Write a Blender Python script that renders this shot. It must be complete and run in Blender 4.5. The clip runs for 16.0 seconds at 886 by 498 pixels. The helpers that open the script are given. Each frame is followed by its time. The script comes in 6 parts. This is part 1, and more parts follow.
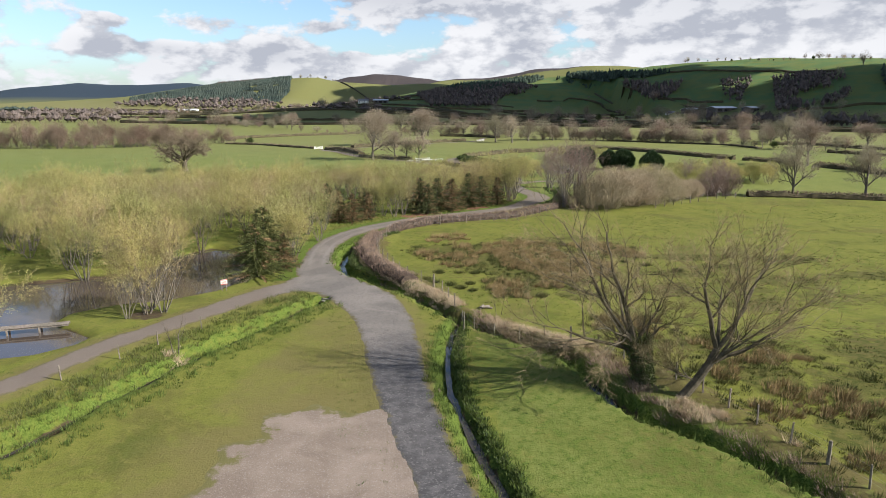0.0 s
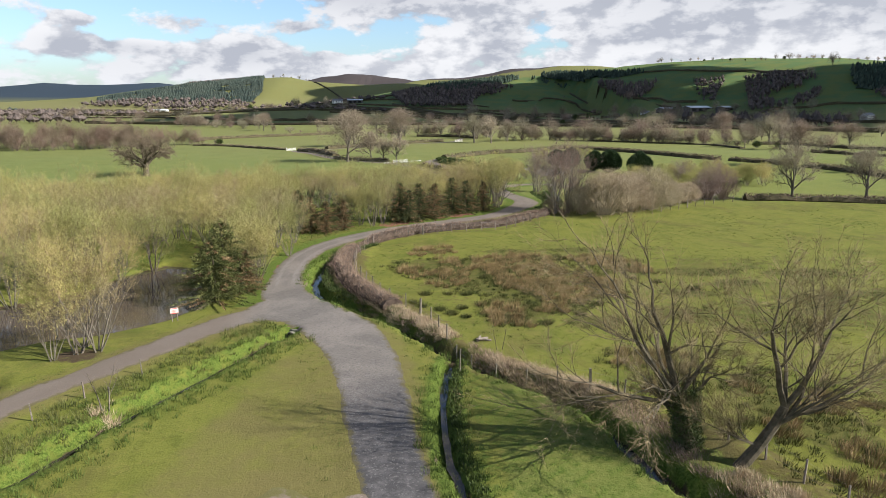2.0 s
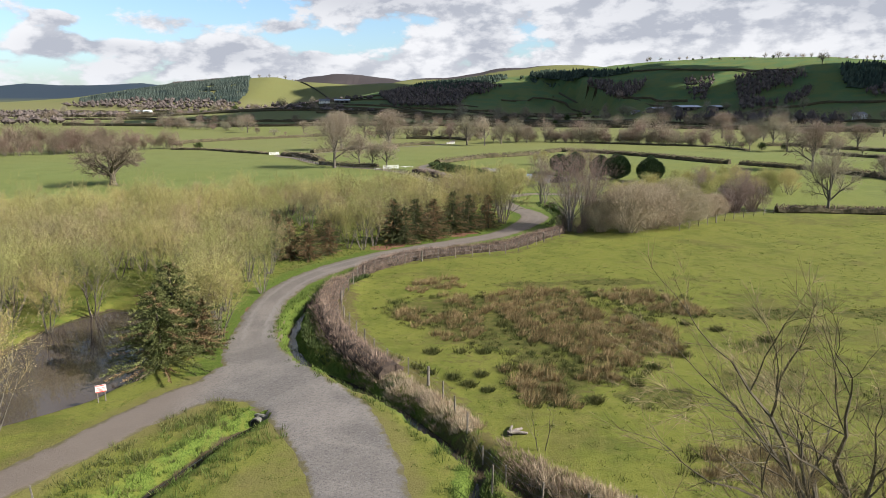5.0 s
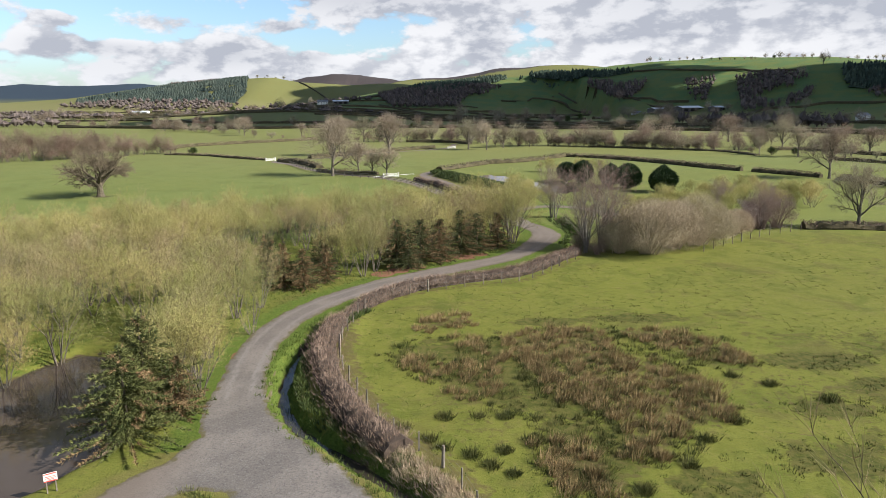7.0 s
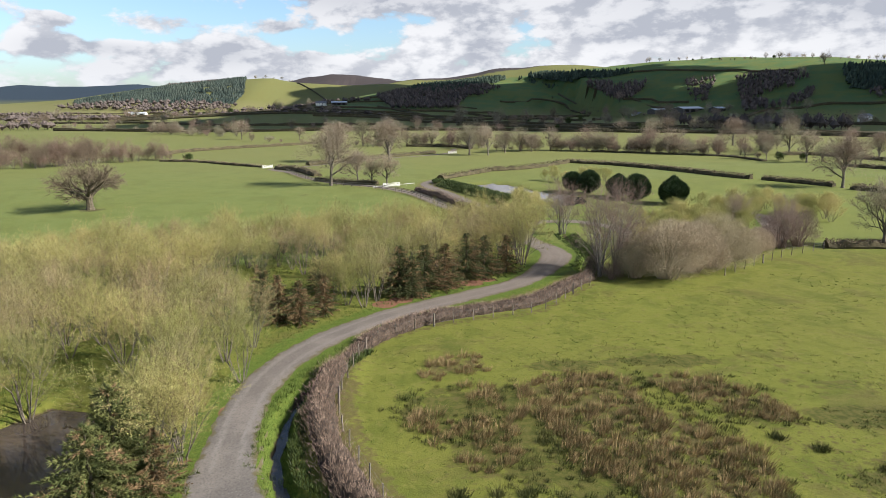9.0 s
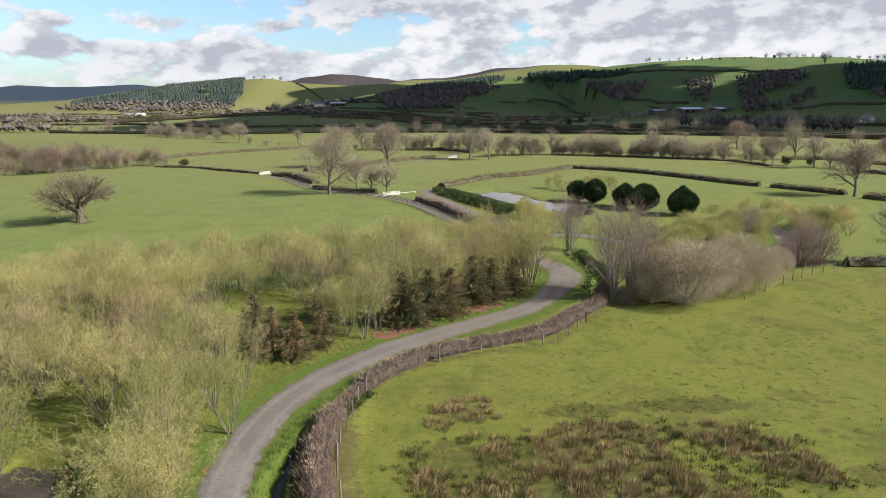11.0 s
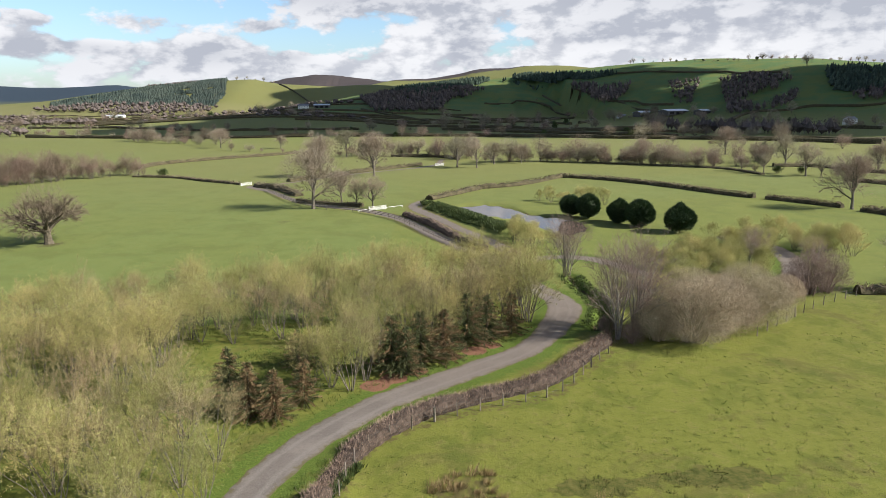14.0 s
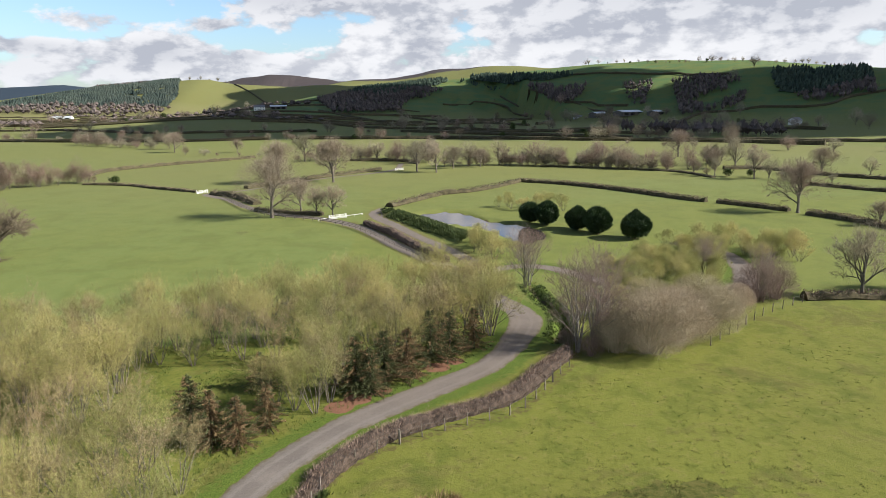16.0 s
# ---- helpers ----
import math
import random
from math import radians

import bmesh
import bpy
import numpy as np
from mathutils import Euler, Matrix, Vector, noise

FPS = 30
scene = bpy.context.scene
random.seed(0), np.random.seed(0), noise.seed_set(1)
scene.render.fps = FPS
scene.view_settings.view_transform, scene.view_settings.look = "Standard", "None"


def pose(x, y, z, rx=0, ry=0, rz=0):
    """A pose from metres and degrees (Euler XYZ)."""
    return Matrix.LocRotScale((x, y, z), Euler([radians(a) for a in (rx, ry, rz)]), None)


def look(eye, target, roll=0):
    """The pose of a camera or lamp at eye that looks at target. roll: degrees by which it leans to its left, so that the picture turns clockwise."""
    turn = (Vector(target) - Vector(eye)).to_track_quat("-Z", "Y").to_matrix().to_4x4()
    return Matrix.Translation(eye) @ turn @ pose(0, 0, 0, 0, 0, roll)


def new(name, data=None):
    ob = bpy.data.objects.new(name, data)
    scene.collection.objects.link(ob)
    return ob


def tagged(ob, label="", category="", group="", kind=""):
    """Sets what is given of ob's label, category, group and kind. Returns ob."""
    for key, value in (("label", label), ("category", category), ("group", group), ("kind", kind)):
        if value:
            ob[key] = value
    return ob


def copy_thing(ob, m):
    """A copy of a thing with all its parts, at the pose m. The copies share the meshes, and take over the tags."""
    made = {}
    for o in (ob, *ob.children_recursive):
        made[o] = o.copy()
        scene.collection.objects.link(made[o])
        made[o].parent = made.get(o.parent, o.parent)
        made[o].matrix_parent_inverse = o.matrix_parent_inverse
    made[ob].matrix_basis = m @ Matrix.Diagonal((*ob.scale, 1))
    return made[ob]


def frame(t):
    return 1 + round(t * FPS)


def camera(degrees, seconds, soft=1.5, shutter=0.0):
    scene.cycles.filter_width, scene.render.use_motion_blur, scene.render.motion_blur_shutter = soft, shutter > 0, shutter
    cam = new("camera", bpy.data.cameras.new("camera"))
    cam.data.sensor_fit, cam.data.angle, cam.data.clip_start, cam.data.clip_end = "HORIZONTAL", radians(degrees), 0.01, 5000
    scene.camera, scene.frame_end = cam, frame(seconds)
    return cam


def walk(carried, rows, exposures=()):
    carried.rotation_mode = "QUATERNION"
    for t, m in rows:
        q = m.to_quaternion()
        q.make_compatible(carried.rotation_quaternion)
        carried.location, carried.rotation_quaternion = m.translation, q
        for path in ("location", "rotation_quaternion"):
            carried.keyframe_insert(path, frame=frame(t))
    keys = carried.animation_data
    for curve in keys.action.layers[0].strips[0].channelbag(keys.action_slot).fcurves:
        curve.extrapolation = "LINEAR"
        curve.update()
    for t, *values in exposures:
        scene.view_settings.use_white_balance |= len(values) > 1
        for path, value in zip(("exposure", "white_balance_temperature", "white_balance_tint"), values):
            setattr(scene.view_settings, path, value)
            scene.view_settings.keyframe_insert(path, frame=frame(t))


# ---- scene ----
cam = camera(68.3, 16.0, soft=0.75)
METRES, EYE, TILT, LEAN, TURN = 48.0, 16.9, -12.5, 0.0, 0.0
ROWS = [
    (0.0, 0.0, 0.0, 0.0, -0.0, 0.0, -0.0),
    (0.5, -0.0052, 0.0417, 0.0085, -0.36, 0.01, 0.1),
    (1.0, -0.0105, 0.0862, 0.0173, -1.0, 0.01, 0.25),
    (1.5, -0.0154, 0.1269, 0.0252, -1.62, 0.01, 0.4),
    (2.0, -0.02, 0.1717, 0.0341, -2.1, -0.01, 0.52),
    (2.5, -0.0238, 0.2141, 0.0429, -2.75, -0.01, 0.67),
    (3.0, -0.028, 0.26, 0.0559, -3.02, -0.03, 0.78),
    (3.5, -0.0312, 0.3032, 0.07, -3.03, -0.03, 0.79),
    (4.0, -0.0353, 0.3499, 0.0801, -3.06, -0.04, 0.83),
    (6.5, -0.0512, 0.5373, 0.1464, -3.19, -0.06, 0.98),
    (7.0, -0.0542, 0.569, 0.1638, -3.22, -0.07, 1.01),
    (7.5, -0.057, 0.5962, 0.179, -3.24, -0.07, 1.04),
    (8.0, -0.0594, 0.6232, 0.1945, -3.26, -0.09, 1.08),
    (8.5, -0.0617, 0.6463, 0.2094, -3.3, -0.09, 1.11),
    (9.0, -0.0635, 0.6708, 0.2263, -3.32, -0.09, 1.14),
    (11.5, -0.0705, 0.7808, 0.2959, -3.43, -0.15, 1.26),
    (12.0, -0.0716, 0.8024, 0.3103, -3.51, -0.17, 1.28),
    (12.5, -0.0726, 0.8221, 0.3216, -3.74, -0.18, 1.35),
    (13.0, -0.0736, 0.8429, 0.3353, -4.13, -0.18, 1.44),
    (13.5, -0.0747, 0.8601, 0.3489, -4.43, -0.18, 1.49),
    (14.0, -0.0762, 0.871, 0.3618, -4.69, -0.16, 1.59),
    (14.5, -0.0774, 0.8716, 0.3709, -5.29, -0.21, 1.73),
    (15.0, -0.0787, 0.8691, 0.3806, -6.53, -0.25, 2.02),
    (15.5, -0.0794, 0.8661, 0.3899, -7.43, -0.27, 2.23),
    (16.0, -0.0791, 0.8628, 0.4003, -8.17, -0.3, 2.41),
]
walk(cam, [(t, pose(0, 0, EYE, TILT, LEAN, TURN) @ pose(METRES * x, METRES * y, METRES * z, 90 + pitch, roll, yaw)) for t, x, y, z, yaw, pitch, roll in ROWS])

# ---- world, sun ----
SUN_EL, SUN_AZ = 33.5, 107.0          # degrees; azimuth clockwise from +y
scene.view_settings.exposure = 1.0
world = bpy.data.worlds.new("sky")
scene.world = world
world.use_nodes = True


class Nodes:
    """Short hand for building a node tree."""

    def __init__(self, tree):
        self.t = tree
        tree.nodes.clear()

    def n(self, kind, **props):
        node = self.t.nodes.new(kind)
        ins = props.pop("ins", {})
        for k, v in props.items():
            setattr(node, k, v)
        for k, v in ins.items():
            self.put(node, k, v)
        return node

    def put(self, node, k, v):
        sock = node.inputs[k]
        if isinstance(v, bpy.types.NodeSocket):
            self.t.links.new(v, sock)
        elif isinstance(v, bpy.types.Node):
            self.t.links.new(v.outputs[0], sock)
        else:
            sock.default_value = v

    def math(self, op, a, b=0.0, clamp=False):
        m = self.n("ShaderNodeMath", operation=op, use_clamp=clamp)
        self.put(m, 0, a)
        self.put(m, 1, b)
        return m.outputs[0]

    def mix(self, f, a, b, blend="MIX"):
        m = self.n("ShaderNodeMix", data_type="RGBA", blend_type=blend)
        self.put(m, 0, f)
        self.put(m, 6, a if not isinstance(a, tuple) else (*a, 1))
        self.put(m, 7, b if not isinstance(b, tuple) else (*b, 1))
        return m.outputs[2]

    def noise(self, vec, scale, detail=3.0, rough=0.55, dist=0.0):
        m = self.n("ShaderNodeTexNoise")
        if vec is not None:
            self.put(m, "Vector", vec)
        m.inputs["Scale"].default_value = scale
        m.inputs["Detail"].default_value = detail
        m.inputs["Roughness"].default_value = rough
        m.inputs["Distortion"].default_value = dist
        return m.outputs[0]

    def step(self, v, lo, hi):
        m = self.n("ShaderNodeMapRange", interpolation_type="SMOOTHSTEP")
        self.put(m, 0, v)
        m.inputs[1].default_value, m.inputs[2].default_value = lo, hi
        return m.outputs[0]

    def attr(self, name):
        return self.n("ShaderNodeAttribute", attribute_name=name).outputs["Fac"]

    def scaled(self, vec, s, off=(0, 0, 0)):
        m = self.n("ShaderNodeMapping", vector_type="POINT")
        self.put(m, "Vector", vec)
        m.inputs["Scale"].default_value = s
        m.inputs["Location"].default_value = off
        return m.outputs[0]


# heaps of cumulus over the valley: bearing, elevation, half width, half height (degrees), body, grey of the base
HEAPS = [(-3, 9.6, 11, 2.6, 0.9, 0.75), (-9.5, 6.2, 2.4, 0.6, 0.5, 0.6), (24, 9.0, 17, 3.6, 1.0, 0.50), (20, 5.6, 7, 1.0, 0.6, 0.38), (36, 7.4, 5, 2.2, 0.8, 0.6), (-14, 4.4, 3.6, 1.1, 0.8, 0.62),
         (-17, 6.2, 4.4, 0.7, 0.45, 0.1), (1.9, 4.4, 2.3, 1.8, 0.75, 0.05), (6.8, 5.6, 2.2, 2.5, 0.7, 0.5), (-26, 4.6, 3.2, 1.1, 0.6, 0.45), (-26, 6.3, 1.6, 0.6, 0.6, 0.45), (-22, 4.4, 3.2, 0.6, 0.5, 0.4),
         (-7.4, 3.9, 1.3, 0.5, 0.6, 0.55), (13.3, 3.4, 3, 1.2, 0.6, 0.0), (17, 3.3, 3, 1.1, 0.6, 0.05), (26, 4.0, 4.6, 1.1, 0.7, 0.0), (32, 3.9, 3.6, 1.1, 0.7, 0.05), (36.7, 3.9, 2.6, 1.5, 0.7, 0.2),
         (5, 2.0, 70, 1.9, 0.46, 0.16), (-20, 3.4, 14, 1.3, 0.26, 0.2), (-6, 3.0, 9, 1.1, 0.4, 0.1), (-34, 8.5, 5, 2.5, 0.6, 0.4), (46, 6, 6, 4, 0.8, 0.5)]


def build_sky():
    k = Nodes(world.node_tree)
    sky = k.n("ShaderNodeTexSky", sky_type="NISHITA", sun_disc=False, sun_elevation=radians(SUN_EL),
              sun_rotation=radians(SUN_AZ), altitude=150, air_density=1.0, dust_density=1.5, ozone_density=1.5)
    blue = k.mix(1.0, sky.outputs[0], (0.165, 0.185, 0.205), "MULTIPLY")
    co = k.n("ShaderNodeTexCoord").outputs["Generated"]
    sep = k.n("ShaderNodeSeparateXYZ", ins={0: co})
    bearing = k.math("MULTIPLY", k.math("ARCTAN2", sep.outputs[0], sep.outputs[1]), 57.2958)
    rise = k.math("MULTIPLY", k.math("ARCSINE", sep.outputs[2]), 57.2958)
    flat = k.scaled(co, (1, 1, 2.0), (0.31, 0.0, 0.0))
    fluff = k.noise(flat, 15.0, 10.0, 0.56, 0.1)
    fluff_up = k.noise(k.scaled(co, (1, 1, 2.0), (0.29, 0.0, 0.018)), 15.0, 10.0, 0.56, 0.1)
    body, grey = None, None
    for a, e, w, h, much, dark in HEAPS:
        u = k.math("DIVIDE", k.math("SUBTRACT", bearing, a), w)
        v = k.math("DIVIDE", k.math("SUBTRACT", rise, e), h)
        uu = k.math("MULTIPLY", u, u)
        g = k.math("MULTIPLY", k.math("POWER", 2.718, k.math("MULTIPLY", k.math("ADD", uu, k.math("MULTIPLY", v, v)), -1.0)), much)
        body = g if body is None else k.math("ADD", body, g)
        if dark:
            low = k.math("ADD", v, 0.25)
            d = k.math("MULTIPLY", k.math("POWER", 2.718, k.math("MULTIPLY", k.math("ADD", uu, k.math("MULTIPLY", low, low)), -1.4)), dark)
            grey = d if grey is None else k.math("ADD", grey, d)
    near_heaps = k.step(k.math("ADD", body, k.math("MULTIPLY", k.math("SUBTRACT", fluff, 0.5), 2.0)), 0.26, 0.52)
    # the same broken cumulus all round and overhead
    big = k.noise(k.scaled(co, (1, 1, 2.1), (0.31, 0.0, 0.0)), 5.0, 8.0, 0.55, 0.0)
    outside = k.math("MAXIMUM", k.step(rise, 10.0, 15.0), k.step(k.math("ABSOLUTE", k.math("SUBTRACT", bearing, 5.0)), 44.0, 54.0))
    dens = k.math("MAXIMUM", near_heaps, k.math("MULTIPLY", k.step(big, 0.475, 0.53), outside))
    lit = k.step(k.math("SUBTRACT", fluff, fluff_up), -0.12, 0.10)
    tone = k.math("ADD", k.math("MULTIPLY", lit, 0.74), 0.34)
    tone = k.math("SUBTRACT", tone, k.math("MULTIPLY", grey, 0.95), True)
    # overhead only the grey bases show
    tone = k.math("MULTIPLY", tone, k.step(sep.outputs[2], 0.55, 0.15))
    base = k.mix(k.step(sep.outputs[2], 0.7, 0.1), (0.10, 0.12, 0.155), (0.50, 0.53, 0.61))
    cloud = k.mix(tone, base, (0.93, 0.94, 0.98))
    haze = k.step(sep.outputs[2], 0.05, -0.005)
    out = k.mix(dens, blue, cloud)
    out = k.mix(k.math("MULTIPLY", haze, 0.5), out, (0.80, 0.85, 0.92))
    bg = k.n("ShaderNodeBackground", ins={0: out, 1: 0.50})
    k.n("ShaderNodeOutputWorld", ins={0: bg})


build_sky()
sun_dir = Vector((math.cos(radians(SUN_EL)) * math.sin(radians(SUN_AZ)), math.cos(radians(SUN_EL)) * math.cos(radians(SUN_AZ)), math.sin(radians(SUN_EL))))
sun = new("sun", bpy.data.lights.new("sun", "SUN"))
sun.data.energy, sun.data.angle, sun.data.color = 5.0, radians(0.5), (1.0, 0.95, 0.87)
sun.matrix_world = look(sun_dir * 100, (0, 0, 0))

# ---- materials ----
def material(name):
    m = bpy.data.materials.new(name)
    m.use_nodes = True
    return m, Nodes(m.node_tree)


def finish(k, colour, rough=0.9, bump=None, strength=0.4, dist=0.05, metallic=0.0, spec=0.3, trans=None):
    b = k.n("ShaderNodeBsdfPrincipled")
    k.put(b, "Base Color", colour if not isinstance(colour, tuple) else (*colour, 1))
    k.put(b, "Roughness", rough)
    b.inputs["Metallic"].default_value = metallic
    b.inputs["Specular IOR Level"].default_value = spec
    if bump is not None:
        bn = k.n("ShaderNodeBump", ins={"Height": bump, "Strength": strength, "Distance": dist})
        k.put(b, "Normal", bn.outputs[0])
    shader = b.outputs[0]
    if trans is not None:
        tr = k.n("ShaderNodeBsdfTranslucent")
        k.put(tr, 0, colour if not isinstance(colour, tuple) else (*colour, 1))
        shader = k.n("ShaderNodeMixShader", ins={0: trans, 1: shader, 2: tr.outputs[0]}).outputs[0]
    k.n("ShaderNodeOutputMaterial", ins={0: shader})


def plain(name, a, b, scale=3.0, rough=0.85, bump=0.3, island=0.0, obj=0.0, spec=0.25, fine=25.0, trans=None, dist=0.03, metallic=0.0):
    """Two-scale mottled surface; island and obj: how far each piece or each copy differs in value."""
    m, k = material(name)
    pos = k.n("ShaderNodeNewGeometry").outputs["Position"]
    n1 = k.noise(pos, scale, 4)
    n2 = k.noise(pos, fine, 2)
    f = k.math("ADD", k.math("MULTIPLY", n1, 0.65), k.math("MULTIPLY", n2, 0.35))
    c = k.mix(k.step(f, 0.35, 0.65), a, b)
    if island:
        r = k.n("ShaderNodeNewGeometry").outputs["Random Per Island"]
        v = k.math("ADD", k.math("MULTIPLY", r, 2 * island), 1 - island)
        hsv = k.n("ShaderNodeHueSaturation", ins={"Value": v, "Color": c})
        c = hsv.outputs[0]
    if obj:
        r = k.n("ShaderNodeObjectInfo").outputs["Random"]
        hsv = k.n("ShaderNodeHueSaturation", ins={"Value": k.math("ADD", k.math("MULTIPLY", r, 2 * obj), 1 - obj),
                  "Hue": k.math("ADD", k.math("MULTIPLY", r, -0.04), 0.52), "Color": c})
        c = hsv.outputs[0]
    finish(k, c, rough, f if bump else None, bump, dist, metallic, spec, trans)
    return m


def grass_material():
    """Pasture: two greens, straw, moss and bare soil, steered by fields laid down on the ground sheet."""
    m, k = material("pasture_grass")
    pos = k.n("ShaderNodeNewGeometry").outputs["Position"]
    broad = k.noise(pos, 0.035, 4, 0.6)
    mid = k.noise(pos, 0.28, 5, 0.62, 0.4)
    small = k.noise(pos, 1.7, 5, 0.65)
    fine = k.noise(pos, 9.0, 3, 0.7)
    tone = k.attr("tone")
    patch = k.noise(pos, 0.85, 6, 0.7, 0.3)
    c = k.mix(k.step(tone, 0, 1), (0.116, 0.158, 0.055), (0.139, 0.142, 0.026))
    c = k.mix(k.math("MULTIPLY", k.step(broad, 0.42, 0.62), 0.45), c, (0.135, 0.133, 0.031))
    stain = k.noise(pos, 0.11, 6, 0.68, 0.6)
    c = k.mix(k.math("MULTIPLY", k.step(stain, 0.51, 0.62), 0.68), c, k.mix(small, (0.064, 0.075, 0.016), (0.135, 0.108, 0.042)))
    c = k.mix(k.math("MULTIPLY", k.step(mid, 0.46, 0.66), 0.5), c, (0.062, 0.087, 0.014))
    c = k.mix(k.math("MULTIPLY", k.step(patch, 0.5, 0.66), 0.6), c, (0.184, 0.164, 0.050))
    c = k.mix(k.math("MULTIPLY", k.step(small, 0.5, 0.68), 0.42), c, (0.055, 0.071, 0.012))
    c = k.mix(k.math("MULTIPLY", k.step(fine, 0.5, 0.7), 0.5), c, (0.044, 0.058, 0.010))
    c = k.mix(k.math("MULTIPLY", k.attr("even"), 0.6), c, k.mix(k.step(stain, 0.35, 0.65), (0.150, 0.172, 0.052), (0.124, 0.156, 0.046)))
    # far fields fade to pale yellow: distance haze mixed into the grass colour
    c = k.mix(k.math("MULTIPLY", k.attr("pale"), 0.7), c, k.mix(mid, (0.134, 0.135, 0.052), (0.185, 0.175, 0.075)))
    # hill grass tinted blue-green, with distance haze and blue shade light in the colour
    c = k.mix(k.math("MULTIPLY", k.attr("hill"), 0.8), c, k.mix(k.step(broad, 0.4, 0.6), (0.070, 0.130, 0.052), (0.108, 0.140, 0.046)))
    lush = k.step(k.math("ADD", k.attr("lush"), k.math("MULTIPLY", k.math("SUBTRACT", small, 0.5), 1.3)), 0.35, 0.75)
    green = k.mix(k.step(fine, 0.35, 0.65), (0.046, 0.074, 0.012), (0.103, 0.140, 0.028))
    c = k.mix(lush, c, green)
    moss = k.math("ADD", k.attr("moss"), k.math("MULTIPLY", k.math("SUBTRACT", patch, 0.5), 3.4))
    c = k.mix(k.math("MULTIPLY", k.step(moss, 0.35, 0.8), 0.85), c, k.mix(k.step(small, 0.35, 0.65), (0.040, 0.048, 0.011), (0.100, 0.092, 0.028)))
    # rough ground: dead brown litter, darkened to carry the shade between tussocks
    rough = k.math("ADD", k.attr("rough"), k.math("MULTIPLY", k.math("SUBTRACT", small, 0.5), 2.2))
    straw = k.mix(fine, (0.040, 0.040, 0.012), (0.130, 0.098, 0.046))
    c = k.mix(k.math("MULTIPLY", k.step(rough, 0.5, 0.95), 0.85), c, straw)
    worn = k.math("ADD", k.attr("worn"), k.math("MULTIPLY", k.math("SUBTRACT", mid, 0.5), 1.4))
    c = k.mix(k.math("MULTIPLY", k.step(worn, 0.3, 1.0), 0.8), c, k.mix(fine, (0.112, 0.105, 0.034), (0.160, 0.126, 0.058)))
    soil = k.math("ADD", k.attr("soil"), k.math("MULTIPLY", k.math("SUBTRACT", small, 0.5), 0.9))
    c = k.mix(k.step(soil, 0.4, 0.75), c, k.mix(fine, (0.031, 0.022, 0.014), (0.088, 0.065, 0.041)))
    mulch = k.math("ADD", k.attr("mulch"), k.math("MULTIPLY", k.math("SUBTRACT", small, 0.5), 0.9))
    c = k.mix(k.step(mulch, 0.45, 0.65), c, k.mix(fine, (0.109, 0.048, 0.027), (0.224, 0.122, 0.082)))
    moor = k.math("ADD", k.attr("moor"), k.math("MULTIPLY", k.math("SUBTRACT", broad, 0.5), 0.8))
    c = k.mix(k.step(moor, 0.4, 0.7), c, k.mix(mid, (0.032, 0.028, 0.030), (0.075, 0.062, 0.060)))
    # woodland on the far ridge, its blue painted in for distance haze
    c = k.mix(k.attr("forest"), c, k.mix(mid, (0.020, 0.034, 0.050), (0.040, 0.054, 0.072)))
    h = k.math("ADD", k.math("MULTIPLY", small, 0.7), k.math("MULTIPLY", fine, 0.5))
    finish(k, c, 0.95, h, 0.65, 0.16, 0, 0.1)
    return m


def track_material():
    m, k = material("gravel_track_surface")
    pos = k.n("ShaderNodeNewGeometry").outputs["Position"]
    broad = k.noise(pos, 0.22, 4, 0.6, 0.5)
    mid = k.noise(pos, 1.6, 5, 0.65)
    grit = k.noise(pos, 7.0, 5, 0.85)
    stone = k.n("ShaderNodeTexVoronoi", ins={"Vector": pos, "Scale": 13.0}).outputs["Color"]
    s = k.n("ShaderNodeSeparateColor", ins={0: stone}).outputs[0]
    c = k.mix(k.step(broad, 0.36, 0.66), (0.122, 0.110, 0.101), (0.192, 0.170, 0.154))
    c = k.mix(k.math("MULTIPLY", k.step(mid, 0.45, 0.75), 0.5), c, (0.158, 0.142, 0.130))
    wheel = k.math("ADD", k.attr("wheel"), k.math("MULTIPLY", k.math("SUBTRACT", mid, 0.5), 0.8))
    c = k.mix(k.math("MULTIPLY", k.step(wheel, 0.3, 0.95), 0.7), c, (0.215, 0.197, 0.184))
    c = k.mix(k.math("MULTIPLY", k.attr("dark"), 0.8), c, k.mix(k.step(mid, 0.4, 0.65), (0.040, 0.040, 0.046), (0.085, 0.083, 0.088)))
    c = k.mix(k.math("MULTIPLY", k.step(grit, 0.47, 0.66), 0.6), c, (0.037, 0.036, 0.037))
    c = k.mix(k.math("MULTIPLY", k.step(s, 0.85, 0.97), 0.4), c, (0.198, 0.192, 0.186))
    c = k.mix(k.math("MULTIPLY", k.attr("earth"), 0.75), c, k.mix(grit, (0.099, 0.077, 0.062), (0.174, 0.140, 0.115)))
    edge = k.math("ADD", k.attr("edge"), k.math("MULTIPLY", k.math("SUBTRACT", mid, 0.5), 1.6))
    c = k.mix(k.step(edge, 0.55, 1.0), c, k.mix(grit, (0.074, 0.074, 0.028), (0.118, 0.093, 0.053)))
    finish(k, c, 0.88, k.math("ADD", grit, k.math("MULTIPLY", s, 0.5)), 0.5, 0.03, 0, 0.25)
    return m


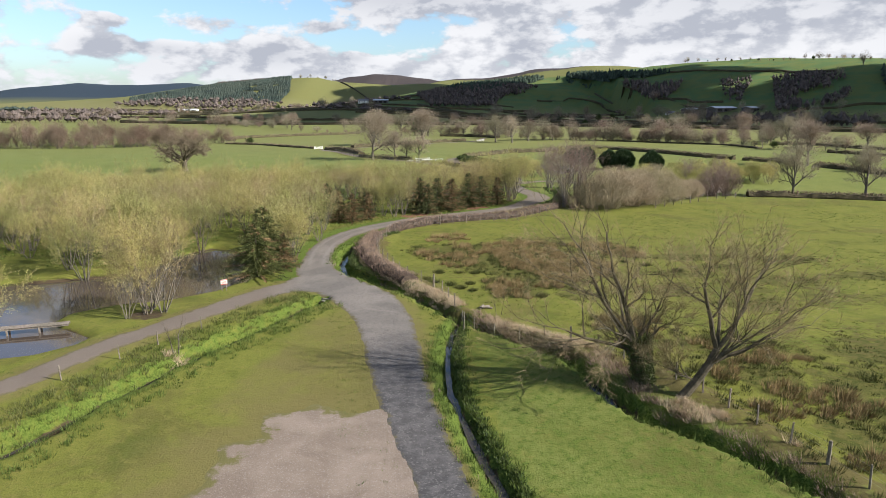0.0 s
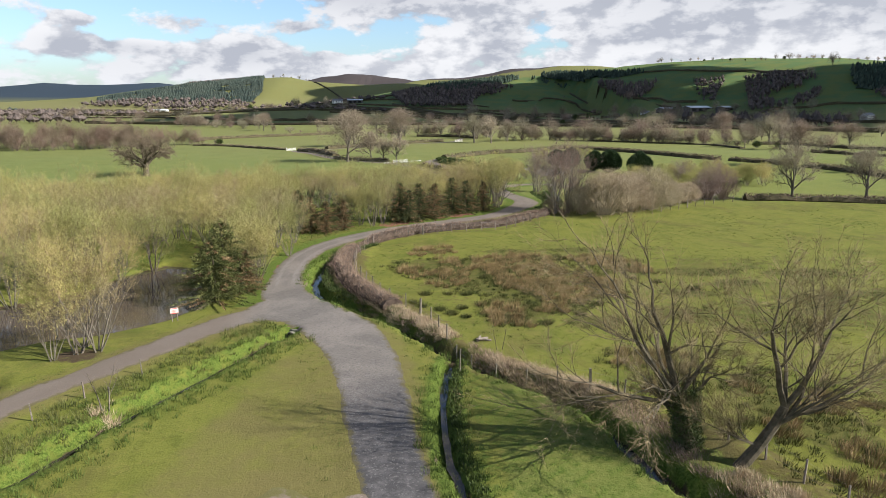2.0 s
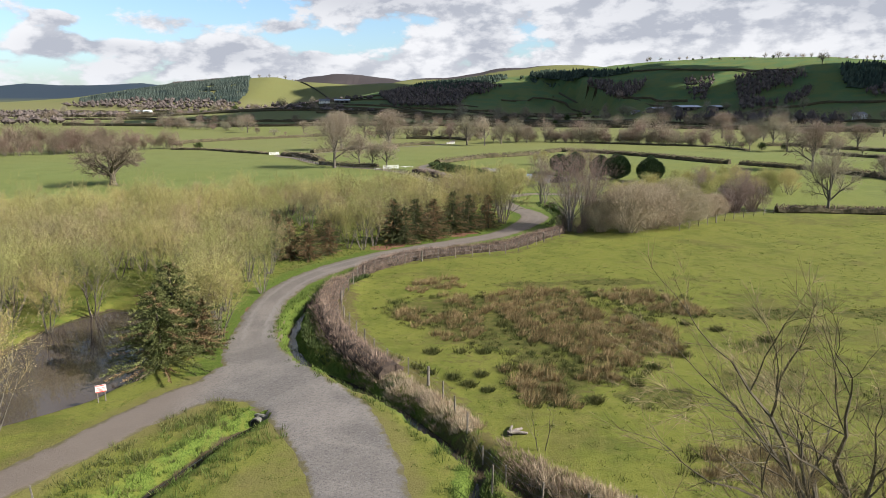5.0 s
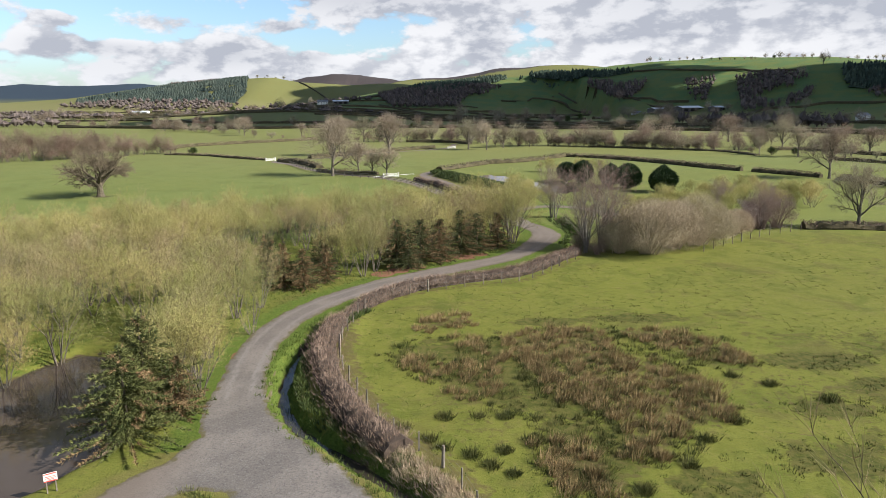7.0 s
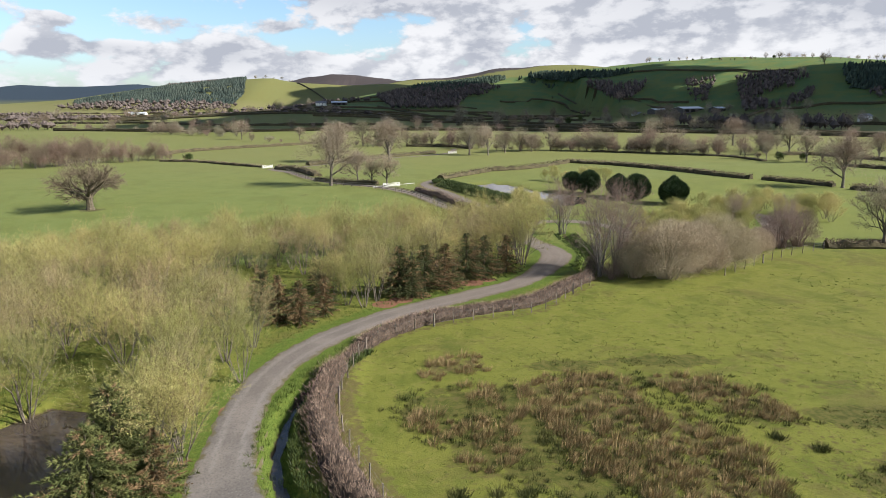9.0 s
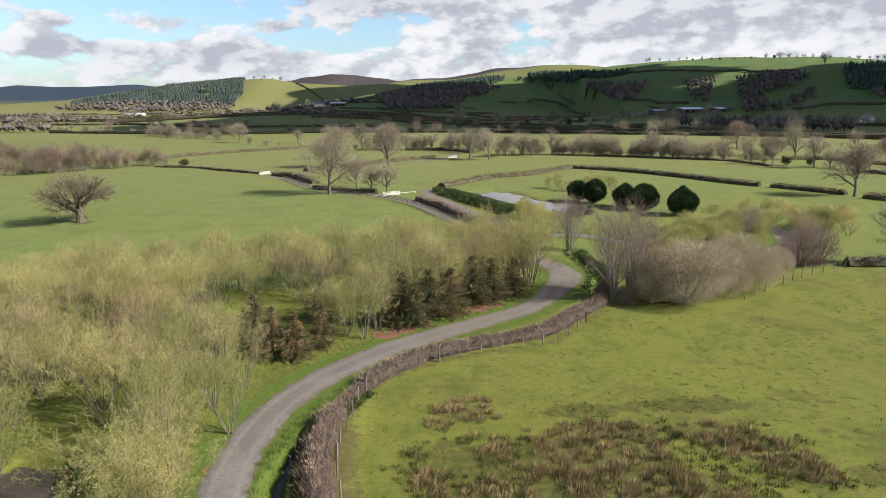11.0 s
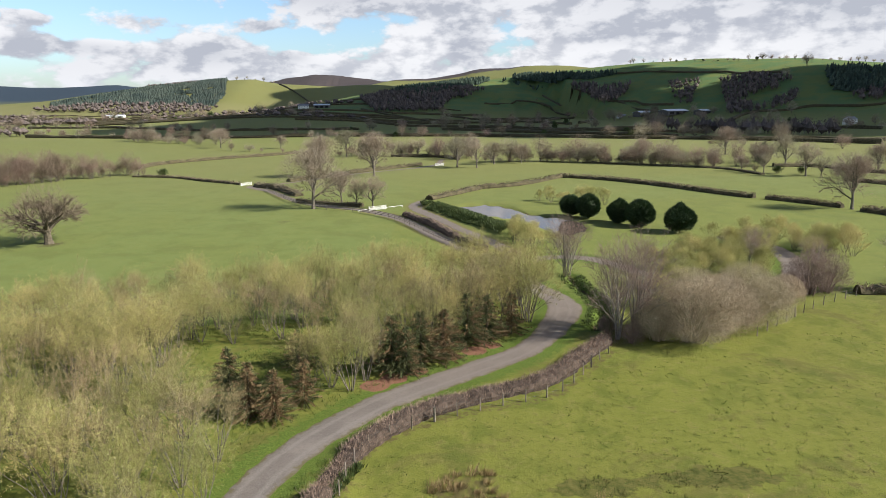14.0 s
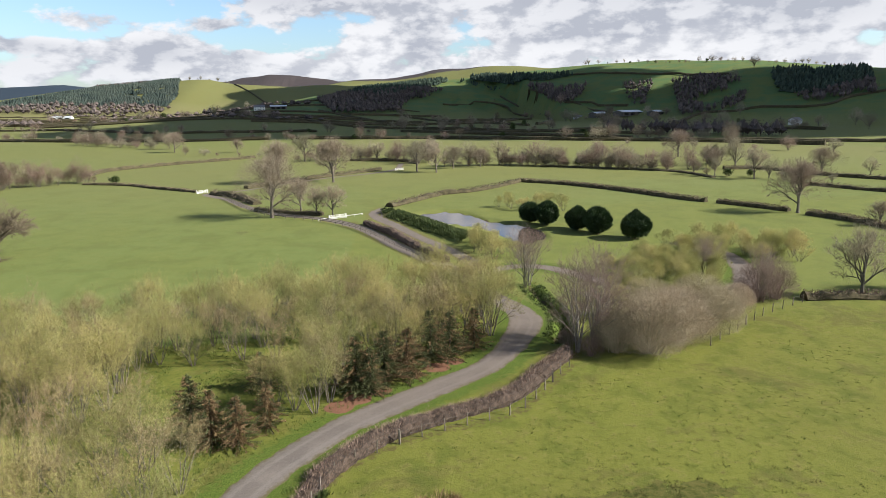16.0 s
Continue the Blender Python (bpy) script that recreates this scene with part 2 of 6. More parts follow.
def gravel_material():
    m, k = material("loose_beige_gravel")
    pos = k.n("ShaderNodeNewGeometry").outputs["Position"]
    broad = k.noise(pos, 0.35, 4, 0.6, 0.4)
    grit = k.noise(pos, 16.0, 4, 0.85)
    stone = k.n("ShaderNodeTexVoronoi", ins={"Vector": pos, "Scale": 20.0}).outputs["Color"]
    s = k.n("ShaderNodeSeparateColor", ins={0: stone}).outputs[0]
    c = k.mix(k.step(broad, 0.35, 0.68), (0.172, 0.134, 0.108), (0.235, 0.188, 0.156))
    c = k.mix(k.math("MULTIPLY", k.step(grit, 0.48, 0.66), 0.55), c, (0.099, 0.083, 0.069))
    c = k.mix(k.math("MULTIPLY", k.step(s, 0.8, 0.95), 0.45), c, (0.304, 0.271, 0.244))
    edge = k.math("ADD", k.attr("edge"), k.math("MULTIPLY", k.math("SUBTRACT", k.noise(pos, 1.4, 5, 0.7), 0.5), 2.2))
    c = k.mix(k.step(edge, 0.5, 0.9), c, k.mix(grit, (0.086, 0.092, 0.023), (0.145, 0.122, 0.056)))
    finish(k, c, 0.92, k.math("ADD", grit, k.math("MULTIPLY", s, 0.6)), 0.55, 0.03, 0, 0.2)
    return m


def water_material(name, colour, rough=0.04):
    m, k = material(name)
    pos = k.n("ShaderNodeNewGeometry").outputs["Position"]
    n = k.noise(pos, 3.0, 3, 0.5)
    c = k.mix(k.noise(pos, 0.25, 3), colour, tuple(v * 0.6 for v in colour))
    finish(k, c, rough, n, 0.06, 0.02, 0, 0.5)
    return m


GRASS, TRACK, GRAVEL = grass_material(), track_material(), gravel_material()
POND = water_material("brown_pond_water", (0.078, 0.061, 0.050), 0.04)
STREAM = water_material("ditch_water", (0.05, 0.042, 0.033), 0.12)
BARK = plain("grey_bark", (0.075, 0.065, 0.05), (0.17, 0.15, 0.12), 4, 0.9, 0.5, obj=0.15)
BARK_DARK = plain("dark_ivy_bark", (0.05, 0.045, 0.03), (0.14, 0.115, 0.08), 3, 0.9, 0.6)
TWIG_GREY = plain("grey_brown_twigs", (0.17, 0.135, 0.095), (0.29, 0.24, 0.18), 1.2, 0.85, 0, island=0.25, obj=0.15)
TWIG_SALLOW = plain("grey_tan_sallow_twigs", (0.25, 0.20, 0.132), (0.42, 0.35, 0.245), 0.5, 0.85, 0, island=0.2, obj=0.12, trans=0.18)
TWIG_PALE = plain("pale_grey_tan_twigs", (0.215, 0.190, 0.130), (0.37, 0.325, 0.235), 0.9, 0.85, 0, island=0.2, obj=0.22, trans=0.35)
TWIG_MAUVE = plain("mauve_tan_twigs", (0.165, 0.122, 0.092), (0.29, 0.225, 0.175), 0.9, 0.85, 0, island=0.2, obj=0.25, trans=0.35)
TWIG_RUST = plain("rust_brown_twigs", (0.150, 0.108, 0.080), (0.27, 0.205, 0.155), 0.5, 0.85, 0, island=0.2, obj=0.25, trans=0.35)
TWIG_HAZE = plain("fine_olive_brown_twigs", (0.19, 0.145, 0.080), (0.32, 0.25, 0.145), 0.7, 0.85, 0, island=0.25)
BARK_PALE = plain("pale_birch_bark", (0.13, 0.115, 0.095), (0.27, 0.245, 0.21), 3, 0.85, 0.3, obj=0.1)
TWIG_BROWN = plain("brown_twigs", (0.115, 0.085, 0.06), (0.215, 0.165, 0.12), 1.0, 0.85, 0, island=0.3, obj=0.2)
TWIG_PURPLE = plain("purple_brown_twigs", (0.165, 0.118, 0.098), (0.285, 0.215, 0.18), 1.0, 0.85, 0, island=0.25, trans=0.35)
TWIG_OLIVE = plain("olive_willow_twigs", (0.148, 0.118, 0.058), (0.265, 0.215, 0.105), 0.6, 0.85, 0, island=0.18, obj=0.25)
BUDS = plain("yellow_green_spring_leaves", (0.300, 0.294, 0.090), (0.44, 0.42, 0.165), 0.25, 0.8, 0, island=0.24, obj=0.25, trans=0.35)
BUDS_TAN = plain("tan_catkins", (0.304, 0.256, 0.136), (0.432, 0.368, 0.224), 0.4, 0.85, 0, island=0.3, obj=0.15, trans=0.25)
NEEDLES = plain("dark_green_needles", (0.042, 0.056, 0.020), (0.125, 0.13, 0.055), 1.4, 0.8, 0, island=0.35)
NEEDLES_FRESH = plain("yellow_green_needles", (0.050, 0.068, 0.020), (0.15, 0.155, 0.052), 1.4, 0.8, 0, island=0.35)
NEEDLES_BROWN = plain("browned_needles", (0.125, 0.082, 0.040), (0.26, 0.178, 0.095), 1.4, 0.85, 0, island=0.35)
HOLLY = plain("glossy_dark_evergreen_leaves", (0.018, 0.036, 0.014), (0.052, 0.085, 0.032), 2, 0.55, 0, island=0.4)
IVY = plain("ivy_leaves", (0.027, 0.050, 0.013), (0.077, 0.099, 0.027), 2, 0.6, 0, island=0.35)
HEDGE_TWIG = plain("flailed_hedge_twigs", (0.145, 0.100, 0.074), (0.34, 0.25, 0.195), 0.8, 0.9, 0, island=0.4)
# solid filler, darkened to stand for the shade deep between twigs
HEDGE_CORE = plain("hedge_inner_shade", (0.035, 0.026, 0.02), (0.09, 0.065, 0.05), 2.5, 0.95, 0.8, dist=0.1)
HEDGE_FAR = plain("dark_field_hedge", (0.036, 0.032, 0.016), (0.096, 0.080, 0.044), 0.8, 0.95, 0.6, fine=4, dist=0.2)
STRAW = plain("dead_pale_grass", (0.33, 0.25, 0.16), (0.50, 0.41, 0.29), 0.8, 0.9, 0, island=0.3)
RUSH_BROWN = plain("brown_rushes", (0.132, 0.094, 0.040), (0.35, 0.255, 0.130), 0.7, 0.9, 0, island=0.35)
RUSH_GREEN = plain("green_rushes", (0.038, 0.050, 0.012), (0.115, 0.115, 0.036), 0.5, 0.9, 0, island=0.35)
ROUGH = plain("rough_olive_grass", (0.072, 0.090, 0.026), (0.165, 0.165, 0.058), 0.7, 0.85, 0, island=0.3, trans=0.25)
BLADES = plain("lush_grass_blades", (0.058, 0.092, 0.017), (0.135, 0.175, 0.043), 0.7, 0.8, 0, island=0.35, trans=0.3)
POST = plain("weathered_fence_wood", (0.125, 0.105, 0.086), (0.235, 0.205, 0.172), 6, 0.9, 0.4, obj=0.15)
WIRE = plain("galvanised_wire", (0.16, 0.16, 0.165), (0.26, 0.26, 0.26), 20, 0.5, 0, metallic=0.8)
WHITE = plain("white_paint", (0.595, 0.595, 0.561), (0.697, 0.697, 0.671), 3, 0.6, 0.1)
RED = plain("red_paint", (0.55, 0.03, 0.025), (0.65, 0.06, 0.04), 5, 0.5, 0.1)
CONCRETE = plain("stained_concrete", (0.09, 0.088, 0.07), (0.19, 0.18, 0.155), 2.5, 0.9, 0.4)
# near-black fill that paints in the shade of openings
DARK = plain("painted_recess_shade", (0.012, 0.011, 0.01), (0.02, 0.018, 0.015), 4, 0.95, 0)
SLATE = plain("slate_roof", (0.10, 0.105, 0.12), (0.19, 0.195, 0.21), 1.0, 0.6, 0.3)
SHEET = plain("pale_metal_sheet_roof", (0.42, 0.45, 0.50), (0.60, 0.63, 0.68), 0.4, 0.45, 0.1)
CLADDING = plain("dark_timber_cladding", (0.06, 0.055, 0.05), (0.13, 0.12, 0.11), 1.0, 0.85, 0.2)
GLASS = plain("dark_window_glass", (0.03, 0.035, 0.04), (0.05, 0.055, 0.06), 2, 0.1, 0, spec=0.6)
WOOD_FAR = plain("bare_woodland", (0.062, 0.050, 0.045), (0.130, 0.104, 0.094), 0.05, 0.95, 0, island=0.2, fine=0.5)
# mixed woodland green with some blue distance haze put into the colour
MIXED_FAR = plain("hazed_mixed_woodland", (0.026, 0.042, 0.038), (0.062, 0.078, 0.062), 0.02, 0.95, 0, island=0.15, fine=0.5)
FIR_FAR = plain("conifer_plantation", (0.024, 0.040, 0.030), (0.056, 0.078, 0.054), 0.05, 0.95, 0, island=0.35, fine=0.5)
CLOUD = plain("cloud_vapour", (0.85, 0.85, 0.86), (0.92, 0.92, 0.92), 0.01, 1.0, 0, fine=0.05)

# ---- plan of the place: lines on the ground, metres ----
def spline(pts, step=1.0):
    """Rows of numbers along a smooth curve through pts, about step apart."""
    p = np.array(pts, float)
    p = np.vstack([2 * p[0] - p[1], p, 2 * p[-1] - p[-2]])
    out = []
    for i in range(1, len(p) - 2):
        n = max(1, int(np.linalg.norm(p[i + 1, :2] - p[i, :2]) / step))
        for s in np.arange(n) / n:
            a, b, c, d = p[i - 1], p[i], p[i + 1], p[i + 2]
            out.append(0.5 * (2 * b + (c - a) * s + (2 * a - 5 * b + 4 * c - d) * s * s + (3 * b - a - 3 * c + d) * s ** 3))
    out.append(p[-2])
    return np.array(out)


def near(X, Y, line, reach=None):
    """Distance of each point from a polyline, and the polyline's further columns at the nearest place; past reach: far."""
    if reach is not None:
        lo, hi = line[:, :2].min(0) - reach, line[:, :2].max(0) + reach
        m = (X > lo[0]) & (X < hi[0]) & (Y > lo[1]) & (Y < hi[1])
        best = np.full(np.shape(X), 1e3)
        extra = [np.full(np.shape(X), line[0, 2 + j]) for j in range(line.shape[1] - 2)]
        if m.any():
            b, e = near(X[m], Y[m], line)
            best[m] = b
            for j in range(len(e)):
                extra[j][m] = e[j]
        return best, extra
    best = np.full(X.shape, 1e9)
    extra = [np.zeros(X.shape) for _ in range(line.shape[1] - 2)]
    for a, b in zip(line[:-1], line[1:]):
        d = b[:2] - a[:2]
        s = np.clip(((X - a[0]) * d[0] + (Y - a[1]) * d[1]) / max(1e-9, d @ d), 0, 1)
        r = np.hypot(X - a[0] - s * d[0], Y - a[1] - s * d[1])
        hit = r < best
        best = np.where(hit, r, best)
        for j, e in enumerate(extra):
            extra[j] = np.where(hit, a[2 + j] + s * (b[2 + j] - a[2 + j]), e)
    return best, extra


def inside(X, Y, poly):
    """Signed distance to a polygon's outline: positive inside."""
    p = np.array(poly, float)
    lo, hi = p.min(0) - 12, p.max(0) + 12
    m = (X > lo[0]) & (X < hi[0]) & (Y > lo[1]) & (Y < hi[1])
    if not m.all():
        out = np.full(np.shape(X), -1e3)
        if m.any():
            out[m] = inside(X[m], Y[m], poly)
        return out
    q = np.vstack([p, p[:1]])
    dist, _ = near(X, Y, q)
    odd = np.zeros(X.shape, bool)
    for a, b in zip(q[:-1], q[1:]):
        cross = ((a[1] > Y) != (b[1] > Y)) & (X < (b[0] - a[0]) * (Y - a[1]) / (b[1] - a[1] + 1e-12) + a[0])
        odd ^= cross
    return np.where(odd, dist, -dist)


def smooth(v, lo, hi):
    s = np.clip((v - lo) / (hi - lo), 0, 1)
    return s * s * (3 - 2 * s)


def lattice(X, Y, size, seed=0):
    """Smooth random values 0..1 on a lattice of that size."""
    x, y = X / size, Y / size
    i, j = np.floor(x), np.floor(y)
    fx, fy = smooth(x - i, 0, 1), smooth(y - j, 0, 1)

    def h(a, b):
        v = np.sin(a * 127.1 + b * 311.7 + seed * 74.7) * 43758.5453
        return v - np.floor(v)

    return (h(i, j) * (1 - fx) + h(i + 1, j) * fx) * (1 - fy) + (h(i, j + 1) * (1 - fx) + h(i + 1, j + 1) * fx) * fy


# centre lines with half widths
TRACK_MAIN = spline([(7, -60, 1.35), (4, -20, 1.35), (2.2, 8, 1.35), (1.2, 18, 1.3), (0.2, 25.6, 1.3), (-0.9, 30, 1.45), (-2.0, 34.8, 1.65), (-3.0, 40, 1.8), (-3.9, 45.6, 2.1),
                     (-5.0, 51, 2.4), (-7.1, 56, 2.7), (-10.2, 60.5, 2.6), (-12.9, 65, 2.2), (-13.9, 70, 1.7), (-14.3, 75, 1.6), (-14.1, 79.5, 1.6),
                     (-12.8, 85, 1.6), (-10.3, 89.6, 1.6), (-7.2, 93.4, 1.6), (-4.2, 96.5, 1.6), (-0.3, 99.4, 1.65), (3.9, 102.3, 1.65)], 0.8)
TRACK_FAR = spline([(3.9, 102.3, 1.65), (8.6, 105.5, 1.6), (12.1, 109.2, 1.6), (15, 114, 1.8), (17.5, 119.5, 2.1), (17.6, 124.5, 1.9), (16, 129.5, 1.8),
                    (15, 136, 1.7), (14.5, 142, 1.7), (12.3, 148.5, 1.7), (9.1, 155.5, 1.6), (5, 167, 1.6), (0.2, 183, 1.6), (-4.5, 192.5, 1.6), (-10, 200, 1.5)], 1.2)
UPPER = spline([(14.6, 141, 1.5), (16.8, 150, 1.5), (15.8, 156, 1.4), (14.2, 162.4, 1.3), (10.3, 173.9, 1.3), (6.8, 187, 1.4), (3.8, 196.7, 1.6), (3, 205, 1.8), (5, 212, 1.2)], 1.5)
BRANCH = spline([(-60, -10, 1.2), (-36, 24, 1.2), (-30.5, 32, 1.2), (-27, 37, 1.2), (-25.6, 40.6, 1.2), (-23.9, 44.7, 1.25), (-21.5, 48.8, 1.3), (-18.7, 53.7, 1.4),
                 (-16, 58.0, 1.6), (-13, 60.6, 1.9), (-10.5, 61, 1.5)], 0.8)
LOOP = spline([(16.5, 143, 1.6), (22, 146.5, 1.4), (27.5, 145.5, 1.5), (31, 141, 1.4), (34, 134, 1.3), (38, 128.5, 1.0), (44, 126, 1.0), (50.3, 126.3, 1.7),
               (55.4, 132, 1.9), (59.5, 140, 1.8), (62, 150, 1.6), (58, 158, 1.3)], 1.2)
FAR_LANE = spline([(-10, 200, 1.5), (-19, 207, 1.4), (-29.6, 221, 1.4), (-37.8, 238, 1.4), (-46, 250.5, 1.6), (-37.6, 256, 1.2),
                   (-14.4, 283.7, 1.2), (13.8, 308, 1.2), (21, 338, 1.2)], 3)
TRACKS = [TRACK_MAIN, TRACK_FAR, BRANCH, LOOP, UPPER, FAR_LANE]
PATCH = [(-13.5, -20), (-12.6, 12), (-12, 22), (-11.3, 27.1), (-11, 30.1), (-9.6, 31.6), (-9.4, 33.2), (-7.8, 34.8), (-5.9, 34.2), (-4, 34.6), (-2.2, 34.6), (-1.0, 29.5), (0.2, 25), (1.8, 12), (3.8, -20)]
# ditches and streams: x, y, half width, depth
DITCH_LEFT = spline([(-47, -40, 1.2, 0.8), (-34, -5, 1.2, 0.8), (-26.2, 18, 1.15, 0.8), (-22.8, 29.3, 1.15, 0.8), (-20.3, 36.0, 1.15, 0.8), (-17.5, 43.2, 1.1, 0.8), (-14.9, 48.6, 1.1, 0.8), (-11.8, 55.0, 0.95, 0.8), (-10.9, 56, 0.7, 0.8)], 1)
DITCH_MID = spline([(10, -60, 0.75, 0.55), (7, -20, 0.75, 0.55), (4.6, 16, 0.75, 0.55), (2.95, 25.6, 0.75, 0.55), (2.1, 29, 0.75, 0.55), (1.35, 32.5, 0.7, 0.55), (0.55, 36.8, 0.65, 0.5), (0.3, 41.3, 0.6, 0.45), (0.6, 46.8, 0.7, 0.5), (1.3, 49.6, 0.9, 0.6)], 1)
STREAM_LINE = spline([(62, -40, 1.2, 1.0), (40, -8, 1.2, 1.0), (21.6, 17, 0.85, 0.9), (17.9, 24, 0.85, 0.9), (16.0, 27.8, 0.85, 0.9), (14.1, 30.6, 0.9, 0.9), (11.9, 33.2, 1.1, 0.95), (10.6, 35.6, 1.2, 1.0), (9.5, 39.4, 1.2, 0.9), (8.0, 43, 1.1, 0.9),
                      (5, 46.6, 1.1, 0.9), (2.1, 49.6, 1.1, 0.9), (-0.2, 53.4, 1.0, 0.9), (-3.0, 57.8, 1.0, 0.9), (-5.9, 61.4, 1.1, 0.9), (-9.2, 65, 1.1, 0.9), (-10.8, 68.6, 1.1, 0.9),
                      (-11.3, 73, 1.0, 0.9), (-10.9, 78, 0.9, 0.8), (-9.3, 82.6, 0.8, 0.7), (-7.2, 87, 0.7, 0.5)], 1)
VERGE_DITCH = spline([(19.2, 112.5, 1.2, 0.7), (21.2, 116.5, 1.3, 0.8), (22.6, 122, 1.2, 0.8), (22.4, 129, 1.2, 0.7), (22.6, 135, 1.0, 0.5)], 1)
DITCHES = [DITCH_LEFT, DITCH_MID, STREAM_LINE, VERGE_DITCH]
POND_NEAR = [(-50, 39), (-38, 41), (-31, 42.6), (-28.8, 43.3), (-27.1, 45.0), (-26.8, 46.8), (-29.2, 48.6), (-31.6, 49.8), (-31.4, 52), (-28.5, 54.5), (-25, 56.2), (-22.7, 57.6), (-21.0, 59.6),
             (-19.9, 62), (-19.3, 65), (-19.4, 69), (-21.8, 73), (-25.4, 77.2), (-28.2, 78), (-30, 75.4), (-31.2, 72.6), (-31.4, 68), (-34.5, 64.6), (-40, 62.6), (-50, 60)]
POND_FAR = [(13.3, 200.5), (16.2, 203.5), (20.6, 204.6), (25.4, 199.5), (27.7, 190.6), (30.5, 186), (34, 183), (37, 178), (36, 170), (31, 165), (28.5, 167), (27.4, 172.6), (26.5, 179), (22.6, 184.6), (18.4, 189.6), (15.2, 194.8)]
# the field's fence and hedge, and the tussocks
FIELD_FENCE = spline([(21, 20), (18.5, 27), (16.6, 32), (14.8, 37), (11.5, 42), (7.2, 45.6), (2.4, 49.2), (-0.1, 57.2), (-1.5, 60.0), (-3.6, 62.6), (-5.4, 66.6), (-7.2, 72), (-7.9, 76.8), (-7.5, 81), (-6.4, 87),
                      (-3.7, 90.2), (-0.2, 92.3), (4.2, 94.0), (9.5, 95.6), (12.5, 98.2), (15.9, 102.4), (18.4, 105.2)], 0.5)
FIELD = [(62, -38), (38, -4), (21, 17), (18.5, 27), (14, 37), (8.6, 44.5), (2.4, 50.5), (-2.6, 60.4), (-5.2, 66.5), (-7.8, 76.5), (-6.4, 86.5), (-0.2, 92.1), (9.5, 95.4), (16, 102.5), (22, 102.6), (30, 104.5), (40, 111.5), (55, 120.5), (66, 119.5), (78, 115), (130, 100), (160, -38)]
RUSH_CORE = [(5.0, 78.1), (8.6, 80.4), (13.3, 80.1), (13.2, 75.2), (16.8, 70.8), (18.2, 68.5), (17.9, 65.3), (16.2, 63.1), (13.2, 62.3), (11.2, 59.6), (10.0, 60.3), (10.1, 63.5), (8.3, 66.5), (6.4, 71.5)]
RUSH_LOW = [(5.0, 61.3), (7.0, 62.0), (7.6, 59.8), (7.9, 57.3), (6.6, 56.0), (4.7, 57.4)]
RUSH_STREAK = [(13.9, 79.6), (19.7, 79.4), (22.2, 75.4), (23.6, 72.7), (22.2, 71.3), (19.4, 73.0), (16.9, 75.8)]
RUSH_LEFT = [(-2.1, 81.8), (0.5, 84.5), (3.4, 84.3), (2.9, 81.4), (0.3, 80.8), (-1.6, 79.7)]
RUSH_SOUTH = [(12.6, 51), (17, 50), (26, 40), (34, 30), (26, 24), (20.5, 25), (18.8, 31), (16.4, 38), (11, 47)]
RUSH_GREENER = [(-4.6, 75.1), (-1.2, 79.1), (5.0, 78.3), (9, 67), (11.5, 60), (7.9, 55.8), (4.6, 56.4), (4.2, 60.0), (4.8, 63.9), (1.9, 66.4), (-0.1, 68.4), (-3.0, 72.9)]
MOSS = [(10.8, 82, 5, 1.3), (18.2, 82.4, 5, 1.4), (27.3, 72, 4.6, 1.8), (20.5, 58.6, 3.4, 2.2), (12.5, 56.8, 3, 1.8), (29, 67.4, 3, 1.4), (24, 64.6, 3, 1.6), (34, 62, 4.5, 2.0), (38, 71, 5, 1.8), (27, 54, 4, 2.4), (43, 64, 4, 2), (20, 41, 3, 6), (26, 35, 4, 6), (32, 42, 5, 5), (36, 30, 5, 6), (22, 30, 2.5, 4)]
WOODLAND = [(-66, 78), (-40, 66), (-31, 66), (-26, 79), (-18.5, 74), (-17.3, 80), (-15.5, 87), (-11, 94), (-5, 99), (1, 102.5), (7, 107), (11, 112), (12.5, 119), (12.0, 128), (10, 136), (0, 138.5), (-12, 135), (-25, 131), (-38, 126), (-50, 119), (-68, 108)]
MULCH = [(-14.9, 76, 1.5), (-5.3, 99.6, 1.7), (-3.6, 101.0, 1.6), (-1.5, 102.5, 1.5), (4.6, 107.0, 1.7), (6.6, 108.4, 1.4), (2.2, 105.6, 1.2)]

# ridges: x, y, height, reach
RIDGES = [
    [(-140, 960, 12, 260), (-48, 1200, 28, 330), (43, 1350, 50, 430), (214, 1500, 74, 560), (361, 1500, 88, 640), (473, 1450, 93, 640), (558, 1350, 97, 640), (627, 1250, 98, 620), (702, 1100, 90, 560), (735, 1000, 82, 500), (790, 850, 66, 420), (900, 650, 50, 380)],
    [(-1500, 2300, 18, 500), (-1055, 2300, 42, 600), (-889, 2300, 65, 650), (-720, 2300, 86, 700), (-531, 2300, 100, 700), (-408, 2220, 102, 650), (-325, 2220, 86, 600), (-197, 2300, 80, 600), (60, 2500, 96, 700)],
    [(-900, 3850, 90, 900), (-621, 3800, 142, 1000), (-532, 3800, 160, 1000), (-382, 3800, 175, 1000), (-203, 3800, 165, 1000), (-20, 3700, 140, 1000), (300, 3500, 130, 900)],
    [(-3200, 3600, 60, 700), (-2570, 3900, 82, 800), (-2370, 3900, 119, 800), (-2140, 3900, 132, 800), (-1780, 3900, 126, 800), (-1450, 3900, 134, 800), (-1000, 4000, 110, 800)],
    [(150, 2650, 118, 700), (330, 2650, 146, 700), (520, 2600, 158, 700), (800, 2400, 150, 700)],
]


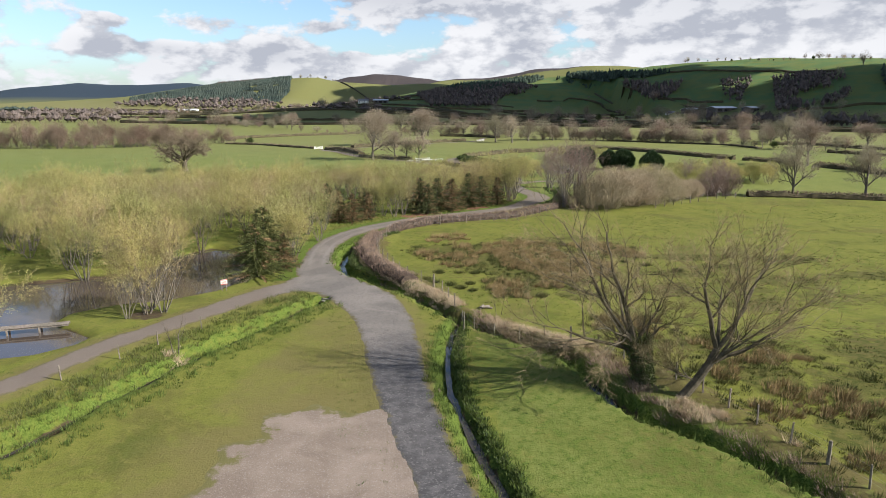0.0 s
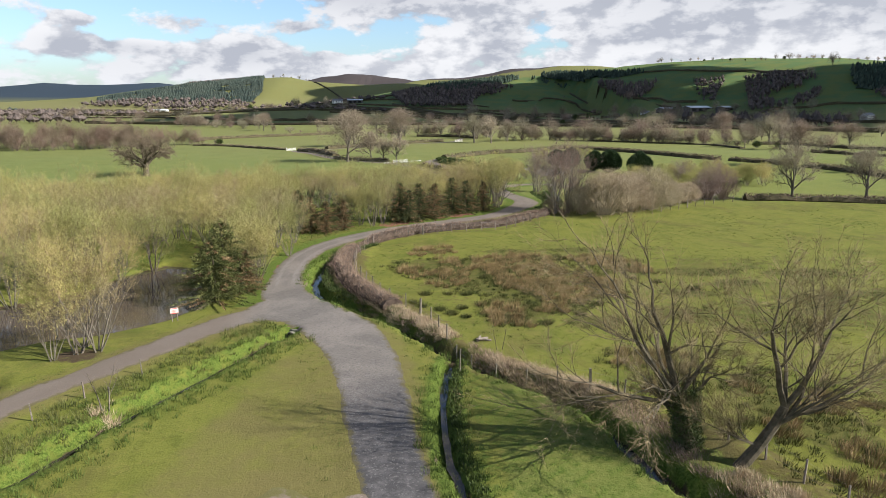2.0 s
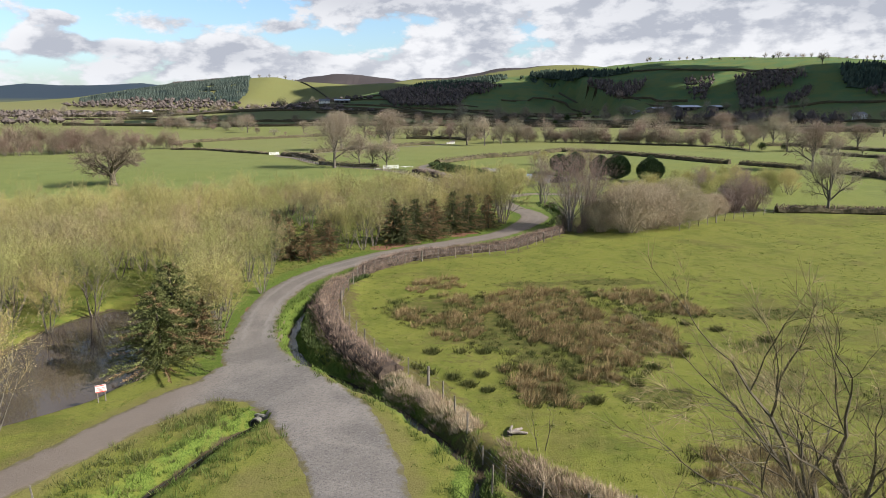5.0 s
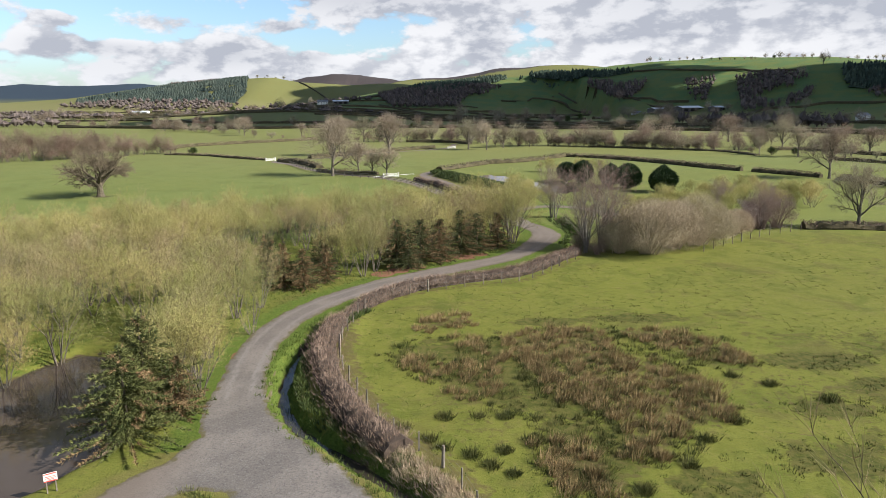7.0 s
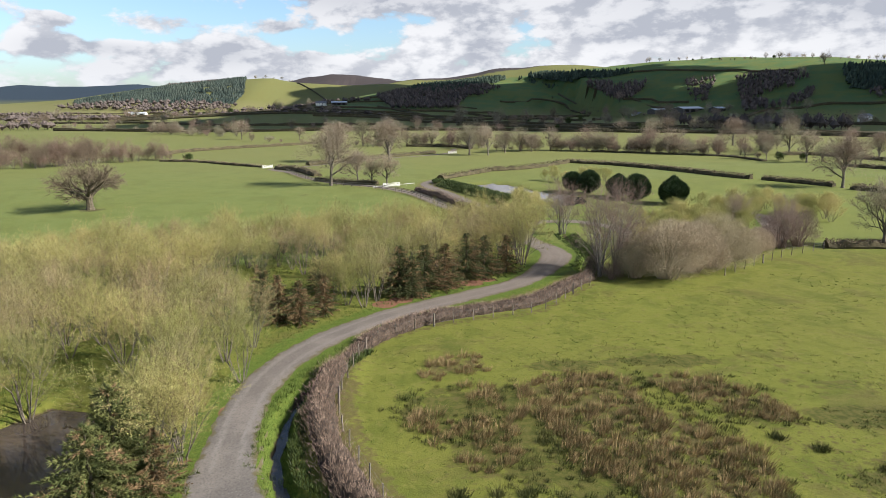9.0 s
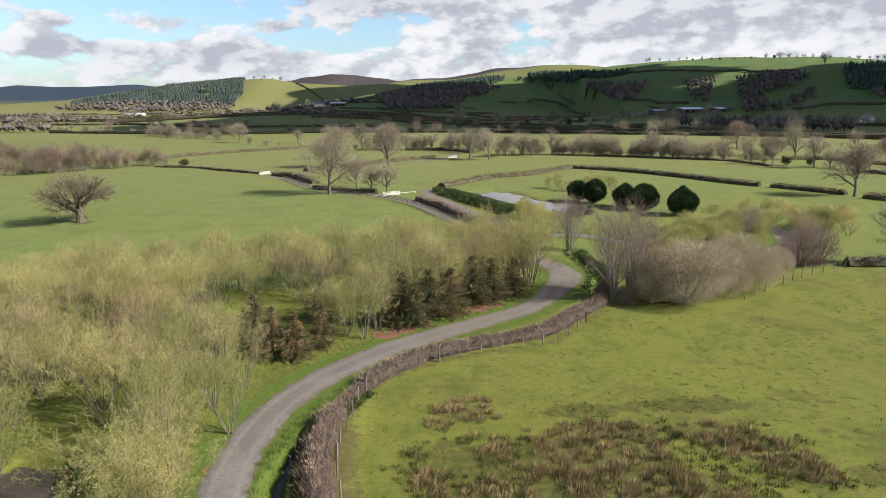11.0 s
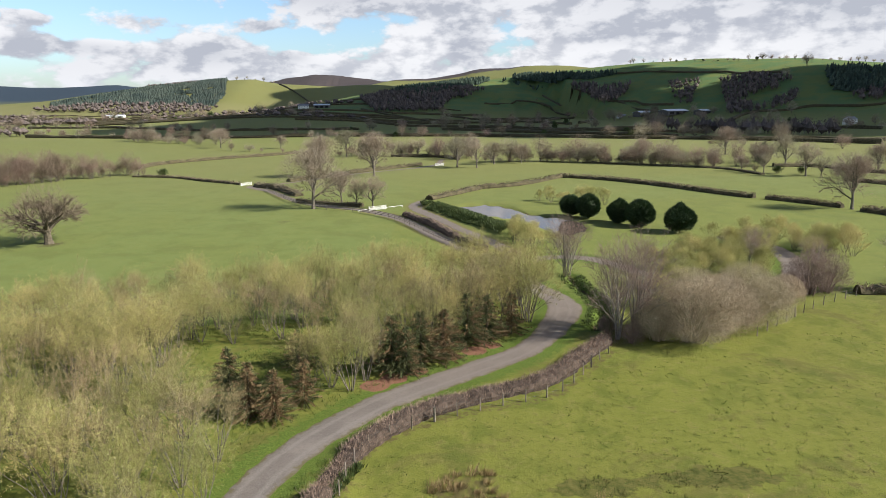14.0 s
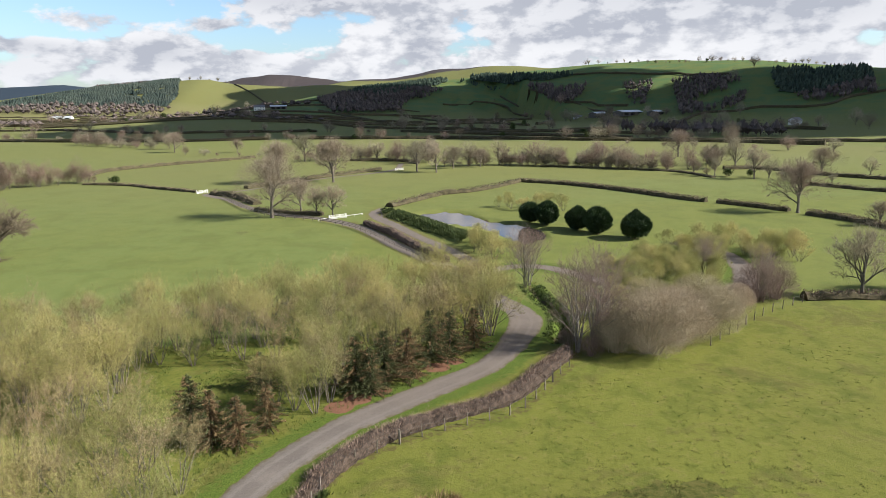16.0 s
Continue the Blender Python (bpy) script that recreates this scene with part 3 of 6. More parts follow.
def height(X, Y, fine=True):
    """Height of the ground."""
    X, Y = np.asarray(X, float), np.asarray(Y, float)
    h = np.zeros(X.shape)
    for r in RIDGES:
        line = spline(r, 160)
        d, (top, reach) = near(X, Y, line)
        h = np.maximum(h, top * smooth(1 - d / reach, 0, 1))
    roll = (lattice(X, Y, 190, 3) - 0.5) * 0.10 + (lattice(X, Y, 75, 5) - 0.5) * 0.05
    h = h * (1 + roll)
    h += smooth(Y, 150, 600) * 0.8 * (lattice(X, Y, 80, 8) - 0.5)
    if fine:
        near_by = smooth(Y, 190, 130) * smooth(np.abs(X), 70, 50)
        h += near_by * (0.10 * (lattice(X, Y, 6.0, 1) - 0.5) + 0.16 * (lattice(X, Y, 17.0, 2) - 0.5))
        d = track_depth(X, Y)
        h *= 1 - 0.9 * smooth(d, -1.2, 0.2) * (Y < 500)
        for line in DITCHES:
            r, (w, depth) = near(X, Y, line, 6)
            wob = 1 + 0.7 * (lattice(X, Y, 1.6, 9) - 0.5)
            r = r + 0.45 * (lattice(X, Y, 1.1, 10) - 0.5) + 0.35 * (lattice(X, Y, 3.5, 19) - 0.5)
            h -= depth * smooth(1 - r / (w * wob), 0.0, 0.75)
        for pond in (POND_NEAR, POND_FAR):
            s = inside(X, Y, pond) + 0.7 * (lattice(X, Y, 2.5, 4) - 0.5)
            h -= 1.1 * smooth(s, -0.9, 1.4)
        # spoil bank between the lane and the far pond, and the bank along the stream
        r, _ = near(X, Y, np.array([(7, 205), (10.5, 195), (15, 182), (19.5, 168)], float), 6)
        h += 1.2 * smooth(1 - r / 4.2, 0, 0.8)
        r, _ = near(X, Y, FIELD_FENCE[10:140], 6)
        h += 0.22 * smooth(1 - r / 1.6, 0, 1)
    return h


def track_depth(X, Y):
    """How far inside the tracks a point lies (outside: minus)."""
    best = np.full(np.shape(X), -1e9)
    for line in TRACKS:
        r, (w,) = near(X, Y, line, 8)
        best = np.maximum(best, w - r)
    r = np.hypot(X + 12.2, Y - 61.2)
    return np.maximum(best, 3.3 - r)


def link(name, verts, faces, mats, parent=None, flat=False):
    me = bpy.data.meshes.new(name)
    me.from_pydata([tuple(v) for v in verts], [], [tuple(f) for f in faces])
    for m in (mats if isinstance(mats, (list, tuple)) else [mats]):
        me.materials.append(m)
    if not flat:
        me.polygons.foreach_set("use_smooth", [True] * len(me.polygons))
    ob = new(name, me)
    ob.parent = parent
    return ob


def sheet(name, xs, ys, z, mat, keep=None):
    """A grid mesh over xs and ys with heights z; keep: which cells stay."""
    nx, ny = len(xs), len(ys)
    X, Y = np.meshgrid(xs, ys)
    co = np.stack([X, Y, z], -1).reshape(-1, 3)
    j, i = np.mgrid[0:ny - 1, 0:nx - 1]
    a = j * nx + i
    quads = np.stack([a, a + 1, a + nx + 1, a + nx], -1).reshape(-1, 4)
    index = None
    if keep is not None:
        quads = quads[keep.reshape(-1)]
        index, inv = np.unique(quads, return_inverse=True)
        co, quads = co[index], inv.reshape(-1, 4)
    me = bpy.data.meshes.new(name)
    me.vertices.add(len(co))
    me.vertices.foreach_set("co", co.ravel())
    me.loops.add(quads.size)
    me.loops.foreach_set("vertex_index", quads.ravel().astype(np.int32))
    me.polygons.add(len(quads))
    me.polygons.foreach_set("loop_start", np.arange(0, quads.size, 4, dtype=np.int32))
    me.polygons.foreach_set("use_smooth", np.ones(len(quads), bool))
    me.update(calc_edges=True)
    me.materials.append(mat)
    return new(name, me), index


def lay(ob, name, values, index=None):
    v = np.asarray(values, np.float32).ravel()
    if index is not None:
        v = v[index]
    ob.data.attributes.new(name, "FLOAT", "POINT").data.foreach_set("value", v)


def steps(lo, hi, fine, end_lo, end_hi, grow=1.05):
    """Coordinates with a fine middle and ever longer steps outwards."""
    mid = list(np.arange(lo, hi, fine))
    out, s, x = [], fine, mid[-1]
    while x < end_hi:
        s *= grow
        x += s
        out.append(x)
    back, s, x = [], fine, mid[0]
    while x > end_lo:
        s *= grow
        x -= s
        back.append(x)
    return np.array(back[::-1] + mid + out)


def build_ground():
    xs = steps(-36, 27, 0.36, -5200, 5200, 1.047)
    ys = steps(21, 112, 0.36, -300, 5200, 1.04)
    X, Y = np.meshgrid(xs, ys)
    z = height(X, Y)
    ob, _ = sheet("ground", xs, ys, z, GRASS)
    tagged(ob, "green spring pasture over a flat valley floor", "ground", kind="structure")
    # each field its own green
    cx, cy = X / 150, (Y + 0.25 * X) / 95
    tone = lattice(np.floor(cx + 0.3 * np.floor(cy)) * 7.7, np.floor(cy) * 3.3, 1.0, 6) * 0.8
    tone = np.where(Y < 205, 0.75, tone)
    tone = np.where(inside(X, Y, FIELD) > 0, 0.8, tone)
    tone = np.where((Y > 118) & (Y < 300) & (X < 0.09 * (Y - 205)) & (X < 1), 0.25, tone)
    tone = np.where((X > 3) & (X < 23) & (Y < 50) & (inside(X, Y, FIELD) < 0), 0.5, tone)
    lay(ob, "tone", tone)
    # the far pastures are short and even
    lay(ob, "even", smooth(Y, 112, 130) * smooth(z, 25, 12) * smooth(inside(X, Y, WOODLAND), 1, -2))
    # where the hill grass takes its haze tint
    lay(ob, "hill", smooth(z, 4, 16) * smooth(Y, 1900, 1600) * (X > -160))
    # haze paling grows with distance, unevenly from field to field
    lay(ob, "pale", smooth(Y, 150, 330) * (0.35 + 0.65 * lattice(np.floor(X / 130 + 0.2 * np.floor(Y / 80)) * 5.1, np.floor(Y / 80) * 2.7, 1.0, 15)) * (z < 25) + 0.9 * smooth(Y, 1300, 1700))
    lush = np.zeros(X.shape)
    for line, reach in ((DITCH_LEFT, 2.7), (DITCH_MID, 2.0), (STREAM_LINE, 1.5), (VERGE_DITCH, 3.0)):
        r, _ = near(X, Y, line, 8)
        lush = np.maximum(lush, (0.66 if line is DITCH_LEFT else 0.8) * smooth(r, reach, reach * 0.35))
    d = track_depth(X, Y)
    lush = np.maximum(lush, 0.75 * smooth(d, -3.2, -0.6) * (Y > 62) * (Y < 150))
    lush = np.where((X > 2) & (X < 16) & (Y < 50) & (inside(X, Y, FIELD) < 0), np.maximum(lush, 0.5), lush)
    s = inside(X, Y, WOODLAND)
    lush = np.maximum(lush, 0.45 * smooth(s, -1, 3))
    lay(ob, "lush", lush)
    t = np.maximum.reduce([inside(X, Y, q) for q in (RUSH_CORE, RUSH_LOW, RUSH_STREAK, RUSH_LEFT)])
    t = np.maximum(t, np.minimum(inside(X, Y, RUSH_GREENER), 0.4) - 0.6)
    moss = 0.75 * smooth(inside(X, Y, RUSH_GREENER), -0.5, 1.5) + 0.4 * smooth(t, -1, 1)
    for mx, my, ma, mb in MOSS:
        moss = np.maximum(moss, 1.0 * smooth(np.hypot((X - mx) / ma, (Y - my) / mb) + 0.5 * (lattice(X, Y, 1.7, 24) - 0.5), 1.25, 0.5))
    moss = np.maximum(moss, 0.62 * smooth(inside(X, Y, FIELD), 1, 4) * smooth(lattice(X * 0.6, Y * 1.2, 4.0, 25), 0.45, 0.8) * smooth(Y, 84, 74) * smooth(X, 12, 22))
    lay(ob, "moss", moss)
    rough = 0.72 * smooth(t, -1.2, 1.0) + 0.10 * smooth(t, -7, -1) + 0.25 * smooth(inside(X, Y, FIELD), 0, 5) * smooth(Y, 70, 45)
    rough = np.maximum(rough, 0.5 * smooth(inside(X, Y, FIELD), 1, 5) * smooth(lattice(X, Y, 11, 17), 0.55, 0.85) * smooth(Y, 95, 80))
    r, _ = near(X, Y, FIELD_FENCE[:130], 6)
    rough = np.maximum(rough, 0.9 * smooth(r, 2.2, 0.8))
    r, _ = near(X, Y, FIELD_FENCE[130:], 6)
    rough = np.maximum(rough, 0.7 * smooth(r, 1.2, 0.3))
    lay(ob, "rough", rough)
    worn = smooth(d, -2.2, -0.2) * 0.8
    worn = np.maximum(worn, smooth(inside(X, Y, PATCH), -7, 0))
    lane_side = inside(X, Y, [(-17, 20), (-14, 34), (-12, 45), (-9.5, 55), (-7, 52), (-4, 40), (-1, 28), (0, 15)])
    worn = np.maximum(worn, 0.75 * smooth(lane_side, -1.5, 1.5))
    worn = np.where(lush > 0.6, worn * 0.3, worn)
    lay(ob, "worn", worn)
    soil = np.zeros(X.shape)
    for line in DITCHES:
        r, (w, _) = near(X, Y, line, 6)
        soil = np.maximum(soil, smooth(r / w + 0.3 * (lattice(X, Y, 1.3, 18) - 0.5), 0.46, 0.16))
    for pond in (POND_NEAR, POND_FAR):
        s = inside(X, Y, pond)
        soil = np.maximum(soil, smooth(s, -0.6, 0.4))
    soil = np.maximum(soil, 0.75 * smooth(np.hypot(X + 24.4, (Y - 51.4) * 1.2), 2.6, 1.0))
    soil = np.maximum(soil, 0.62 * smooth(np.hypot(X + 66.0, Y - 168.5), 5, 2))
    soil = np.maximum(soil, 0.55 * smooth(np.hypot(X + 26.3, (Y - 185.5) * 0.7), 2.8, 1.0))
    lay(ob, "soil", soil)
    mulch = np.zeros(X.shape)
    for mx, my, mr in MULCH:
        mulch = np.maximum(mulch, smooth(np.hypot(X - mx, (Y - my) * 1.1), mr * 1.15, mr * 0.5))
    lay(ob, "mulch", mulch)
    moor = smooth(z, 85, 120) * (Y > 2500) * smooth(X, -1100, -850)
    lay(ob, "moor", np.clip(moor, 0, 1))
    # far ridge that gets the haze-blue woodland colour
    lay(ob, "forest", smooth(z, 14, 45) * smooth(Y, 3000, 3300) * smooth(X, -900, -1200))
    return ob


ground = build_ground()


def build_surface(name, depth, box, cell, mat, label, wild=0.0):
    """A surfaced strip that lies proud of the ground and dips under it along a ragged edge."""
    x0, y0, x1, y1 = box
    xs, ys = np.arange(x0, x1, cell), np.arange(y0, y1, cell)
    X, Y = np.meshgrid(xs, ys)
    d = depth(X, Y)
    ragged = d + 0.28 * (lattice(X, Y, 1.3, 11) - 0.5) + 0.25 * (lattice(X, Y, 0.5, 12) - 0.5)
    ragged = ragged + wild * ((lattice(X, Y, 3.0, 13) - 0.5) * 1.8 + (lattice(X, Y, 1.2, 14) - 0.5) * 1.2)
    z = height(X, Y) + np.clip(ragged * 0.12, -0.10, 0.035 - 0.017 * wild)
    keep = (d[:-1, :-1] > -0.9 - wild) & (d[1:, 1:] > -0.9 - wild)
    ob, index = sheet(name, xs, ys, z, mat, keep)
    tagged(ob, label, "track", kind="structure")
    lay(ob, "edge", smooth(ragged, 0.9 + 0.7 * wild, -0.1), index)
    best, wheel = np.full(X.shape, 1e9), np.zeros(X.shape)
    for line in TRACKS[:4]:
        r, (w,) = near(X, Y, line, 8)
        q = np.exp(-((r - 0.75) / 0.28) ** 2)
        wheel = np.where(r < best, q, wheel)
        best = np.minimum(best, r)
    lay(ob, "wheel", wheel * smooth(np.hypot(X + 11.5, Y - 61), 4, 9) * (0.35 + 0.65 * smooth(Y, 60, 72)), index)
    lay(ob, "earth", np.maximum(smooth(near(X, Y, BRANCH, 8)[0], 3.0, 1.2) * smooth(X, -13, -17), 0.5 * smooth(Y, 60, 90) + 0.35 * smooth(Y, 92, 104)), index)
    lay(ob, "dark", smooth(Y, 50, 40) * smooth(X, -8, -4), index)
    return ob


build_surface("track", track_depth, (-62, -62, 22, 150), 0.33, TRACK, "grey gravel farm track with pale wheel lines")
build_surface("lane", track_depth, (-50, 149.8, 66, 340), 0.7, TRACK, "grey tarred farm lane between field and hedge")
build_surface("loop_track", lambda X, Y: near(X, Y, LOOP)[1][0] - near(X, Y, LOOP)[0], (21.5, 120, 66, 162), 0.5, TRACK, "grey gravel track round the pond")
build_surface("gravel_area", lambda X, Y: inside(X, Y, PATCH),
              (-17, -22, 5, 36.5), 0.3, GRAVEL, "loose beige gravel parking area beside the track", 1.0)


def build_water(name, poly, z, cell, label):
    p = np.array(poly)
    xs, ys = np.arange(p[:, 0].min() - 2, p[:, 0].max() + 2, cell), np.arange(p[:, 1].min() - 2, p[:, 1].max() + 2, cell)
    X, Y = np.meshgrid(xs, ys)
    d = inside(X, Y, poly)
    ob, _ = sheet(name, xs, ys, np.full(X.shape, z), POND, d[:-1, :-1] > -1.6)
    return tagged(ob, label, "water", kind="structure")


build_water("water_near_pond", POND_NEAR, -0.42, 0.5, "still brown pond water")
build_water("water_far_pond", POND_FAR, -0.32, 0.8, "still pond water reflecting the sky")


def build_stream(name, line, below, width, label):
    rng = random.Random(len(line))
    verts, faces = [], []
    for i, row in enumerate(line):
        a = line[max(0, i - 1)][:2]
        b = line[min(len(line) - 1, i + 1)][:2]
        t = (b - a) / np.linalg.norm(b - a)
        w, v = row[2] * width * rng.uniform(0.55, 1.35), row[2] * width * rng.uniform(0.55, 1.35)
        z = -row[3] * below
        verts += [(row[0] - t[1] * w, row[1] + t[0] * w, z), (row[0] + t[1] * v, row[1] - t[0] * v, z)]
    for i in range(len(line) - 1):
        faces.append((2 * i, 2 * i + 1, 2 * i + 3, 2 * i + 2))
    return tagged(link(name, verts, faces, STREAM), label, "water", kind="structure")


build_stream("water_ditch", DITCH_LEFT, 0.92, 0.10, "shallow water in the ditch bottom")
build_stream("water_channel", DITCH_MID, 0.84, 0.34, "narrow pale water channel beside the track")
build_stream("water_stream", STREAM_LINE, 0.88, 0.30, "dark stream water under the bank")

# ---- trees ----
class Geo:
    """Collects vertices and faces of one mesh."""

    def __init__(self):
        self.v, self.f = [], []

    def tube(self, pts, radii, sides=5):
        base = len(self.v)
        prev = None
        for i, p in enumerate(pts):
            t = (pts[min(i + 1, len(pts) - 1)] - pts[max(i - 1, 0)]).normalized()
            u = t.cross(Vector((0.3, 0.9, 0.2)) if prev is None else prev)
            u = t.cross(Vector((1, 0, 0.1))) if u.length < 1e-3 else u
            u.normalize()
            w = t.cross(u)
            for s in range(sides):
                a = 2 * math.pi * s / sides
                self.v.append(p + (u * math.cos(a) + w * math.sin(a)) * radii[i])
            if i:
                o = base + (i - 1) * sides
                for s in range(sides):
                    q = (s + 1) % sides
                    self.f.append((o + s, o + q, o + sides + q, o + sides + s))
            prev = None
        tip = len(self.v)
        self.v.append(pts[-1] + (pts[-1] - pts[-2]).normalized() * radii[-1])
        o = tip - sides
        for s in range(sides):
            self.f.append((o + s, o + (s + 1) % sides, tip))

    def blade(self, p, d, width, bend=None):
        """A thin tapering shoot from p along d, a little bent."""
        side = d.cross(Vector((random.uniform(-1, 1), random.uniform(-1, 1), random.uniform(-0.4, 0.4))))
        if side.length < 1e-4:
            side = Vector((1, 0, 0))
        side = side.normalized() * width * 0.5
        i = len(self.v)
        if bend is None:
            self.v += [p - side, p + side, p + d]
            self.f.append((i, i + 1, i + 2))
            return
        m = p + d * 0.55 + bend
        self.v += [p - side, p + side, m + side * 0.7, m - side * 0.7, p + d]
        self.f += [(i, i + 1, i + 2, i + 3), (i + 3, i + 2, i + 4)]

    def leaf(self, p, size, flat=0.0):
        a = rand_dir()
        b = a.cross(rand_dir()).normalized()
        a = a * size * random.uniform(0.7, 1.2)
        b = b * size * random.uniform(0.35, 0.6)
        i = len(self.v)
        self.v += [p - a, p + b, p + a - b * flat]
        self.f.append((i, i + 1, i + 2))

    def mesh(self, name, mats):
        me = bpy.data.meshes.new(name)
        me.from_pydata(self.v, [], self.f)
        for m in (mats if isinstance(mats, (list, tuple)) else [mats]):
            me.materials.append(m)
        return me


def rand_dir():
    z, a = random.uniform(-1, 1), random.uniform(0, 2 * math.pi)
    r = math.sqrt(1 - z * z)
    return Vector((r * math.cos(a), r * math.sin(a), z))


def turned(d, angle):
    """d turned by about that angle (radians) to a random side."""
    s = d.cross(rand_dir())
    while s.length < 1e-3:
        s = d.cross(rand_dir())
    return (d * math.cos(angle) + s.normalized() * math.sin(angle)).normalized()


def grow(wood, twig, leaf, p, d, length, radius, depth, o):
    """One branch and all that grows from it."""
    n = o.get("segs", 3)
    pts, rad, dirs = [p.copy()], [radius], [d.copy()]
    for i in range(n):
        d = (d + rand_dir() * o["wander"] + Vector((0, 0, o["lift"]))).normalized()
        p = p + d * (length / n)
        pts.append(p.copy())
        rad.append(radius * (1 - (1 - o["taper"]) * (i + 1) / n))
        dirs.append(d.copy())
    if radius > o.get("min_tube", 0.012):
        wood.tube(pts, rad, 6 if radius > 0.12 else 4 if radius > 0.04 else 3)
    if depth == 0:
        for _ in range(o["twigs"]):
            i = random.randint(max(0, n - 3), n)
            q = pts[i] + (pts[min(i + 1, n)] - pts[i]) * random.random()
            td = turned(dirs[i], random.uniform(0.15, o["twig_angle"]))
            td = (td + Vector((0, 0, o["twig_lift"]))).normalized() * o["twig"] * random.uniform(0.5, 1.2)
            twig.blade(q, td, o["twig_w"])
            for _ in range(o["leaves"]):
                leaf.leaf(q + td * random.uniform(0.55, 1.05) + rand_dir() * 0.08, o["leaf"])
        return
    if depth <= o.get("inner", 1):
        for _ in range(o["twigs"]):
            i = random.randint(1, n)
            td = (turned(dirs[i], random.uniform(0.4, 1.1)) + Vector((0, 0, o["twig_lift"]))).normalized() * o["twig"] * random.uniform(0.4, 1.0)
            twig.blade(pts[i], td, o["twig_w"])
            for _ in range(o["leaves"]):
                leaf.leaf(pts[i] + td * random.uniform(0.25, 1.05) + rand_dir() * 0.1, o["leaf"])
    kids = o["kids"][-depth]
    for c in range(kids):
        f = random.uniform(o["from"], 1.0) if c else 1.0
        i = min(n, max(1, int(round(f * n))))
        kd = turned(dirs[i], random.uniform(*o["angle"]) * (0.5 if c == 0 else 1.0))
        kr = rad[i] * (0.8 if c == 0 else random.uniform(0.45, 0.7))
        grow(wood, twig, leaf, pts[i], kd, length * random.uniform(*o["ratio"]), kr, depth - 1, o)


COPPICE = dict(wander=0.10, lift=0.06, taper=0.55, kids=(3, 3, 3), angle=(0.25, 0.75), ratio=(0.5, 0.75), twigs=6, twig=0.8, twig_angle=0.95, twig_lift=0.14,
               twig_w=0.02, leaves=7, leaf=0.053, min_tube=0.014)
COPPICE["from"] = 0.35


def fill_crown(twig, c, rx, rz, n, length, width, leaf=None, leaf_n=0, leaf_s=0.1):
    """Fine twigs all through a lumpy crown."""
    lumps = [(rand_dir(), random.uniform(0.12, 0.34)) for _ in range(14)]
    for _ in range(n):
        d = rand_dir()
        if d.z < -0.35 and random.random() < 0.7:
            d.z = -d.z
        grown = 0.82 + sum(a * max(0.0, d.dot(q) - 0.7) / 0.3 for q, a in lumps)
        s = random.random() ** 0.5 * grown
        p = c + Vector((d.x * rx * s, d.y * rx * s, d.z * rz * s))
        e = (d + rand_dir() * 0.6 + Vector((0, 0, 0.45))).normalized() * length * random.uniform(0.5, 1.1)
        twig.blade(p, e, width)
        for _ in range(leaf_n):
            leaf.leaf(p + e * random.uniform(0.3, 1.0) + rand_dir() * 0.08, leaf_s)


def tree_parts(name, wood, twig, leaf, bark, twig_m, leaf_m, label, category="tree", group="", crown="crown"):
    """A tree: an Empty with a trunk and a crown of twigs and leaves."""
    top = tagged(new(name), label, category, group)
    t = new("trunk", wood.mesh("trunk", bark))
    t.parent = top
    me = bpy.data.meshes.new(crown)
    nv = len(twig.v)
    me.from_pydata(twig.v + leaf.v, [], twig.f + [tuple(i + nv for i in f) for f in leaf.f])
    me.materials.append(twig_m)
    me.materials.append(leaf_m)
    me.polygons.foreach_set("material_index", [0] * len(twig.f) + [1] * len(leaf.f))
    c = new(crown, me)
    c.parent = top
    return top


def multi_stem(name, h, stems, lean, o, bark, twig_m, leaf_m, label, depth=3, base_r=0.07, **tags):
    wood, twig, leaf = Geo(), Geo(), Geo()
    for s in range(stems):
        a = 2 * math.pi * (s + random.uniform(-0.3, 0.3)) / stems
        tilt = random.uniform(0.25, 1.0) * lean
        d = Vector((math.cos(a) * math.sin(tilt), math.sin(a) * math.sin(tilt), math.cos(tilt)))
        grow(wood, twig, leaf, Vector((math.cos(a) * 0.18, math.sin(a) * 0.18, -0.15)), d, h * random.uniform(0.40, 0.52), base_r * random.uniform(0.7, 1.1), depth, o)
    if "fill" in o:
        n, rx, low, ln, w = o["fill"]
        fill_crown(twig, Vector((0, 0, h * (1 + low) / 2)), rx * h, h * (1 - low) / 2, n, ln, w, leaf, o["leaves"], o["leaf"])
    return tree_parts(name, wood, twig, leaf, bark, twig_m, leaf_m, label, **tags)


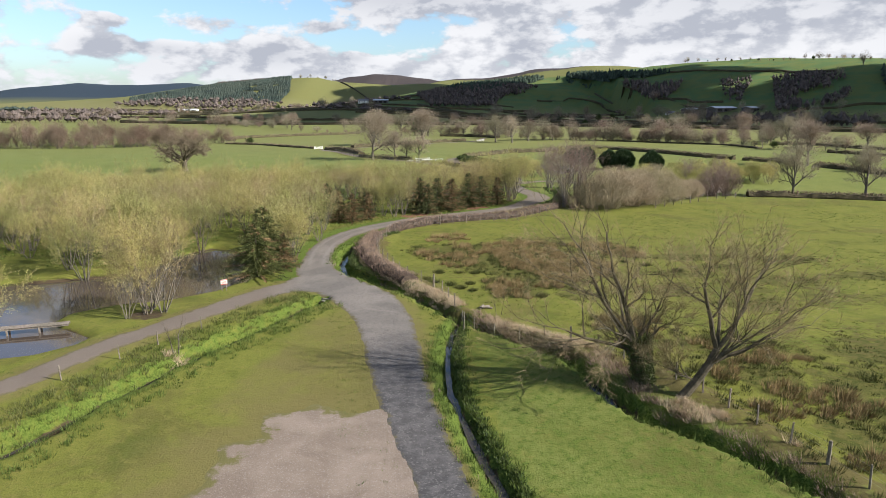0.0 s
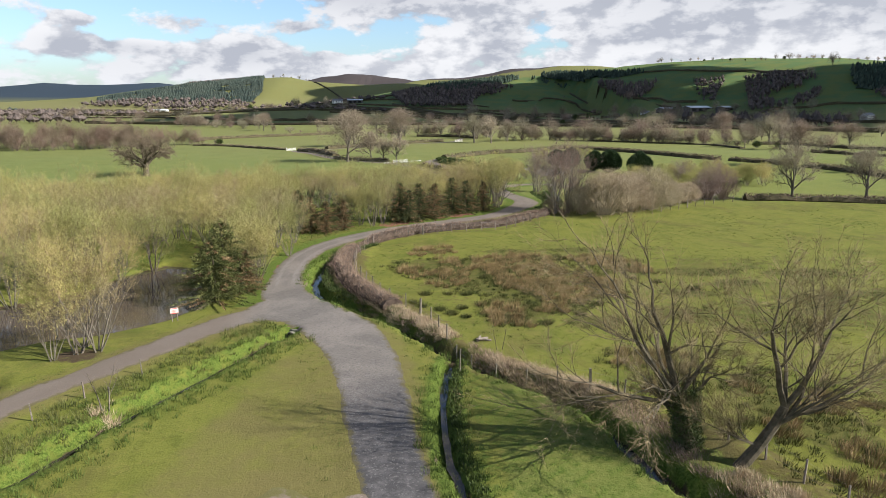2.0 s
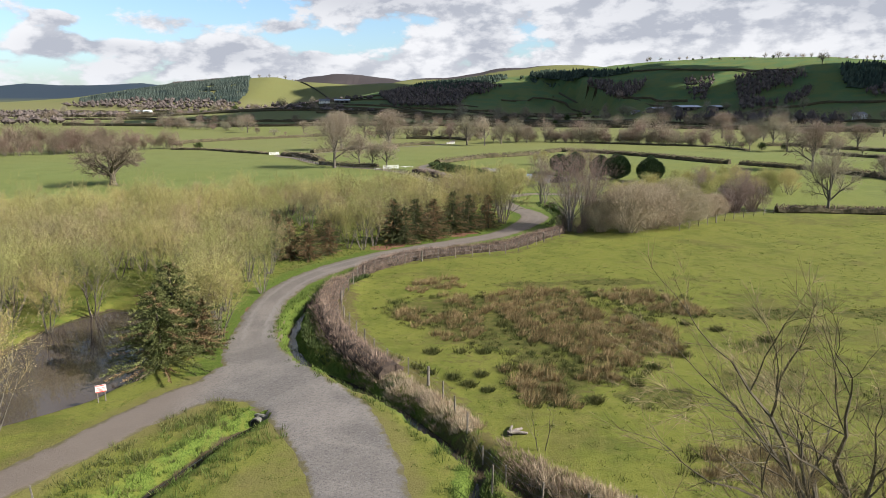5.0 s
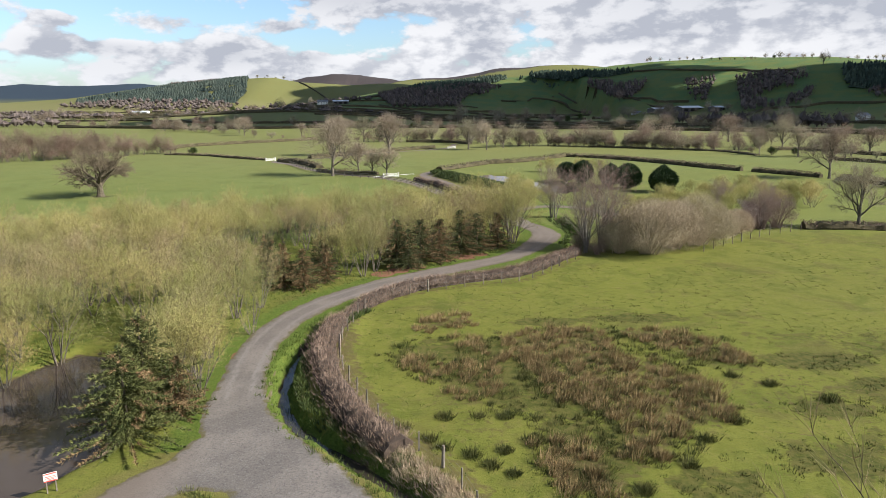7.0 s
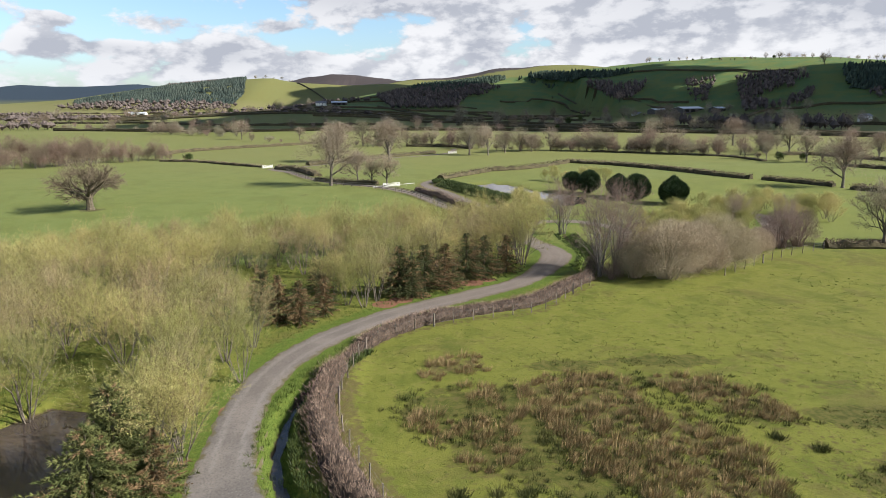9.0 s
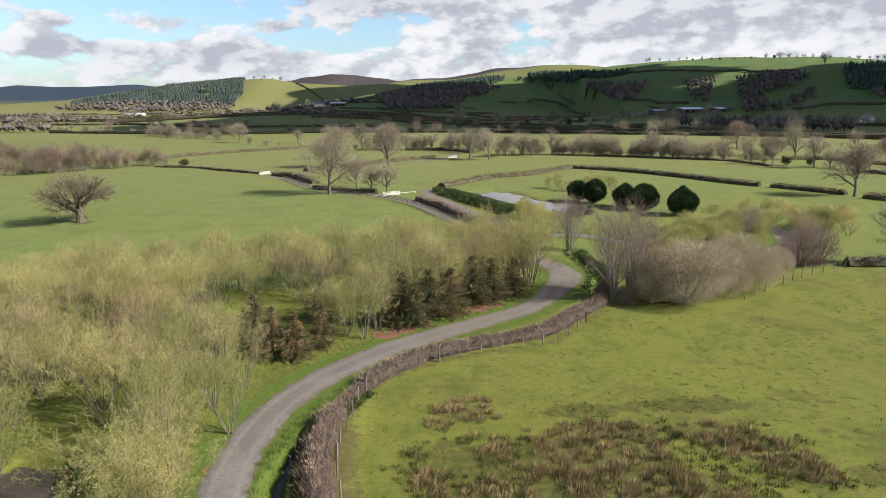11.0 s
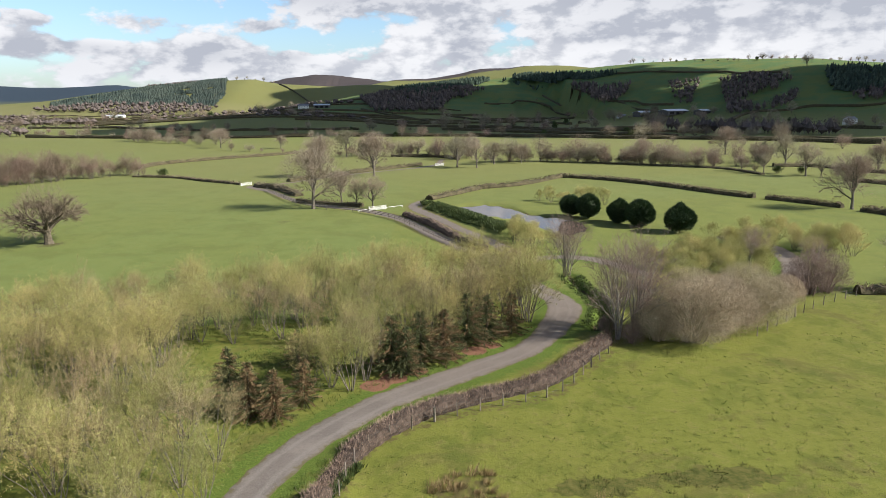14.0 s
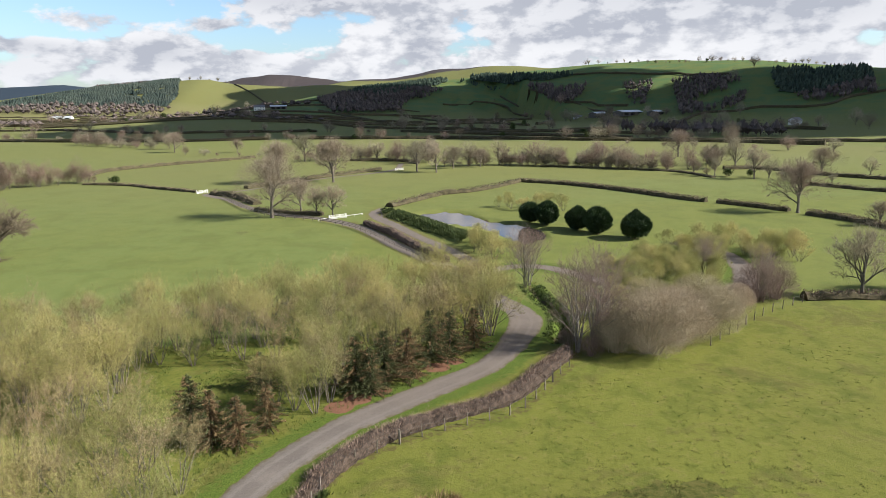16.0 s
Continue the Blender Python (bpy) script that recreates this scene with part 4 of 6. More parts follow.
def single_stem(name, trunk_h, trunk_r, h, limbs, o, bark, twig_m, leaf_m, label, depth=3, lean=0.0, tilt=(0.4, 1.0), bias=(0, 0, 0), **tags):
    """A tree on one trunk whose limbs leave it at the top and along its upper half."""
    wood, twig, leaf = Geo(), Geo(), Geo()
    pts, rad, p, d = [], [], Vector((0, 0, -0.2)), Vector((lean, 0, 1)).normalized()
    for i in range(6):
        pts.append(p.copy())
        rad.append(trunk_r * (1.35 if i == 0 else 1.0 - 0.08 * i))
        p = p + d * (trunk_h + 0.2) / 5
        d = (d + rand_dir() * 0.06).normalized()
    wood.tube(pts, rad, 8)
    for s in range(limbs):
        a = 2 * math.pi * (s * 0.618 + random.uniform(-0.08, 0.08))
        t = random.uniform(*tilt) * (0.3 if s == 0 else 1)
        d = Vector((math.cos(a) * math.sin(t), math.sin(a) * math.sin(t), math.cos(t)))
        d = (d + Vector(bias)).normalized()
        q = pts[-1] if s < limbs * 0.5 else pts[random.choice((3, 4))]
        grow(wood, twig, leaf, q, d, (h - trunk_h) * random.uniform(0.38, 0.5), trunk_r * random.uniform(0.38, 0.6), depth, o)
    if "fill" in o:
        n, rx, low, ln, w = o["fill"]
        fill_crown(twig, Vector((lean * trunk_h, 0, h * (1 + low) / 2)), rx * h, h * (1 - low) / 2, n, ln, w)
    return tree_parts(name, wood, twig, leaf, bark, twig_m, leaf_m, label, **tags)


def conifer(name, h, r, mats, label, browned=0.4, **tags):
    """A spruce: whorls of drooping boughs set with needle sprays."""
    wood, spray = Geo(), Geo()
    wood.tube([Vector((0, 0, -0.15)), Vector((0, 0, h * 0.5)), Vector((0.03, 0, h * 0.97))], [0.14, 0.08, 0.015], 6)
    mat_index = []
    z = 0.25
    while z < h * 0.98:
        f = 1 - z / h
        for b in range(int(7 + 6 * f)):
            a = random.uniform(0, 2 * math.pi)
            ln = r * (f ** 0.8) * random.uniform(0.42, 1.2) + 0.1
            d = Vector((math.cos(a), math.sin(a), random.uniform(-0.15, 0.35)))
            p = Vector((0, 0, z + random.uniform(-0.1, 0.1)))
            n = max(3, int(ln / 0.17))
            brown = random.random() < browned
            for s in range(n):
                q = p + d * ln * (s + 0.6) / n + Vector((0, 0, -0.12 * (s / n) ** 2 * ln))
                for _ in range(12):
                    e = (d + rand_dir() * 0.9 + Vector((0, 0, 0.12))).normalized() * random.uniform(0.13, 0.30)
                    k = len(spray.f)
                    spray.blade(q, e, 0.045)
                    mat_index += [1 if brown and s > n * 0.3 else 0] * (len(spray.f) - k)
        z += 0.16 + 0.10 * f
    top = tagged(new(name), label, "conifer", tags.get("group", ""))
    t = new("trunk", wood.mesh("trunk", BARK_DARK))
    t.parent = top
    me = spray.mesh("foliage", mats)
    me.polygons.foreach_set("material_index", mat_index)
    c = new("foliage", me)
    c.parent = top
    return top


def evergreen_dome(name, h, r, label):
    """A dense clipped evergreen: short trunk under a close mass of leaves."""
    wood, core, leaf = Geo(), Geo(), Geo()
    wood.tube([Vector((0, 0, -0.2)), Vector((0.05, 0, h * 0.3)), Vector((0, 0, h * 0.75))], [0.22, 0.17, 0.06], 7)
    for k in range(6):
        a = k * 1.05
        wood.tube([Vector((0, 0, h * 0.22)), Vector((math.cos(a) * r * 0.35, math.sin(a) * r * 0.35, h * 0.45)), Vector((math.cos(a) * r * 0.6, math.sin(a) * r * 0.6, h * 0.62))], [0.08, 0.05, 0.02], 4)
    cz = h * 0.51
    for i in range(9):
        for j in range(14):
            th, ph = math.pi * (i + 0.5) / 9, 2 * math.pi * j / 14
            q = 0.72 * random.uniform(0.9, 1.08) * (1.0 if math.cos(th) < 0 else 1.0 - 0.18 * math.cos(th))
            core.v.append(Vector((math.sin(th) * math.cos(ph) * r * q, math.sin(th) * math.sin(ph) * r * q, cz + math.cos(th) * h * 0.47 * q)))
    for i in range(8):
        for j in range(14):
            core.f.append((i * 14 + j, i * 14 + (j + 1) % 14, (i + 1) * 14 + (j + 1) % 14, (i + 1) * 14 + j))
    core.f += [tuple(range(14)), tuple(range(125, 111, -1))]
    lumps = [(rand_dir(), random.uniform(0.03, 0.11)) for _ in range(26)]
    n = 0
    while n < 8000:
        d = rand_dir()
        rr = 0.80 + sum(amp * max(0, d.dot(c) - 0.82) / 0.18 for c, amp in lumps)
        s = random.uniform(0.72, 1.0) ** 0.5 * rr
        zz = d.z * (h * 0.47) * s
        q = 1.0 - 0.45 * max(0.0, d.z) ** 2
        p = Vector((d.x * r * s * q, d.y * r * s * q, cz + zz))
        if p.z < 0.4:
            continue
        leaf.blade(p, (d + rand_dir() * 0.5 + Vector((0, 0, 0.5))).normalized() * random.uniform(0.3, 0.75), 0.13)
        n += 1
    return tree_parts(name, wood, core, leaf, BARK_DARK, HOLLY, HOLLY, label, group="evergreens by the far pond")


def dome_bush(name, h, r, n, twig_m, label, group, stems=60, width=0.021):
    """A rounded bush: many stems arching from one stool, with fine twigs all over a lumpy dome."""
    wood, twig, leaf = Geo(), Geo(), Geo()
    c = Vector((0, 0, h * 0.40))
    lumps = [(rand_dir(), random.uniform(0.08, 0.22)) for _ in range(16)]

    def reach(d):
        return 0.84 + sum(a * max(0.0, d.dot(q) - 0.75) / 0.25 for q, a in lumps)

    def spot(d, s):
        up = h * 0.56 if d.z > 0 else h * 0.38
        return c + Vector((d.x * r * s, d.y * r * s, d.z * up * s))

    for _ in range(stems):
        d = rand_dir()
        d.z = abs(d.z) * 0.9 - 0.12
        end = spot(d.normalized(), reach(d.normalized()) * random.uniform(0.7, 0.95))
        foot = Vector((d.x, d.y, 0)) * r * random.uniform(0.05, 0.28) + Vector((0, 0, -0.15))
        bow = Vector((end.x * 0.45, end.y * 0.45, end.z * 0.7 + h * 0.06))
        pts = [foot * ((1 - t) ** 2) + bow * (2 * t * (1 - t)) + end * (t * t) for t in (0, 0.25, 0.5, 0.75, 1.0)]
        wood.tube(pts, [0.08, 0.062, 0.046, 0.03, 0.014], 3)
        for _ in range(7):
            t = random.uniform(0.35, 0.9)
            p = foot * ((1 - t) ** 2) + bow * (2 * t * (1 - t)) + end * (t * t)
            q = p + (rand_dir() * 0.7 + (end - foot).normalized()) * h * 0.12
            wood.tube([p, (p + q) / 2 + rand_dir() * 0.08, q], [0.024, 0.018, 0.008], 3)
    for _ in range(n):
        d = rand_dir()
        if d.z < -0.5 and random.random() < 0.5:
            d.z = -d.z
        s = random.uniform(0.25, 1.0) ** 0.5 * reach(d)
        p = spot(d, s)
        e = (d * 0.7 + rand_dir() * 0.9 + Vector((0, 0, 0.12))).normalized() * random.uniform(0.25, 0.6)
        if p.z > 0.05:
            twig.blade(p, e, width)
    return tree_parts(name, wood, twig, leaf, twig_m, twig_m, twig_m, label, "bush", group)


def scatter(poly, gap, seed, margin=0.0, jitter=0.35):
    """Places on a loose lattice inside a polygon."""
    rng = random.Random(seed)
    p = np.array(poly)
    out = []
    y = p[:, 1].min()
    row = 0
    while y < p[:, 1].max():
        x = p[:, 0].min() + (gap / 2 if row % 2 else 0)
        while x < p[:, 0].max():
            q = (x + rng.uniform(-jitter, jitter) * gap, y + rng.uniform(-jitter, jitter) * gap)
            out.append(q)
            x += gap
        y += gap * 0.87
        row += 1
    a = np.array(out)
    ok = inside(a[:, 0], a[:, 1], poly) > margin
    return [tuple(q) for q in a[ok]]


def ground_at(x, y):
    return float(height(np.array([x]), np.array([y]))[0])


def grounds(pts):
    a = np.array(pts, float)
    return height(a[:, 0], a[:, 1])


def plant(template, x, y, scale=1.0, turn=None, z=None, label=""):
    t = random.uniform(0, 360) if turn is None else turn
    ob = copy_thing(template, pose(x, y, ground_at(x, y) if z is None else z, 0, 0, t) @ Matrix.Diagonal((scale, scale, scale * random.uniform(0.92, 1.08), 1)))
    if label:
        ob["label"] = label
    return ob


def drop(template):
    """Take a template away once its copies stand."""
    for o in (*template.children_recursive, template):
        bpy.data.objects.remove(o)


def patchy(places, size, least, seed):
    a = np.array(places)
    return [tuple(q) for q, v in zip(a, lattice(a[:, 0], a[:, 1], size, seed)) if v > least]


# ---- trees: templates and places ----
random.seed(11)
SALLOW = dict(COPPICE, fill=(420, 0.25, 0.34, 0.6, 0.018))
BROWNISH = dict(COPPICE, leaves=2, leaf=0.05, twigs=7, fill=(460, 0.25, 0.34, 0.6, 0.02))
coppice = []
for i in range(4):
    coppice.append(multi_stem("willow_tree", random.uniform(6.4, 7.2), random.randint(4, 6), 0.52, SALLOW, BARK, TWIG_OLIVE, BUDS,
                              "slender coppiced willow with yellow-green spring leaves on upright stems", group="young willows of the plantation"))
for i in range(2):
    coppice.append(multi_stem("willow_tree", random.uniform(6.4, 7.2), 5, 0.52, BROWNISH, BARK, TWIG_OLIVE, BUDS_TAN,
                              "slender coppiced willow, still nearly bare, with tan catkins", group="young willows of the plantation"))

CLEARINGS = [(-19, 102.5, 4.6), (-22, 105.5, 4.0), (-15.9, 103.5, 4.0), (-16.5, 108.5, 3.0), (-26.5, 89.8, 2.4), (-13, 108, 3.0), (-24, 94, 2.2), (-27.5, 81, 3.0), (-33, 97, 2.5), (-12, 121, 2.5), (-3, 112, 2.0)]
CONIFERS = [(-17.1, 96.0, 5.4, 0), (-15.3, 94.6, 5.0, 1), (-13.2, 94.0, 4.6, 1), (-11.2, 96.8, 4.4, 1), (-12.6, 104.6, 4.2, 0), (-3.7, 102.4, 5.4, 0), (-2.4, 101.8, 4.6, 0), (-0.9, 104.2, 5.8, 0),
            (1.4, 105.0, 5.8, 1), (4.2, 108.6, 5.4, 0), (6.4, 109.6, 5.2, 0), (9.4, 111.6, 4.6, 1), (-18.6, 63.4, 5.6, 2), (-18.4, 65.8, 6.0, 2), (-16.6, 66.2, 3.8, 1), (-19.4, 67.6, 5.2, 2)]
spots = [q for q in scatter(WOODLAND, 3.75, 5, 1.0)
         if all(math.hypot(q[0] - c[0], q[1] - c[1]) > c[2] for c in CLEARINGS) and all(math.hypot(q[0] - c[0], q[1] - c[1]) > (3.3 if c[1] < 97 else 2.2) for c in CONIFERS)]
spots += [(-17.0, 67.8), (-16.2, 69.0), (-7.4, 98.8), (-6.2, 100.8), (11.6, 116.4), (10.2, 119.2), (12.4, 121.6), (11.0, 125.0), (-25.6, 50.6), (-24.6, 51.8), (-23.4, 52.2), (-24.8, 53.2), (-31.8, 41.6), (-33.2, 40.8), (-16.6, 70.0), (-17.4, 72.2), (-17.6, 75.6), (-18.4, 69.2), (-15.6, 80.8), (-36, 63.5), (-39, 66)]
for (x, y), z in zip(spots, grounds(spots)):
    brown = random.random() < (0.32 if lattice(np.array([x]), np.array([y]), 14, 21)[0] > 0.55 else 0.08)
    t = random.choice(coppice[4:] if brown else coppice[:4])
    plant(t, x, y, random.uniform(0.74, 1.08) * (1.15 if y < 60 else 0.84 if y > 108 and x < 5 else 1.0), z=z)
for x, y, k in [(12.2, 115.6, 1.15), (13.0, 118.8, 1.05), (12.8, 124.5, 1.12), (14.0, 127.8, 1.0)]:
    plant(coppice[1], x, y, k)
for t in coppice:
    drop(t)

spruce = [conifer("spruce_tree", 5.0, 2.5, [NEEDLES, NEEDLES_BROWN], "dark green spruce with drooping boughs beside the track", group="spruces along the track"),
          conifer("spruce_tree", 5.0, 2.2, [NEEDLES_BROWN, NEEDLES], "browned spruce with dying needles beside the track", group="spruces along the track"),
          conifer("spruce_tree", 5.0, 2.9, [NEEDLES_FRESH, NEEDLES_BROWN], "bushy yellow-green spruce on the pond bank", 0.15, group="spruces along the track")]
for x, y, h, kind in CONIFERS:
    plant(spruce[kind], x, y, h / (4.5 if kind == 2 else 5.1))
for t in spruce:
    drop(t)

# two old crack willows on the stream bank
CRACK = dict(COPPICE, wander=0.24, lift=0.05, taper=0.45, kids=(5, 4, 4), angle=(0.35, 1.0), ratio=(0.5, 0.76), twigs=15, twig=1.05, twig_angle=1.0, twig_lift=0.12, twig_w=0.012, leaves=0, leaf=0.04, min_tube=0.006, segs=4, inner=2)
CRACK["from"] = 0.28


def old_willow(trunk, limbs, stout, label):
    """A pollard gone wild: a stout leaning trunk and long limbs, each given by where it leaves the trunk, its run and its radius."""
    wood, twig, leaf = Geo(), Geo(), Geo()
    pts = [Vector(p) for p in trunk]
    wood.tube(pts, [q * stout for q in (0.72, 0.54, 0.48, 0.42, 0.34)], 9)
    for at, run, r in limbs:
        run = Vector(run)
        grow(wood, twig, leaf, pts[at], run.normalized(), run.length * 0.72, r * 1.05, 3, CRACK)
    return tree_parts("crack_willow", wood, twig, leaf, BARK_DARK, TWIG_HAZE, BUDS_TAN, label, group="old willows on the stream")


a = old_willow([(0, 0, -0.3), (-0.3, 0, 0.9), (-0.65, 0.05, 2.0), (-0.85, 0.05, 2.9), (-0.9, 0, 3.5)],
               [(4, (-0.4, 0.3, 7.4), 0.20), (4, (-5.6, 0.6, 5.4), 0.19), (3, (-7.2, -0.4, 1.9), 0.15), (3, (2.7, 0.5, 1.9), 0.13), (4, (-2.6, -2.8, 3.8), 0.14), (4, (-2.0, 3.4, 4.2), 0.15), (4, (1.2, -1.4, 4.6), 0.12), (2, (-3.4, 1.6, 2.0), 0.10)],
               0.85, "old bare crack willow with an ivy-clad trunk by the stream")
a.matrix_basis = pose(12.6, 37.7, -0.5) @ Matrix.Diagonal((0.94, 0.94, 0.88, 1))
b = old_willow([(-0.6, 0, -0.3), (0.1, 0, 0.5), (0.9, 0, 1.7), (1.6, 0.05, 2.9), (2.0, 0, 4.0)],
               [(4, (-0.5, 0.3, 6.2), 0.17), (4, (3.0, 0.4, 5.6), 0.17), (3, (6.4, 0.2, 1.7), 0.16), (2, (-2.8, 0.3, 1.5), 0.09), (3, (1.4, -2.8, 3.4), 0.12), (4, (1.2, 3.0, 3.8), 0.13), (3, (4.2, -1.4, 3.4), 0.12)],
               0.62, "bare crack willow leaning out over the stream bank")
b.matrix_basis = pose(14.0, 35.7, -0.4) @ Matrix.Diagonal((0.94, 0.94, 0.86, 1))

# bare scrub willows, birches and field trees
BIRCH = dict(COPPICE, wander=0.10, lift=0.06, kids=(5, 4, 3), angle=(0.3, 0.85), ratio=(0.42, 0.66), inner=2, twigs=9, twig=0.8, twig_lift=0.12, twig_w=0.016, leaves=0, fill=(1100, 0.20, 0.28, 0.7, 0.016))
OAK = dict(COPPICE, wander=0.20, lift=0.05, kids=(4, 4, 4), angle=(0.4, 0.95), ratio=(0.50, 0.70), twigs=8, twig=0.85, twig_angle=1.0, twig_lift=0.08, twig_w=0.04, leaves=0, inner=2, min_tube=0.016, fill=(6000, 0.47, 0.22, 0.75, 0.032))
scrub = [dome_bush("sallow_bush", 7.6, 5.0, 30000, TWIG_SALLOW, "large rounded bare grey-tan sallow bush", "sallow scrub beside the field") for _ in range(2)]
for x, y, s in [(28.0, 107.6, 1.0), (36.4, 112.2, 0.94), (32.5, 110.6, 0.86), (41.6, 116.2, 0.62), (24.4, 108.0, 0.6), (33.0, 116.5, 0.7), (45.4, 118.8, 0.5)]:
    plant(random.choice(scrub), x, y, s)
for t in scrub:
    drop(t)
ruddy = dome_bush("thorn_bush", 6.0, 3.4, 8000, TWIG_PURPLE, "bare red-brown thorn bush at the field corner", "thorn bushes at the field corner", 30)
for x, y, s in [(50.4, 122.0, 1.05), (53.6, 122.8, 0.9), (47.8, 121.4, 0.6), (21.4, 107.4, 0.42), (19.8, 110.2, 0.4)]:
    plant(ruddy, x, y, s)
drop(ruddy)
birch = [multi_stem("birch_tree", 10.5, 5, 0.24, BIRCH, BARK_PALE, TWIG_PURPLE, BUDS_TAN, "tall bare birch with purple-brown twigs", base_r=0.10, group="birches at the bend") for _ in range(2)]
for x, y, s in [(20.3, 108.7, 1.06), (22.5, 109.3, 1.1), (24.0, 111.8, 0.98), (21.2, 111.8, 0.95), (21.7, 134.8, 0.92), (22.6, 135.8, 0.85), (52.0, 124.0, 0.72), (50.5, 136.2, 0.62), (52.2, 137.6, 0.58)]:
    plant(random.choice(birch), x, y, s)
for t in birch:
    drop(t)
low = [multi_stem("osier_bush", 3.6, 6, 0.55, dict(SALLOW, twig=0.55), BARK, TWIG_OLIVE, BUDS, "low yellow-green osier bush near the far pond", depth=2, base_r=0.04, group="osiers by the far pond") for _ in range(2)]
for x, y in scatter([(50, 146), (54, 156), (66, 158), (76, 148), (72, 138), (64, 140), (58, 150)], 3.2, 8) + scatter([(20, 150), (17.6, 160), (20, 165), (25, 158), (27, 152)], 2.8, 9) + [q for q in scatter([(27, 118), (32, 128), (37, 142), (48, 148), (60, 150), (57, 134), (48, 124), (38, 120)], 3.0, 12) if track_depth(np.array([q[0]]), np.array([q[1]]))[0] < -1.2] + scatter([(26, 206), (40, 214), (52, 208), (50, 196), (40, 198)], 5.0, 3):
    plant(random.choice(low), x, y, random.uniform(0.7, 1.2))
for t in low:
    drop(t)
oaks = [single_stem("oak_tree", 3.5, 0.58, 10.8, 12, dict(OAK, lift=0.02, wander=0.26, fill=(4200, 0.5, 0.2, 0.75, 0.026)), BARK_DARK, TWIG_BROWN, BUDS_TAN, "broad bare oak alone in the green pasture", tilt=(0.3, 1.3)),
        single_stem("oak_tree", 3.0, 0.32, 10.5, 7, OAK, BARK, TWIG_GREY, BUDS_TAN, "bare grey-brown oak in a field hedgerow", tilt=(0.35, 1.0), group="hedgerow trees"),
        single_stem("ash_tree", 3.2, 0.28, 10.5, 7, dict(OAK, lift=0.07, fill=(1300, 0.38, 0.26, 0.75, 0.03)), BARK, TWIG_PALE, BUDS_TAN, "bare pale grey ash in a field hedgerow", tilt=(0.25, 0.85), group="hedgerow trees")]
wide = plant(oaks[0], -66.5, 168.8, 1.0)
wide.scale = (1.3, 1.3, 0.98)
for x, y, h, k in [(65, 120.8, 10.6, 2), (102.6, 184.7, 12.4, 1), (-21.8, 203.6, 14.5, 1), (-15.5, 212, 8.5, 1), (-11.3, 204.6, 7.5, 2), (-7.4, 203.2, 8.6, 2), (-26.5, 274, 15.5, 1), (-8.3, 273.5, 16, 1),
                   (-23, 365, 14.6, 2), (24, 302.3, 14.1, 2), (31, 297, 12.1, 2), (40, 311, 10, 1), (52, 314, 8, 1), (99, 304, 11.8, 2), (153.5, 338.9, 14, 1), (146, 280, 14.2, 2), (134, 249.5, 12.4, 2),
                   (166, 258, 10.8, 1), (136.5, 228.5, 7, 2), (-64.5, 432, 8, 1), (-101, 443, 11.5, 1), (79, 121.5, 10.5, 2), (92, 118, 11, 1), (108, 166, 6, 1), (126, 260.4, 7.6, 2), (122, 268, 6, 1)]:
    plant(oaks[k], x, y, h / 10.5)
for t in oaks:
    drop(t)
for x, y, h, r in [(36.6, 184.6, 5.0, 2.4), (39.5, 181.4, 5.7, 2.8), (44.1, 175.2, 5.2, 2.6), (46.8, 170.4, 6.0, 3.0), (52.0, 163.8, 5.8, 3.1)]:
    e = evergreen_dome("holly_tree", h, r, "dense rounded dark evergreen tree on the pond bank")
    e.matrix_basis = pose(x, y, ground_at(x, y) - 0.05, 0, 0, random.uniform(0, 360))

# ---- far trees, woods and hedges ----
FARO = dict(COPPICE, wander=0.2, lift=0.05, kids=(4, 3), angle=(0.35, 0.95), ratio=(0.5, 0.72), twigs=5, twig=1.5, twig_angle=1.1, twig_lift=0.08, twig_w=0.10, leaves=0, segs=3, min_tube=0.02)
TREE_FILL, BUSH_FILL = (1300, 0.42, 0.12, 1.0, 0.065), (1000, 0.58, 0.0, 0.9, 0.065)
FARO["from"] = 0.3
far_trees = [single_stem("field_tree", 2.0, 0.3, 10.0, 7, dict(FARO, fill=TREE_FILL), BARK, (TWIG_PALE, TWIG_MAUVE, TWIG_GREY, TWIG_PALE, TWIG_MAUVE)[i % 5], BUDS_TAN, "bare spring tree in a far hedgerow", depth=2, tilt=(0.2, 1.1), group="far hedgerow trees") for i in range(5)]
far_bush = [multi_stem("hedgerow_bush", 6.5, 7, 0.7, dict(FARO, fill=BUSH_FILL), BARK, (TWIG_MAUVE, TWIG_PALE)[i % 2], BUDS_TAN, "bare bush in a far hedgerow", depth=2, group="far hedgerow bushes") for i in range(2)]
far_ivy = [multi_stem("hedgerow_bush", 5.5, 7, 0.45, dict(FARO, fill=(1500, 0.34, 0.0, 0.8, 0.11)), BARK, IVY, IVY, "dark ivy-clad bush in a far hedgerow", depth=2, group="far hedgerow bushes")]
rust_wood = [multi_stem("copse_tree", 9.0, 5, 0.42, dict(FARO, twig_w=0.07, fill=(1500, 0.36, 0.05, 1.0, 0.05)), BARK, TWIG_RUST, BUDS_TAN, "bare rust-brown copse tree", depth=2, group="copse across the pasture") for i in range(3)]


